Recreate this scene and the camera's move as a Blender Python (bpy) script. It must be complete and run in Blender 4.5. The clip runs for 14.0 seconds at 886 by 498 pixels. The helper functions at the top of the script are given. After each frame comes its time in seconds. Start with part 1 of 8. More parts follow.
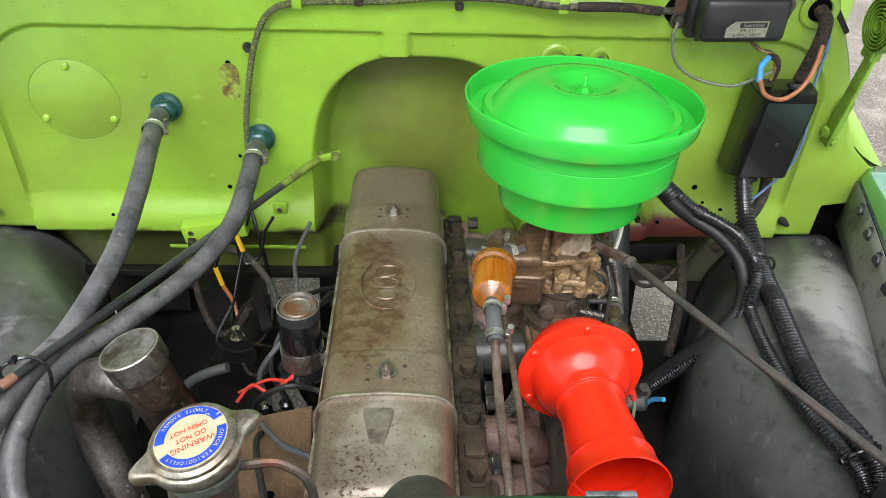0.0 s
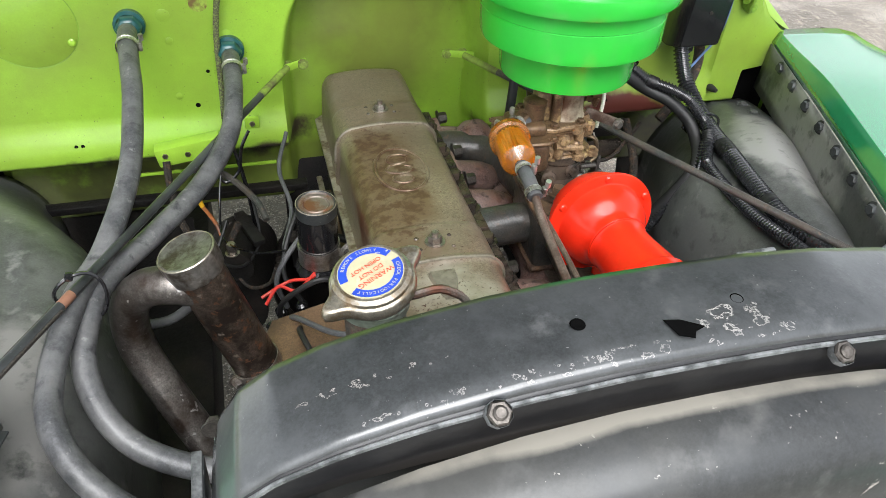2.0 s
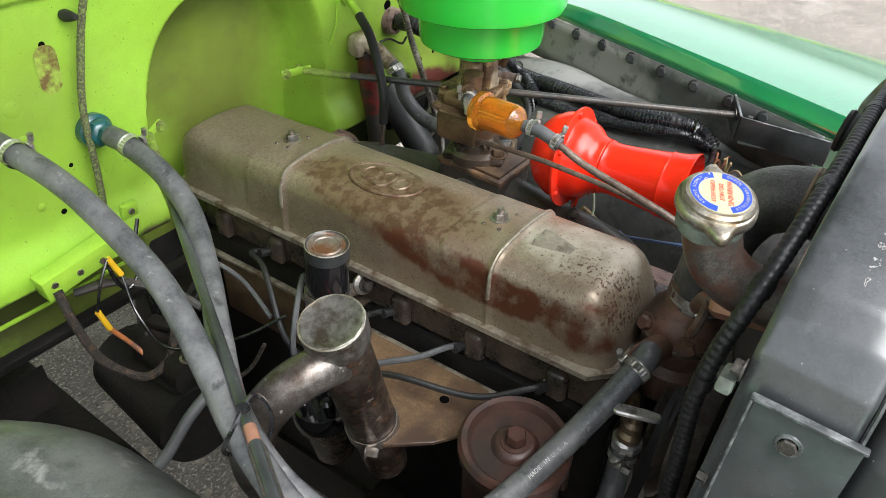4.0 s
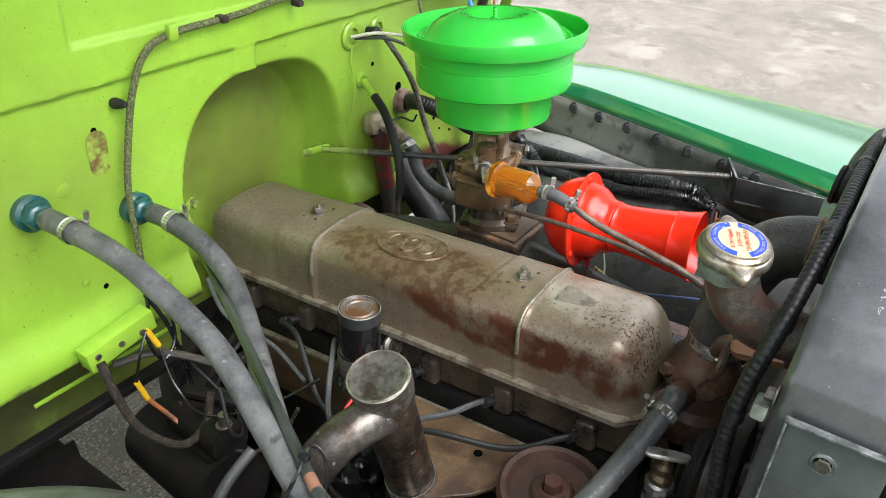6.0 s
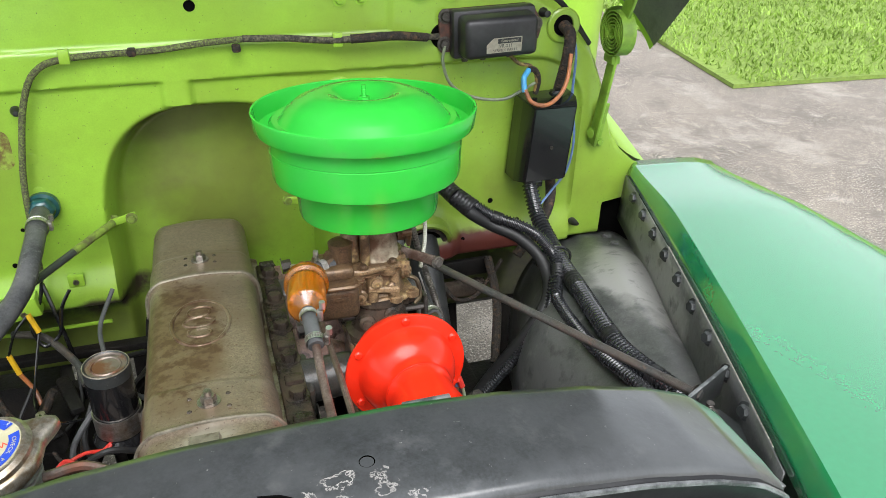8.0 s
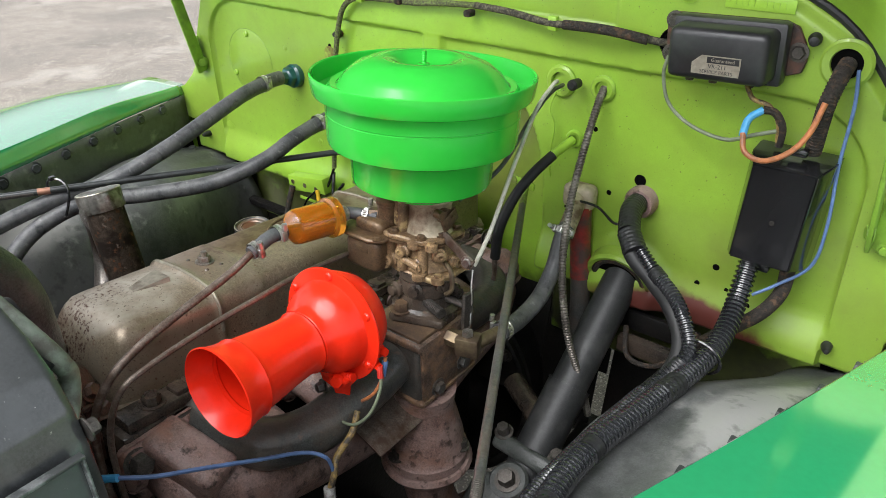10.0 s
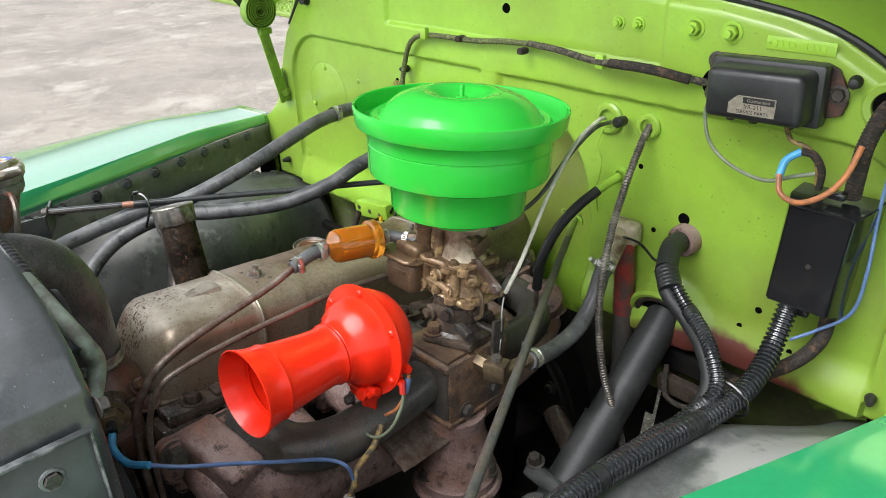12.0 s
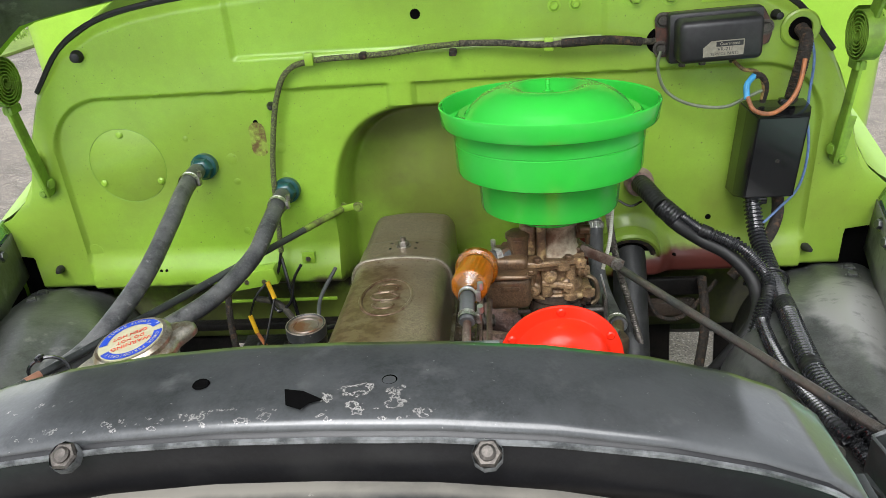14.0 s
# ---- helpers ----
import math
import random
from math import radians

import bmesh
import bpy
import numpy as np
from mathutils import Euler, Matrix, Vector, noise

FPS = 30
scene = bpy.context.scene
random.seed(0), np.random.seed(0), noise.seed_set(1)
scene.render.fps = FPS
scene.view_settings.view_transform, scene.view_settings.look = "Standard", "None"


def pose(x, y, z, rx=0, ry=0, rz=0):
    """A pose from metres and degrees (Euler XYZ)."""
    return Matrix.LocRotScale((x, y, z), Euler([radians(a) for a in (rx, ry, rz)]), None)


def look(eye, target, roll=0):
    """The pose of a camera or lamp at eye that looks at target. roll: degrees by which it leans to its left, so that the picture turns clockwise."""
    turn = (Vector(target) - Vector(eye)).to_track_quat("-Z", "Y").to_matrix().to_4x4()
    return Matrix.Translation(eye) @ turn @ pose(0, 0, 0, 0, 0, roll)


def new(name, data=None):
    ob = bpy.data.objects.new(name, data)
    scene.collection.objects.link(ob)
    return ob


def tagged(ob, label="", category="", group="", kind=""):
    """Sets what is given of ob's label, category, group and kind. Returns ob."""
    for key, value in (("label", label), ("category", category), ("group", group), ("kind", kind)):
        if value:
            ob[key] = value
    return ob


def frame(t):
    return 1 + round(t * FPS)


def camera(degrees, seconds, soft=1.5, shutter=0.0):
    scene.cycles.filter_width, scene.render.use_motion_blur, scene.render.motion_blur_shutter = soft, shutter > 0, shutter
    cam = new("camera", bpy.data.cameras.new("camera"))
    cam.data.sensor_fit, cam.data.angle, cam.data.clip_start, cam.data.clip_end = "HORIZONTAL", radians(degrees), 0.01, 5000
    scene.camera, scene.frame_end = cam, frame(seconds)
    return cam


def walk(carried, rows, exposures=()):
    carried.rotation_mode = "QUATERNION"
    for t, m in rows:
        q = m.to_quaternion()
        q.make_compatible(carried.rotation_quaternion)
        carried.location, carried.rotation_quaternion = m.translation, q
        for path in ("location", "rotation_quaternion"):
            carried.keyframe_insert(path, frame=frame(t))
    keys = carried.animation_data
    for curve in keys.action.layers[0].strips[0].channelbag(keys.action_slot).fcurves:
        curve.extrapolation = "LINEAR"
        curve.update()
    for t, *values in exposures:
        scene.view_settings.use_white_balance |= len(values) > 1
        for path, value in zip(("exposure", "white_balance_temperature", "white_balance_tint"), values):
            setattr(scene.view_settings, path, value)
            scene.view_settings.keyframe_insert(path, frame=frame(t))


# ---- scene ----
cam = camera(60.9, 14.0, soft=0.75)
PATH = [
    (0, (0.023, -0.223, 1.731), (0.114, 1.363, 0.515), 2.6),
    (0.5, (0.023, -0.244, 1.747), (0.125, 1.301, 0.481), 2.8),
    (1, (0.017, -0.251, 1.745), (0.157, 1.266, 0.449), 2.8),
    (1.5, (0.002, -0.259, 1.728), (0.245, 1.23, 0.415), 3.0),
    (2, (-0.185, -0.291, 1.7), (0.25, 1.142, 0.375), 3.9),
    (2.5, (-0.38, -0.262, 1.669), (0.298, 1.065, 0.335), 4.7),
    (3, (-0.491, -0.132, 1.629), (0.452, 1.035, 0.306), 5.2),
    (3.2, (-0.533, -0.093, 1.626), (0.516, 0.993, 0.314), 5.6),
    (5.3, (-0.743, 0.046, 1.639), (0.747, 0.829, 0.56), 3.6),
    (5.5, (-0.745, 0.043, 1.638), (0.742, 0.851, 0.573), 3.7),
    (6, (-0.736, 0.012, 1.643), (0.707, 0.924, 0.601), 3.7),
    (6.5, (-0.623, -0.159, 1.647), (0.716, 0.911, 0.618), 3.4),
    (7, (-0.453, -0.277, 1.665), (0.712, 0.986, 0.642), 2.9),
    (7.2, (-0.365, -0.298, 1.667), (0.708, 1.047, 0.648), 2.7),
    (9.3, (0.584, -0.241, 1.636), (-0.029, 1.376, 0.631), -0.7),
    (9.5, (0.631, -0.204, 1.623), (-0.145, 1.347, 0.626), -1.0),
    (10, (0.778, -0.116, 1.612), (-0.313, 1.24, 0.626), -1.3),
    (10.5, (0.894, -0.046, 1.617), (-0.396, 1.138, 0.651), -1.3),
    (11, (0.933, -0.017, 1.613), (-0.455, 1.076, 0.676), -1.5),
    (11.5, (0.922, -0.021, 1.613), (-0.467, 1.087, 0.695), -1.7),
    (12, (0.865, -0.089, 1.615), (-0.446, 1.128, 0.72), -2.1),
    (12.5, (0.725, -0.249, 1.618), (-0.432, 1.13, 0.746), -2.9),
    (13, (0.535, -0.308, 1.609), (-0.369, 1.253, 0.744), -3.9),
    (13.5, (0.344, -0.309, 1.635), (-0.222, 1.397, 0.759), -4.6),
    (14, (0.161, -0.351, 1.624), (-0.006, 1.42, 0.71), -4.5),
]
EXPOSURE = [(t, stops, 6250, 10) for t, stops in [(0.0, 0.88), (2.0, 0.95), (3.2, 1.10), (6.0, 1.14), (6.6, 1.05), (7.1, 0.94), (9.5, 0.81), (11.0, 1.02), (12.0, 1.03), (13.0, 0.74), (14.0, 0.62)]]
walk(cam, [(t, look(eye, target, roll)) for t, eye, target, roll in PATH], EXPOSURE)

# ---- light ----
world = bpy.data.worlds.new("sky")
scene.world = world
world.use_nodes = True
wn, wl = world.node_tree.nodes, world.node_tree.links
wn.clear()
sky = wn.new("ShaderNodeTexSky")
sky.sky_type, sky.sun_disc = "NISHITA", False
sky.sun_elevation, sky.sun_rotation = radians(50), radians(200)
sky.air_density, sky.dust_density = 1.0, 3.0
grey = wn.new("ShaderNodeHueSaturation")
grey.inputs["Saturation"].default_value = 0.14
back = wn.new("ShaderNodeBackground")
back.inputs["Strength"].default_value = 0.15
wout = wn.new("ShaderNodeOutputWorld")
wl.new(sky.outputs[0], grey.inputs["Color"])
wl.new(grey.outputs[0], back.inputs["Color"])
wl.new(back.outputs[0], wout.inputs[0])
sun_data = bpy.data.lights.new("sun", "SUN")
sun_data.energy, sun_data.angle, sun_data.color = 2.1, radians(48), (1.0, 0.98, 0.955)
sun = new("sun", sun_data)
sun.matrix_world = look((0.1, -2.6, 5), (0, 0.3, 0))


# ---- materials ----
def mat(name, base, rough=0.5, metal=0.0, second=None, amount=0.5, scale=12.0, fine=140.0, vary=0.12, bump=0.15,
        coat=0.0, edge=0.08, rough2=None, coords="Object", stretch=(1, 1, 1), detail=8.0, random_vary=0.0, grit=0.0):
    """Painted, cast or rubber surface: base colour with broad and fine variation, and patches of a second colour."""
    m = bpy.data.materials.new(name)
    m.use_nodes = True
    n, l = m.node_tree.nodes, m.node_tree.links
    b = n["Principled BSDF"]
    tc = n.new("ShaderNodeTexCoord")
    mp = n.new("ShaderNodeMapping")
    mp.inputs["Scale"].default_value = stretch
    l.new(tc.outputs[coords], mp.inputs[0])
    big = n.new("ShaderNodeTexNoise")
    big.inputs["Scale"].default_value, big.inputs["Detail"].default_value = scale, detail
    small = n.new("ShaderNodeTexNoise")
    small.inputs["Scale"].default_value, small.inputs["Detail"].default_value = fine, 4
    for t in (big, small):
        l.new(mp.outputs[0], t.inputs["Vector"])
    add = n.new("ShaderNodeMath")
    add.operation = "ADD"
    l.new(big.outputs[0], add.inputs[0])
    l.new(small.outputs[0], add.inputs[1])
    val = n.new("ShaderNodeMapRange")
    val.inputs["From Min"].default_value, val.inputs["From Max"].default_value = 0.7, 1.3
    val.inputs["To Min"].default_value, val.inputs["To Max"].default_value = 1 - vary, 1 + vary
    l.new(add.outputs[0], val.inputs[0])
    col = n.new("ShaderNodeVectorMath")
    col.operation = "SCALE"
    col.inputs[0].default_value = base[:3]
    l.new(val.outputs[0], col.inputs["Scale"])
    out = col.outputs[0]
    if random_vary:
        info = n.new("ShaderNodeObjectInfo")
        rv = n.new("ShaderNodeMapRange")
        rv.inputs["To Min"].default_value, rv.inputs["To Max"].default_value = 1 - random_vary, 1 + random_vary
        l.new(info.outputs["Random"], rv.inputs[0])
        sc = n.new("ShaderNodeVectorMath")
        sc.operation = "SCALE"
        l.new(out, sc.inputs[0])
        l.new(rv.outputs[0], sc.inputs["Scale"])
        out = sc.outputs[0]
    if grit:
        dust = n.new("ShaderNodeTexNoise")
        dust.inputs["Scale"].default_value, dust.inputs["Detail"].default_value, dust.inputs["Roughness"].default_value = 460.0, 3, 0.7
        l.new(tc.outputs["Object"], dust.inputs["Vector"])
        gr = n.new("ShaderNodeMapRange")
        gr.inputs["From Min"].default_value, gr.inputs["From Max"].default_value = 0.3, 0.7
        gr.inputs["To Min"].default_value, gr.inputs["To Max"].default_value = max(1 - 1.5 * grit, 0.25), 1 + 1.5 * grit
        l.new(dust.outputs[0], gr.inputs[0])
        gs = n.new("ShaderNodeVectorMath")
        gs.operation = "SCALE"
        l.new(out, gs.inputs[0])
        l.new(gr.outputs[0], gs.inputs["Scale"])
        out = gs.outputs[0]
    b.inputs["Roughness"].default_value = rough
    if second:
        mask = n.new("ShaderNodeTexNoise")
        mask.inputs["Scale"].default_value, mask.inputs["Detail"].default_value, mask.inputs["Roughness"].default_value = scale * 0.8, 10, 0.65
        off = n.new("ShaderNodeMapping")
        off.inputs["Location"].default_value, off.inputs["Scale"].default_value = (3.1, 7.7, 1.3), stretch
        l.new(tc.outputs[coords], off.inputs[0])
        l.new(off.outputs[0], mask.inputs["Vector"])
        step = n.new("ShaderNodeMapRange")
        mid = 0.72 - 0.44 * amount
        step.inputs["From Min"].default_value, step.inputs["From Max"].default_value = mid - edge, mid + edge
        l.new(mask.outputs[0], step.inputs[0])
        mix = n.new("ShaderNodeMix")
        mix.data_type = "RGBA"
        l.new(step.outputs[0], mix.inputs["Factor"])
        l.new(out, mix.inputs["A"])
        mix.inputs["B"].default_value = (*second[:3], 1)
        out = mix.outputs["Result"]
        if rough2 is not None:
            rr = n.new("ShaderNodeMapRange")
            rr.inputs["To Min"].default_value, rr.inputs["To Max"].default_value = rough, rough2
            l.new(step.outputs[0], rr.inputs[0])
            l.new(rr.outputs[0], b.inputs["Roughness"])
    l.new(out, b.inputs["Base Color"])
    b.inputs["Metallic"].default_value = metal
    b.inputs["Coat Weight"].default_value = coat
    b.inputs["Coat Roughness"].default_value = 0.08
    if bump:
        bp = n.new("ShaderNodeBump")
        bp.inputs["Strength"].default_value, bp.inputs["Distance"].default_value = bump, 0.002
        l.new(add.outputs[0], bp.inputs["Height"])
        l.new(bp.outputs[0], b.inputs["Normal"])
    return m


LIME = mat("lime_paint", (0.33, 0.565, 0.050), 0.36, second=(0.26, 0.45, 0.035), amount=0.35, scale=5, fine=60, vary=0.06, bump=0.06, coat=0.3, edge=0.2, grit=0.05)
GREEN = mat("bright_green_paint", (0.034, 0.52, 0.042), 0.27, vary=0.05, scale=9, fine=50, bump=0.03, coat=0.4, second=(0.055, 0.48, 0.07), amount=0.3, edge=0.2)
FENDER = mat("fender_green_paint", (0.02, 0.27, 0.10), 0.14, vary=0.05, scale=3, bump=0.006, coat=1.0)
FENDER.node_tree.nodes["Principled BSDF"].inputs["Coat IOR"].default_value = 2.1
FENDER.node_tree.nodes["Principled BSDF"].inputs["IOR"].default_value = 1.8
RED = mat("red_paint", (0.82, 0.024, 0.006), 0.25, vary=0.06, scale=14, bump=0.05, coat=0.18, second=(0.72, 0.03, 0.010), amount=0.25, edge=0.15)
RED.node_tree.nodes["Principled BSDF"].inputs["Specular IOR Level"].default_value = 0.32
BLACK = mat("worn_black_paint", (0.020, 0.022, 0.022), 0.33, second=(0.08, 0.088, 0.088), amount=0.3, scale=10, vary=0.25, bump=0.08, coat=0.3, edge=0.2, grit=0.2)
WELL = mat("dusty_black_undercoat", (0.055, 0.058, 0.057), 0.38, second=(0.135, 0.137, 0.132), amount=0.38, scale=7, fine=90, vary=0.35, bump=0.25, edge=0.2, grit=0.32)
COVER = mat("old_olive_metal_paint", (0.22, 0.178, 0.125), 0.34, metal=0.38, second=(0.185, 0.138, 0.092), amount=0.42, scale=13, fine=160, vary=0.22, bump=0.12, edge=0.10, rough2=0.48, grit=0.22)
CAST = mat("oily_cast_iron", (0.030, 0.025, 0.021), 0.24, metal=0.0, second=(0.105, 0.076, 0.055), amount=0.40, scale=22, vary=0.4, bump=0.55, edge=0.15, grit=0.45)
RUST = mat("rusty_cast_iron", (0.175, 0.105, 0.086), 0.46, second=(0.28, 0.20, 0.18), amount=0.42, scale=22, vary=0.4, bump=0.9, edge=0.14, grit=0.35)
CARB = mat("stained_zinc_casting", (0.30, 0.20, 0.105), 0.40, metal=0.15, second=(0.085, 0.050, 0.028), amount=0.42, scale=30, vary=0.3, bump=0.35, edge=0.12, grit=0.3)
CARBDARK = mat("fuel_browned_zinc", (0.105, 0.066, 0.038), 0.38, metal=0.35, second=(0.20, 0.125, 0.06), amount=0.36, scale=34, vary=0.3, bump=0.35, edge=0.12, grit=0.3)
STEEL = mat("dull_steel", (0.36, 0.34, 0.31), 0.35, metal=0.9, second=(0.16, 0.11, 0.08), amount=0.35, scale=40, vary=0.2, bump=0.15, edge=0.12, grit=0.2)
ZINC = mat("bright_zinc", (0.56, 0.55, 0.52), 0.30, metal=0.8, vary=0.2, scale=60, bump=0.1, second=(0.20, 0.18, 0.15), amount=0.36)
RUBBER = mat("grey_black_rubber", (0.055, 0.058, 0.061), 0.48, second=(0.12, 0.12, 0.12), amount=0.35, scale=20, vary=0.3, bump=0.2, edge=0.2, grit=0.2)
PLASTIC = mat("black_plastic", (0.010, 0.010, 0.011), 0.22, vary=0.2, scale=30, bump=0.05, coat=0.6)
CLOTH = mat("braided_loom", (0.12, 0.11, 0.07), 0.8, second=(0.03, 0.026, 0.02), amount=0.5, scale=220, fine=500, vary=0.4, bump=0.8)
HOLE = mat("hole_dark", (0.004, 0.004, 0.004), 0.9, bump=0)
AMBER = mat("amber_plastic", (0.90, 0.36, 0.03), 0.15, vary=0.1, scale=60, bump=0.05, coat=0.5)
ASPHALT = mat("weathered_asphalt", (0.165, 0.145, 0.122), 0.9, second=(0.27, 0.235, 0.195), amount=0.45, scale=1.1, fine=55, vary=0.5, bump=1.0, edge=0.12, stretch=(1, 1, 1))
GRASS = mat("lawn_soil", (0.17, 0.25, 0.045), 0.9, vary=0.3, scale=1.5, fine=40, bump=1.0)
CREAM = mat("white_wall_render", (0.75, 0.76, 0.76), 0.8, vary=0.05, scale=2, bump=0.1)


def add_patch(m, colour, scale, level, width, box=None, soft=0.03, rough=None):
    """Lays patches of a colour over a material where a noise passes a level, within a box (centre, half size) if given."""
    n, l = m.node_tree.nodes, m.node_tree.links
    b = n["Principled BSDF"]
    src = b.inputs["Base Color"].links[0].from_socket
    tc = n.new("ShaderNodeTexCoord")
    noi = n.new("ShaderNodeTexNoise")
    noi.inputs["Scale"].default_value, noi.inputs["Detail"].default_value, noi.inputs["Roughness"].default_value = scale, 8, 0.6
    l.new(tc.outputs["Object"], noi.inputs["Vector"])
    fac = noi.outputs[0]
    if box:
        c, h = box
        sub = n.new("ShaderNodeVectorMath")
        sub.operation = "SUBTRACT"
        sub.inputs[1].default_value = c
        l.new(tc.outputs["Object"], sub.inputs[0])
        div = n.new("ShaderNodeVectorMath")
        div.operation = "DIVIDE"
        div.inputs[1].default_value = h
        l.new(sub.outputs[0], div.inputs[0])
        ln = n.new("ShaderNodeVectorMath")
        ln.operation = "LENGTH"
        l.new(div.outputs[0], ln.inputs[0])
        near = n.new("ShaderNodeMapRange")
        near.inputs["From Min"].default_value, near.inputs["From Max"].default_value = 0.5, 1.2
        near.inputs["To Min"].default_value, near.inputs["To Max"].default_value = 0.35, -0.5
        l.new(ln.outputs["Value"], near.inputs[0])
        s = n.new("ShaderNodeMath")
        s.operation = "ADD"
        l.new(fac, s.inputs[0])
        l.new(near.outputs[0], s.inputs[1])
        fac = s.outputs[0]
    rng = n.new("ShaderNodeMapRange")
    rng.inputs["From Min"].default_value, rng.inputs["From Max"].default_value = level - soft, level + soft
    l.new(fac, rng.inputs[0])
    out = rng.outputs[0]
    if width:
        # only a thin band round the level: scratched outlines
        hi = n.new("ShaderNodeMapRange")
        hi.inputs["From Min"].default_value, hi.inputs["From Max"].default_value = level + width - soft, level + width + soft
        hi.inputs["To Min"].default_value, hi.inputs["To Max"].default_value = 1, 0
        l.new(fac, hi.inputs[0])
        mul = n.new("ShaderNodeMath")
        mul.operation = "MULTIPLY"
        l.new(out, mul.inputs[0])
        l.new(hi.outputs[0], mul.inputs[1])
        out = mul.outputs[0]
    mix = n.new("ShaderNodeMix")
    mix.data_type = "RGBA"
    l.new(out, mix.inputs["Factor"])
    l.new(src, mix.inputs["A"])
    mix.inputs["B"].default_value = (*colour, 1)
    l.new(mix.outputs["Result"], b.inputs["Base Color"])
    if rough is not None:
        old = b.inputs["Roughness"]
        rm = n.new("ShaderNodeMapRange")
        rm.inputs["To Min"].default_value, rm.inputs["To Max"].default_value = old.default_value, rough
        l.new(out, rm.inputs[0])
        l.new(rm.outputs[0], old)
    return m


LIMEFW = mat("lime_paint_specks_and_shade", (0.312, 0.560, 0.050), 0.36, second=(0.265, 0.46, 0.036), amount=0.35, scale=5, fine=60, vary=0.07, bump=0.06, coat=0.3, edge=0.2, grit=0.05)
add_patch(LIMEFW, (0.12, 0.15, 0.03), 210, 0.685, 0, soft=0.02)
add_patch(LIMEFW, (0.03, 0.03, 0.012), 75, 0.745, 0, soft=0.012)
# Grime in the engine recess, with the recess's own shade painted in
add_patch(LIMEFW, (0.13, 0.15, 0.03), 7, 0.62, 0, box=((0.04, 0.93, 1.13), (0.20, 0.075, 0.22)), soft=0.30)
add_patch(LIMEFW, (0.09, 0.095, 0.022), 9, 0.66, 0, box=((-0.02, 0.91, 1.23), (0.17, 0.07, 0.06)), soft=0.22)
# Firewall foot: grime, and the shade low down painted into the lime
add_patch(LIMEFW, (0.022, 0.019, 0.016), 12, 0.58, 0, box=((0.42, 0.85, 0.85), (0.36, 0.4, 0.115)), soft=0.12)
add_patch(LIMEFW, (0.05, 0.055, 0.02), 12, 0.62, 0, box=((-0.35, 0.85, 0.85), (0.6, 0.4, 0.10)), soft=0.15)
add_patch(LIMEFW, (0.08, 0.095, 0.02), 130, 0.715, 0, soft=0.015)
add_patch(LIMEFW, (0.20, 0.27, 0.04), 3.2, 0.56, 0, soft=0.18)
add_patch(LIMEFW, (0.11, 0.03, 0.022), 9, 0.66, 0, box=((0.47, 0.8, 0.95), (0.22, 0.2, 0.075)), soft=0.10)
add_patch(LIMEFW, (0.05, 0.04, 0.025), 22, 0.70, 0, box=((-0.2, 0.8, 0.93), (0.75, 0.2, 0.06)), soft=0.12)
RUSTLIME = mat("rust_stained_lime", (0.30, 0.42, 0.06), 0.5, second=(0.14, 0.09, 0.03), amount=0.5, scale=60, vary=0.2, bump=0.2)
RUBBERBLK = mat("black_rubber", (0.014, 0.014, 0.014), 0.55, vary=0.2, scale=30, bump=0.15)
BLACKCHIP = mat("chipped_black_paint", (0.028, 0.031, 0.032), 0.30, second=(0.085, 0.089, 0.091), amount=0.42, scale=9, vary=0.35, bump=0.08, coat=1.0, edge=0.22, grit=0.3)
BLACKCHIP.node_tree.nodes["Principled BSDF"].inputs["Coat Roughness"].default_value = 0.16
add_patch(BLACKCHIP, (0.40, 0.39, 0.36), 95, 0.865, 0.032, box=((0.088, -0.030, 1.367), (0.050, 0.020, 0.04)), soft=0.012, rough=0.7)
add_patch(BLACKCHIP, (0.34, 0.33, 0.31), 150, 0.935, 0.03, box=((0.0, -0.043, 1.36), (0.30, 0.010, 0.06)), soft=0.012, rough=0.7)
add_patch(BLACKCHIP, (0.38, 0.36, 0.33), 150, 0.92, 0.03, box=((-0.125, -0.016, 1.34), (0.11, 0.008, 0.04)), soft=0.012, rough=0.7)
# Pale scuffs that also stand in for the sky's reflection on the panel
add_patch(BLACKCHIP, (0.11, 0.114, 0.114), 34, 0.67, 0, soft=0.09, rough=0.42)
add_patch(BLACKCHIP, (0.34, 0.33, 0.31), 90, 0.745, 0, soft=0.01, rough=0.7)
BLACKDULL = mat("dull_black_paint", (0.030, 0.032, 0.032), 0.42, second=(0.075, 0.074, 0.068), amount=0.42, scale=7, vary=0.25, bump=0.05, coat=0.25, edge=0.16, grit=0.2)
BLACKDULL.node_tree.nodes["Principled BSDF"].inputs["Coat Roughness"].default_value = 0.28
add_patch(BLACKDULL, (0.35, 0.33, 0.30), 60, 0.685, 0, soft=0.01, rough=0.7)
add_patch(BLACKDULL, (0.10, 0.10, 0.096), 18, 0.62, 0, soft=0.08, rough=0.55)
COPPER = mat("corroded_copper", (0.13, 0.115, 0.10), 0.42, metal=0.5, second=(0.16, 0.07, 0.045), amount=0.36, scale=30, vary=0.3, bump=0.25, grit=0.25)
TIN = mat("worn_tin", (0.50, 0.46, 0.38), 0.32, metal=0.85, second=(0.30, 0.22, 0.13), amount=0.35, scale=70, vary=0.2, bump=0.15, grit=0.15)
BLUEPRINT = mat("blue_print", (0.02, 0.06, 0.42), 0.4, vary=0.1, scale=200, bump=0, second=(0.5, 0.5, 0.45), amount=0.12, edge=0.02)
REDPRINT = mat("red_print", (0.62, 0.06, 0.03), 0.5, vary=0.1, bump=0)
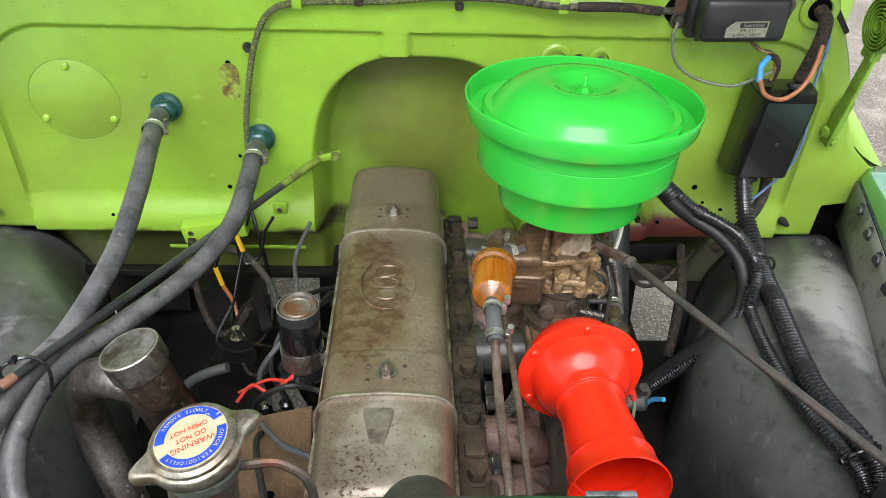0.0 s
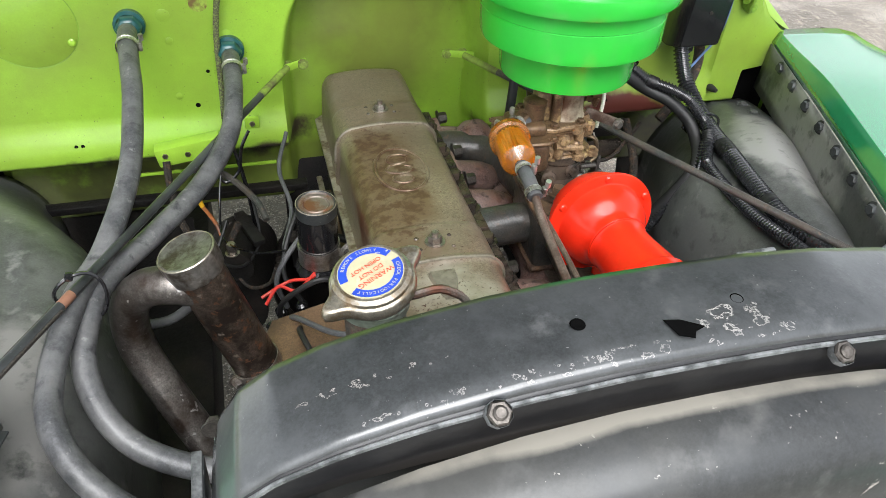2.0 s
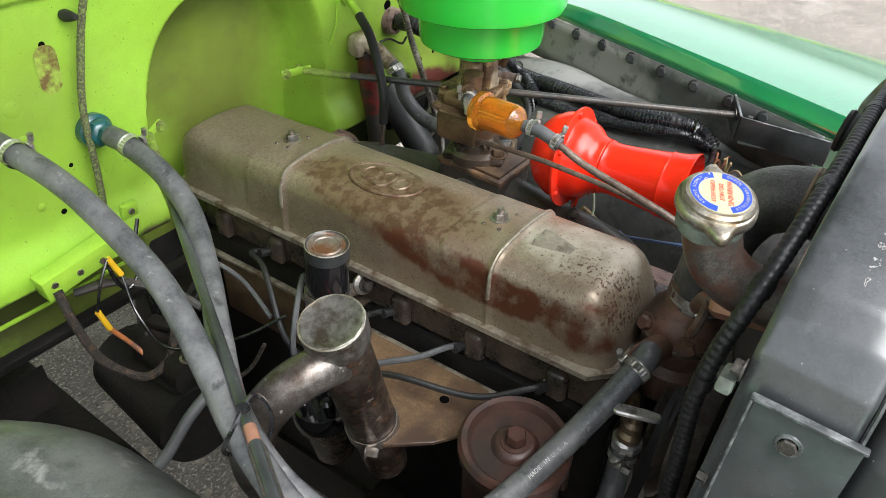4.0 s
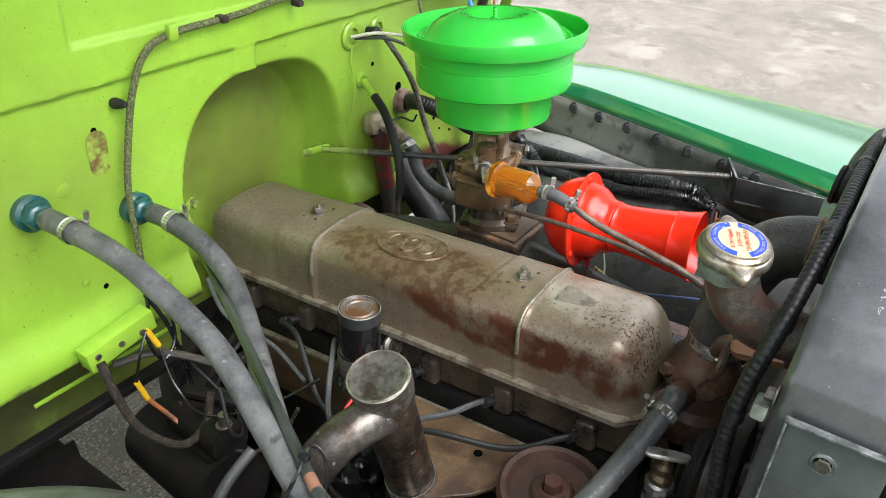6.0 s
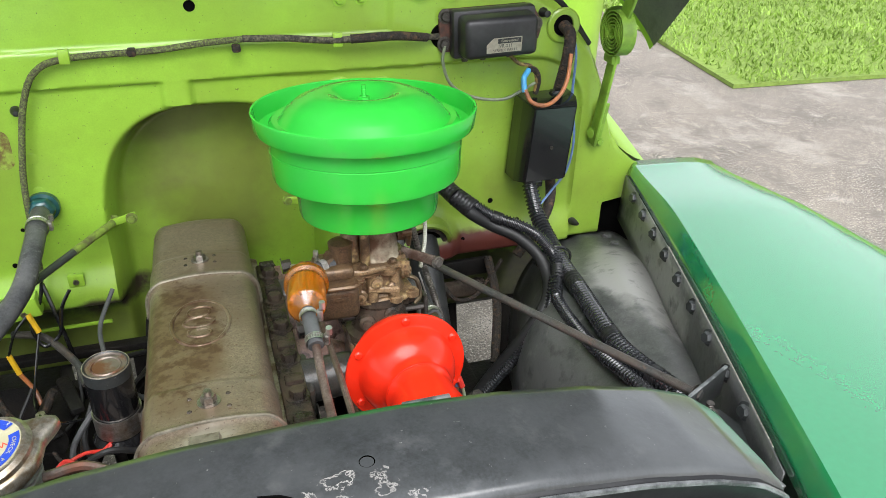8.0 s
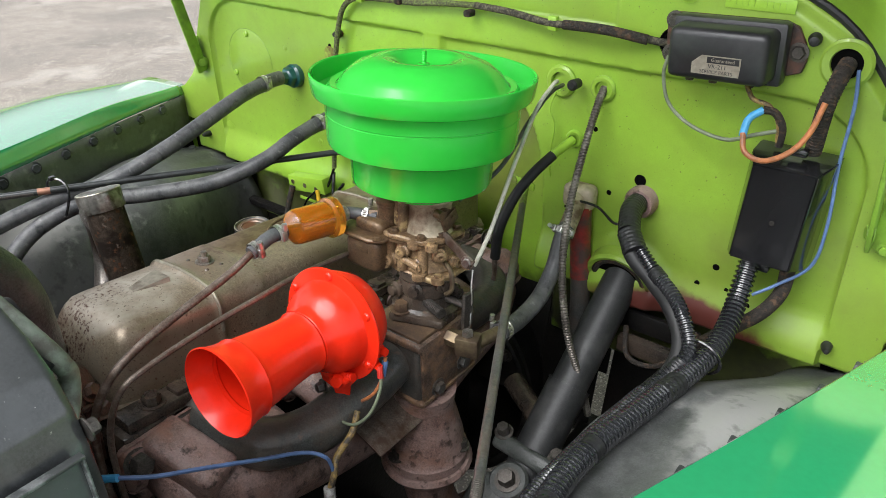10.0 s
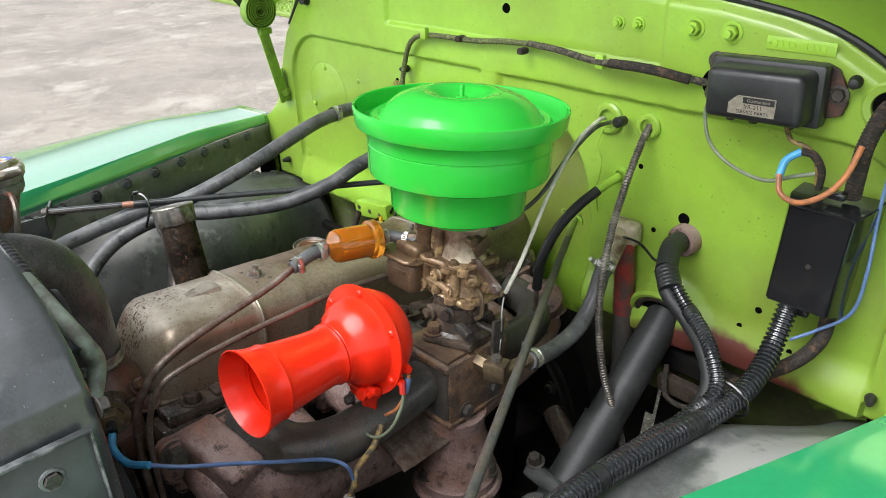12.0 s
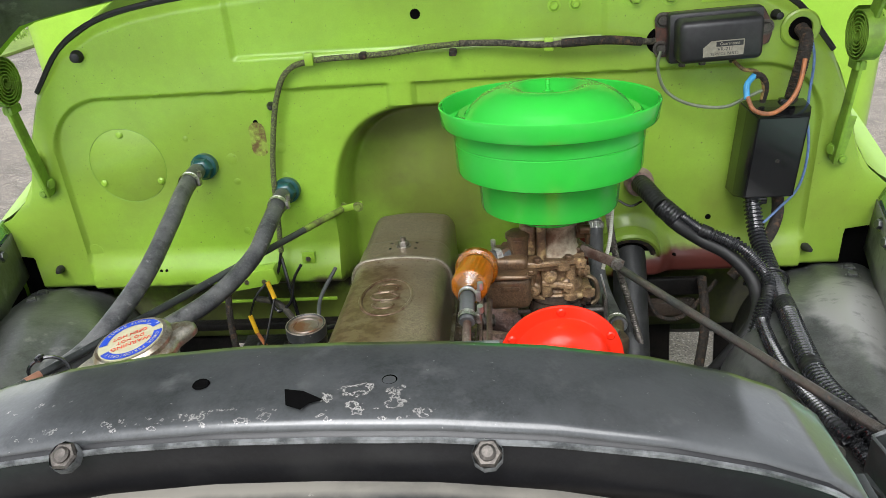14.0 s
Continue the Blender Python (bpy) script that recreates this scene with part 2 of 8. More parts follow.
WHITEPRINT = mat("silver_print", (0.34, 0.31, 0.25), 0.4, metal=0.5, vary=0.2, scale=120, bump=0, second=(0.25, 0.22, 0.18), amount=0.25)
BLADE = mat("grass_blade", (0.22, 0.34, 0.05), 0.6, vary=0.35, scale=2, fine=30, bump=0)
YELLOW = mat("dandelion_yellow", (0.75, 0.55, 0.02), 0.7, vary=0.15, scale=200, bump=0)
TEAL = mat("teal_fitting_paint", (0.01, 0.075, 0.075), 0.3, vary=0.25, scale=50, bump=0.1, coat=0.4)
HOSE = mat("weathered_hose", (0.062, 0.064, 0.067), 0.40, second=(0.165, 0.165, 0.162), amount=0.40, scale=24, fine=170, vary=0.4, bump=0.25, edge=0.16, grit=0.22)
# Blacker than the rest of the support, for its front fold
DEEPBLACK = mat("front_fold_black", (0.009, 0.009, 0.010), 0.38, second=(0.024, 0.024, 0.024), amount=0.28, scale=14, vary=0.3, bump=0.06, grit=0.2)
CONDUIT = mat("split_loom_plastic", (0.018, 0.019, 0.021), 0.20, vary=0.25, scale=20, bump=0.05, coat=0.6, second=(0.04, 0.04, 0.042), amount=0.3, grit=0.15)
TAPE = mat("black_tape", (0.014, 0.014, 0.015), 0.42, vary=0.3, scale=40, bump=0.5, grit=0.3)
BLUEWIRE = mat("blue_wire", (0.10, 0.17, 0.34), 0.45, vary=0.2, scale=60, bump=0.1)
BLUETAPE = mat("blue_sleeve", (0.06, 0.30, 0.55), 0.45, vary=0.15, scale=60, bump=0.1)
COPPERWIRE = mat("orange_brown_wire", (0.42, 0.15, 0.05), 0.45, second=(0.16, 0.07, 0.04), amount=0.4, scale=40, vary=0.2, bump=0.2)
YELLOWSLV = mat("yellow_sleeve", (0.80, 0.48, 0.02), 0.4, vary=0.1, scale=60, bump=0.05)
GREYWIRE = mat("grey_green_wire", (0.16, 0.19, 0.12), 0.5, vary=0.2, scale=60, bump=0.1)
REDWIRE = mat("red_wire", (0.50, 0.03, 0.02), 0.4, vary=0.1, bump=0.05)
PIPE = mat("rusty_steel_pipe", (0.16, 0.125, 0.10), 0.45, metal=0.5, second=(0.08, 0.045, 0.03), amount=0.4, scale=40, vary=0.25, bump=0.2, grit=0.25)
REGBOX = mat("satin_black_enamel", (0.016, 0.016, 0.017), 0.38, vary=0.25, scale=14, bump=0.06, second=(0.05, 0.05, 0.05), amount=0.2, edge=0.2)
PLEAT = mat("filter_paper", (0.74, 0.46, 0.06), 0.8, vary=0.15, scale=60, bump=0.1)
MANIFOLD = mat("painted_manifold", (0.062, 0.065, 0.062), 0.30, metal=0.15, second=(0.105, 0.078, 0.058), amount=0.32, scale=24, vary=0.3, bump=0.35, edge=0.18, grit=0.3)
BROWN = mat("brown_oily_sheet", (0.12, 0.075, 0.04), 0.45, second=(0.05, 0.03, 0.02), amount=0.4, scale=18, vary=0.25, bump=0.15, grit=0.25)
FILTERBODY = mat("maroon_enamel", (0.062, 0.028, 0.020), 0.36, vary=0.25, scale=20, bump=0.15, second=(0.026, 0.018, 0.014), amount=0.45)
add_patch(COVER, (0.275, 0.235, 0.172), 9, 0.60, 0, soft=0.10)
add_patch(COVER, (0.16, 0.108, 0.066), 24, 0.74, 0, box=((-0.03, 0.50, 1.10), (0.09, 0.24, 0.08)), soft=0.14, rough=0.42)
add_patch(COVER, (0.095, 0.052, 0.030), 70, 0.86, 0, box=((-0.03, 0.50, 1.10), (0.09, 0.26, 0.08)), soft=0.08, rough=0.5)
add_patch(COVER, (0.10, 0.036, 0.018), 22, 0.80, 0, box=((-0.068, 0.35, 1.075), (0.04, 0.22, 0.045)), soft=0.09, rough=0.55)
add_patch(COVER, (0.105, 0.040, 0.020), 26, 0.84, 0, box=((-0.06, 0.20, 1.08), (0.06, 0.08, 0.06)), soft=0.10, rough=0.5)
# Bare metal at the front end, paled further to paint in its sheen
add_patch(COVER, (0.40, 0.355, 0.285), 18, 0.80, 0, box=((0.0, 0.24, 1.12), (0.09, 0.13, 0.04)), soft=0.12)
add_patch(COVER, (0.085, 0.050, 0.030), 260, 0.645, 0, soft=0.04)
add_patch(COVER, (0.075, 0.034, 0.020), 230, 0.90, 0, box=((-0.02, 0.22, 1.09), (0.10, 0.13, 0.07)), soft=0.05, rough=0.6)
add_patch(COVER, (0.12, 0.052, 0.028), 90, 0.70, 0, soft=0.04)
AMBER.node_tree.nodes["Principled BSDF"].inputs["Transmission Weight"].default_value = 0.85


COVERWORN = mat("worn_bright_cover", (0.30, 0.27, 0.21), 0.36, metal=0.6, vary=0.25, scale=40, bump=0.15, second=(0.12, 0.09, 0.06), amount=0.35)
DIRTYLIME = mat("grimy_lime_paint", (0.22, 0.32, 0.05), 0.5, vary=0.2, scale=40, bump=0.15, second=(0.12, 0.12, 0.05), amount=0.4)
add_patch(WELL, (0.115, 0.118, 0.114), 5, 0.60, 0, soft=0.12, rough=0.6)
add_patch(WELL, (0.20, 0.20, 0.19), 26, 0.65, 0, soft=0.06)
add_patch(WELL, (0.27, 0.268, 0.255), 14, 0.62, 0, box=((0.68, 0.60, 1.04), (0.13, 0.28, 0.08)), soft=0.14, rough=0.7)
add_patch(WELL, (0.19, 0.186, 0.175), 16, 0.66, 0, box=((-0.50, 0.28, 1.03), (0.12, 0.20, 0.09)), soft=0.16, rough=0.7)
add_patch(WELL, (0.034, 0.038, 0.034), 30, 0.64, 0, soft=0.09)
add_patch(ASPHALT, (0.36, 0.325, 0.28), 1.7, 0.61, 0, soft=0.07)
add_patch(ASPHALT, (0.38, 0.34, 0.295), 4.5, 0.65, 0, soft=0.06)
add_patch(ASPHALT, (0.09, 0.082, 0.075), 150, 0.56, 0, soft=0.06)
add_patch(ASPHALT, (0.52, 0.475, 0.42), 110, 0.585, 0, soft=0.04)
add_patch(ASPHALT, (0.17, 0.15, 0.13), 5, 0.60, 0, soft=0.08)
add_patch(ASPHALT, (0.36, 0.315, 0.255), 22, 0.62, 0, soft=0.06)
STEELRIM = mat("worn_bright_rim", (0.40, 0.36, 0.29), 0.36, metal=0.6, second=(0.15, 0.105, 0.07), amount=0.42, scale=40, vary=0.25, bump=0.2)
STEELDARK = mat("dark_oily_steel", (0.10, 0.09, 0.08), 0.42, metal=0.7, vary=0.3, scale=40, bump=0.2, grit=0.25)
FILLER = mat("rust_mottled_steel", (0.105, 0.080, 0.062), 0.30, metal=0.6, second=(0.024, 0.017, 0.013), amount=0.52, scale=26, fine=140, vary=0.35, bump=0.25, edge=0.07, rough2=0.5, grit=0.3)
TINDULL = mat("dull_crimped_tin", (0.30, 0.285, 0.26), 0.34, metal=0.85, second=(0.12, 0.095, 0.075), amount=0.42, scale=60, vary=0.3, bump=0.3)
CARBPALE = mat("pale_zinc_casting", (0.50, 0.43, 0.31), 0.5, metal=0.4, second=(0.16, 0.10, 0.06), amount=0.4, scale=30, vary=0.25, bump=0.2)
BRASS = mat("tarnished_brass", (0.19, 0.145, 0.085), 0.45, metal=0.7, second=(0.10, 0.07, 0.05), amount=0.45, scale=50, vary=0.25, bump=0.2)
COPPERNUT = mat("copper_paint", (0.34, 0.17, 0.11), 0.45, metal=0.4, vary=0.15, scale=40, bump=0.1)
YELLOWDIRT = mat("dirty_yellow_wire", (0.30, 0.20, 0.06), 0.6, second=(0.05, 0.04, 0.03), amount=0.5, scale=120, vary=0.3, bump=0.3)
GREYTAPE = mat("grey_white_tape", (0.42, 0.42, 0.40), 0.6, second=(0.15, 0.14, 0.13), amount=0.4, scale=80, vary=0.2, bump=0.3)
HOSERIB = mat("cord_pattern_hose", (0.042, 0.041, 0.040), 0.42, second=(0.10, 0.095, 0.09), amount=0.36, scale=30, fine=300, vary=0.4, bump=0.6, grit=0.3)
REGRUST = mat("rust_edged_black", (0.035, 0.024, 0.020), 0.5, second=(0.10, 0.045, 0.03), amount=0.5, scale=60, vary=0.25, bump=0.2)
CLOTHDARK = mat("frayed_dark_loom", (0.022, 0.018, 0.014), 0.85, second=(0.10, 0.055, 0.03), amount=0.3, scale=150, fine=400, vary=0.5, bump=1.0)
STEELCOIL = mat("blackened_steel_sheath", (0.13, 0.115, 0.10), 0.40, metal=0.6, second=(0.38, 0.35, 0.30), amount=0.34, scale=24, vary=0.25, bump=0.1)
PALECABLE = mat("pale_painted_cable", (0.60, 0.60, 0.50), 0.5, vary=0.2, scale=40, bump=0.1)
REDRUST = mat("red_rusty_pipe", (0.26, 0.028, 0.022), 0.45, second=(0.07, 0.045, 0.038), amount=0.5, scale=34, vary=0.3, bump=0.3)
RISER = mat("oil_baked_rusty_iron", (0.085, 0.057, 0.042), 0.42, second=(0.25, 0.14, 0.075), amount=0.40, scale=40, vary=0.4, bump=0.9, edge=0.10, grit=0.45)
THERMO = mat("dark_rusty_housing", (0.095, 0.058, 0.042), 0.40, metal=0.1, second=(0.20, 0.10, 0.06), amount=0.38, scale=24, vary=0.35, bump=0.5, edge=0.12, grit=0.35)
# Greasy iron blackened further to paint in the deep shade below the engine
GREASESHADE = mat("greasy_iron_with_shade", (0.0085, 0.0080, 0.0075), 0.5, second=(0.022, 0.018, 0.015), amount=0.3, scale=16, vary=0.4, bump=0.5, edge=0.15, grit=0.4)
GREASESHADE.node_tree.nodes["Principled BSDF"].inputs["Specular IOR Level"].default_value = 0.25
STARTER = mat("greasy_dark_grey_iron", (0.042, 0.046, 0.043), 0.36, second=(0.095, 0.10, 0.092), amount=0.36, scale=20, vary=0.35, bump=0.4, edge=0.15, grit=0.35)
PULLEY = mat("bare_brown_steel", (0.17, 0.145, 0.12), 0.42, metal=0.5, second=(0.07, 0.05, 0.038), amount=0.4, scale=30, vary=0.25, bump=0.2, grit=0.2)


EDGEWORN = mat("paint_worn_to_grey_metal", (0.24, 0.25, 0.25), 0.38, metal=0.4, second=(0.07, 0.075, 0.075), amount=0.48, scale=60, vary=0.25, bump=0.15)
DISCPRINT = mat("aged_cream_print", (0.43, 0.41, 0.26), 0.38, vary=0.1, scale=60, bump=0.05, second=(0.58, 0.55, 0.46), amount=0.22, coat=0.3)
LOOMLIME = mat("loom_with_lime_overspray", (0.20, 0.26, 0.07), 0.8, second=(0.08, 0.075, 0.045), amount=0.55, scale=420, fine=900, vary=0.4, bump=0.9)
# Lime darkened with the shade under the hood; also colours the plate seam
HINGELIME = mat("darkened_lime_paint", (0.20, 0.36, 0.035), 0.45, vary=0.12, scale=30, bump=0.1, second=(0.13, 0.22, 0.03), amount=0.35)
RUSTTOP = mat("rusty_tin_top", (0.20, 0.17, 0.14), 0.42, metal=0.5, second=(0.16, 0.07, 0.035), amount=0.45, scale=60, vary=0.25, bump=0.2)
MINTTAB = mat("mint_corroded_tab", (0.20, 0.235, 0.19), 0.6, second=(0.12, 0.12, 0.10), amount=0.4, scale=70, vary=0.2, bump=0.3)
PIPEWORN = mat("scuffed_bare_pipe", (0.17, 0.155, 0.14), 0.32, metal=0.7, second=(0.05, 0.035, 0.026), amount=0.42, scale=22, vary=0.3, bump=0.2, edge=0.1, grit=0.25)
add_patch(PIPEWORN, (0.50, 0.48, 0.45), 60, 0.66, 0, soft=0.03)
add_patch(FILLER, (0.20, 0.09, 0.045), 90, 0.62, 0, soft=0.05)
add_patch(FILLER, (0.30, 0.25, 0.20), 70, 0.655, 0, soft=0.03)
add_patch(GREEN, (0.20, 0.56, 0.19), 26, 0.66, 0, box=((0.0, 0.0, 0.14), (0.13, 0.13, 0.035)), soft=0.10, rough=0.45)
add_patch(HOSE, (0.030, 0.031, 0.033), 46, 0.63, 0, soft=0.06)
add_patch(CARB, (0.44, 0.33, 0.16), 60, 0.62, 0, soft=0.05)
add_patch(CARB, (0.045, 0.026, 0.016), 90, 0.64, 0, soft=0.05)
COLUMN = mat("matt_black_column_paint", (0.020, 0.021, 0.021), 0.5, second=(0.05, 0.05, 0.048), amount=0.3, scale=20, vary=0.25, bump=0.1, grit=0.25)
STRAW = mat("frayed_straw_fibre", (0.34, 0.26, 0.13), 0.8, vary=0.3, scale=80, bump=0.2)
add_patch(BLACKCHIP, (0.060, 0.064, 0.066), 38, 0.60, 0, soft=0.10)
add_patch(BLACKCHIP, (0.22, 0.22, 0.21), 240, 0.70, 0, soft=0.02)
add_patch(BLACK, (0.16, 0.16, 0.155), 180, 0.69, 0, soft=0.02)
add_patch(BLACKDULL, (0.035, 0.038, 0.04), 14, 0.60, 0, soft=0.10)
add_patch(BLACKDULL, (0.33, 0.32, 0.29), 210, 0.70, 0, soft=0.02)
add_patch(RUST, (0.055, 0.035, 0.028), 70, 0.60, 0, soft=0.05)
add_patch(RUST, (0.24, 0.12, 0.08), 18, 0.62, 0, soft=0.08)
add_patch(MANIFOLD, (0.12, 0.085, 0.065), 90, 0.64, 0, soft=0.04)
add_patch(HOSE, (0.20, 0.20, 0.195), 75, 0.66, 0, soft=0.04)
add_patch(CAST, (0.09, 0.06, 0.045), 80, 0.66, 0, soft=0.04)
HOLE.node_tree.nodes["Principled BSDF"].inputs["Specular IOR Level"].default_value = 0.0
add_patch(BLACKDULL, (0.24, 0.225, 0.19), 12, 0.72, 0, box=((0.06, -0.062, 1.325), (0.34, 0.017, 0.05)), soft=0.16, rough=0.7)
APRON = mat("grimy_cream_paint", (0.36, 0.335, 0.28), 0.5, second=(0.20, 0.185, 0.155), amount=0.42, scale=14, fine=120, vary=0.2, bump=0.15, edge=0.15)
add_patch(APRON, (0.05, 0.045, 0.04), 60, 0.68, 0, soft=0.03)
# ---- building helpers ----
def tidy(bm, name, material, smooth=35):
    me = bpy.data.meshes.new(name)
    bmesh.ops.recalc_face_normals(bm, faces=bm.faces[:])
    bm.to_mesh(me)
    bm.free()
    me.materials.append(material)
    for p in me.polygons:
        p.use_smooth = True
    me.set_sharp_from_angle(angle=radians(smooth))
    return me


def thing(name, label, category, group="", kind="", at=(0, 0, 0)):
    ob = new(name)
    ob.empty_display_size = 0.05
    ob.location = at
    return tagged(ob, label, category, group, kind)


def part(name, bm, material, parent, label="", smooth=35):
    ob = new(name, tidy(bm, name, material, smooth))
    ob.parent = parent
    if parent is not None:
        top, off = parent, Vector((0, 0, 0))
        while top is not None:
            off += top.location
            top = top.parent
        ob.location = -off
    return tagged(ob, label)


def solo(name, bm, material, label, category, group="", kind="", smooth=35):
    return tagged(new(name, tidy(bm, name, material, smooth)), label, category, group, kind)


def smooth_path(pts, n=8):
    """A Catmull-Rom line through the points."""
    p = [Vector(q) for q in pts]
    if len(p) < 3:
        return [p[0].lerp(p[-1], i / n) for i in range(n + 1)]
    p = [p[0] * 2 - p[1]] + p + [p[-1] * 2 - p[-2]]
    out = []
    for i in range(1, len(p) - 2):
        a, b, c, d = p[i - 1:i + 3]
        for k in range(n):
            t = k / n
            out.append(0.5 * (2 * b + (c - a) * t + (2 * a - 5 * b + 4 * c - d) * t * t + (3 * b - a - 3 * c + d) * t ** 3))
    out.append(p[-2])
    return out


def tube(pts, r, n=10, segs=8, ridge=0.0, pitch=0.004, r_end=None, bm=None):
    """A round bar or hose through points; ridge and pitch give corrugations."""
    bm = bm or bmesh.new()
    line = smooth_path(pts, segs)
    if ridge:
        length = sum((b - a).length for a, b in zip(line, line[1:]))
        steps, dense = int(length / pitch * 4), []
        cum = [0.0]
        for a, b in zip(line, line[1:]):
            cum.append(cum[-1] + (b - a).length)
        k = 0
        for i in range(steps + 1):
            s = length * i / steps
            while k < len(cum) - 2 and cum[k + 1] < s:
                k += 1
            f = (s - cum[k]) / max(cum[k + 1] - cum[k], 1e-9)
            dense.append(line[k].lerp(line[k + 1], f))
        line = dense
    side = None
    rings = []
    for i, q in enumerate(line):
        d = (line[min(i + 1, len(line) - 1)] - line[max(i - 1, 0)]).normalized()
        if side is None:
            side = d.orthogonal().normalized()
        side = (side - d * side.dot(d)).normalized()
        up = d.cross(side)
        rad = r if r_end is None else r + (r_end - r) * i / (len(line) - 1)
        if ridge and i % 4 > 1:
            rad -= ridge
        rings.append([bm.verts.new(q + (side * math.cos(a) + up * math.sin(a)) * rad) for a in (2 * math.pi * j / n for j in range(n))])
    for a, b in zip(rings, rings[1:]):
        for j in range(n):
            bm.faces.new((a[j], a[(j + 1) % n], b[(j + 1) % n], b[j]))
    bm.faces.new(rings[0])
    bm.faces.new(rings[-1][::-1])
    return bm


def lathe(profile, m=None, n=32, bm=None):
    """Turned form: profile of (radius, height) about z, placed by the matrix m."""
    bm = bm or bmesh.new()
    m = m or Matrix()
    rings = []
    for r, z in profile:
        if r < 1e-6:
            rings.append([bm.verts.new(m @ Vector((0, 0, z)))])
        else:
            rings.append([bm.verts.new(m @ Vector((r * math.cos(a), r * math.sin(a), z))) for a in (2 * math.pi * j / n for j in range(n))])
    for a, b in zip(rings, rings[1:]):
        for j in range(n):
            k = (j + 1) % n
            if len(a) == 1 and len(b) > 1:
                bm.faces.new((a[0], b[k], b[j]))
            elif len(b) == 1 and len(a) > 1:
                bm.faces.new((a[j], a[k], b[0]))
            elif len(a) > 1:
                bm.faces.new((a[j], a[k], b[k], b[j]))
    return bm


def axis(p, q, turn=0):
    """The matrix that puts z along p to q, with its origin at p."""
    return Matrix.Translation(p) @ (Vector(q) - Vector(p)).to_track_quat("Z", "Y").to_matrix().to_4x4() @ Matrix.Rotation(turn, 4, "Z")


def block(size, m=None, bevel=0.003, bm=None, segs=2, taper=1.0):
    """A box with rounded edges, centred on m; taper shrinks its +z end."""
    out = bmesh.new()
    bmesh.ops.create_cube(out, size=1)
    for v in out.verts:
        k = taper if v.co.z > 0 else 1
        v.co = Vector((v.co.x * size[0] * k, v.co.y * size[1] * k, v.co.z * size[2]))
    if bevel:
        bmesh.ops.bevel(out, geom=out.edges[:], offset=bevel, segments=segs, profile=0.5, affect="EDGES")
    bmesh.ops.transform(out, matrix=m or Matrix(), verts=out.verts)
    if bm is None:
        return out
    join(bm, out)
    return bm


def join(bm, other):
    keep = {v: bm.verts.new(v.co) for v in other.verts}
    for f in other.faces:
        try:
            bm.faces.new([keep[v] for v in f.verts])
        except ValueError:
            pass
    other.free()
    return bm


def prism(outline, depth, m=None, bevel=0.002):
    """A plate cut to an outline in xy, depth along z."""
    bm = bmesh.new()
    low = [bm.verts.new((x, y, 0)) for x, y in outline]
    f = bm.faces.new(low)
    r = bmesh.ops.extrude_face_region(bm, geom=[f])
    bmesh.ops.translate(bm, vec=(0, 0, depth), verts=[v for v in r["geom"] if isinstance(v, bmesh.types.BMVert)])
    if bevel:
        bmesh.ops.bevel(bm, geom=[e for e in bm.edges if e.is_manifold], offset=bevel, segments=1, affect="EDGES")
    bmesh.ops.transform(bm, matrix=m or Matrix(), verts=bm.verts)
    return bm


def hexbolt(p, d, r=0.008, h=0.006, washer=True, stud=0.0):
    """A hexagon head on a washer, standing at p along d."""
    m = axis(p, Vector(p) + Vector(d))
    bm = bmesh.new()
    if washer:
        lathe([(0, 0), (r * 1.45, 0), (r * 1.45, 0.0014), (r, 0.0016)], m, 16, bm)
    lathe([(r, 0.0014), (r, h * 0.8), (r * 0.88, h), (0, h)], m, 6, bm)
    if stud:
        lathe([(r * 0.5, h), (r * 0.5, h + stud), (0, h + stud)], m, 10, bm)
    return bm


def clamp_ring(p, d, r, w=0.011):
    """A worm-drive hose clamp with its screw housing."""
    m = axis(p, Vector(p) + Vector(d))
    bm = bmesh.new()
    rings = []
    for z, slot in ((-0.5, 0), (-0.34, 0), (-0.30, 1), (0.30, 1), (0.34, 0), (0.5, 0)):
        rings.append([bm.verts.new(m @ Vector(((r + 0.0012 - 0.0011 * slot * (k % 2)) * math.cos(2 * math.pi * k / 44), (r + 0.0012 - 0.0011 * slot * (k % 2)) * math.sin(2 * math.pi * k / 44), z * w))) for k in range(44)])
    for a, b in zip(rings, rings[1:]):
        for k in range(44):
            bm.faces.new((a[k], a[(k + 1) % 44], b[(k + 1) % 44], b[k]))
    block((0.006, 0.014, w), m @ Matrix.Translation((r + 0.0032, 0, 0)), 0.002, bm)
    lathe([(0.0035, 0), (0.0035, 0.009), (0, 0.009)], m @ Matrix.Translation((r + 0.006, 0.008, 0)) @ Matrix.Rotation(radians(-90), 4, "X"), 8, bm)
    return bm


def surface(fn, us, vs, thick=0.0, bm=None):
    """A sheet of fn(u, v) over the two lists."""
    bm = bm or bmesh.new()
    g = [[bm.verts.new(fn(u, v)) for v in vs] for u in us]
    for a, b in zip(g, g[1:]):
        for j in range(len(vs) - 1):
            bm.faces.new((a[j], a[j + 1], b[j + 1], b[j]))
    if thick:
        bmesh.ops.solidify(bm, geom=bm.faces[:], thickness=thick)
    return bm


def lin(a, b, n):
    return [a + (b - a) * i / n for i in range(n + 1)]


def step(a, b, x):
    t = min(max((x - a) / (b - a), 0), 1)
    return t * t * (3 - 2 * t)


CX = 0.02  # the truck's middle

# ---- ground and distance ----
bm = surface(lambda u, v: (u, v, 0.0), [-300, -60, -20, -8, -3, 0, 3, 8, 20, 60, 300], [-300, -60, -20, -8, -3, 0, 3, 8, 20, 60, 300])
solo("ground", bm, ASPHALT, "pale weathered asphalt with worn patches", "ground", kind="structure")


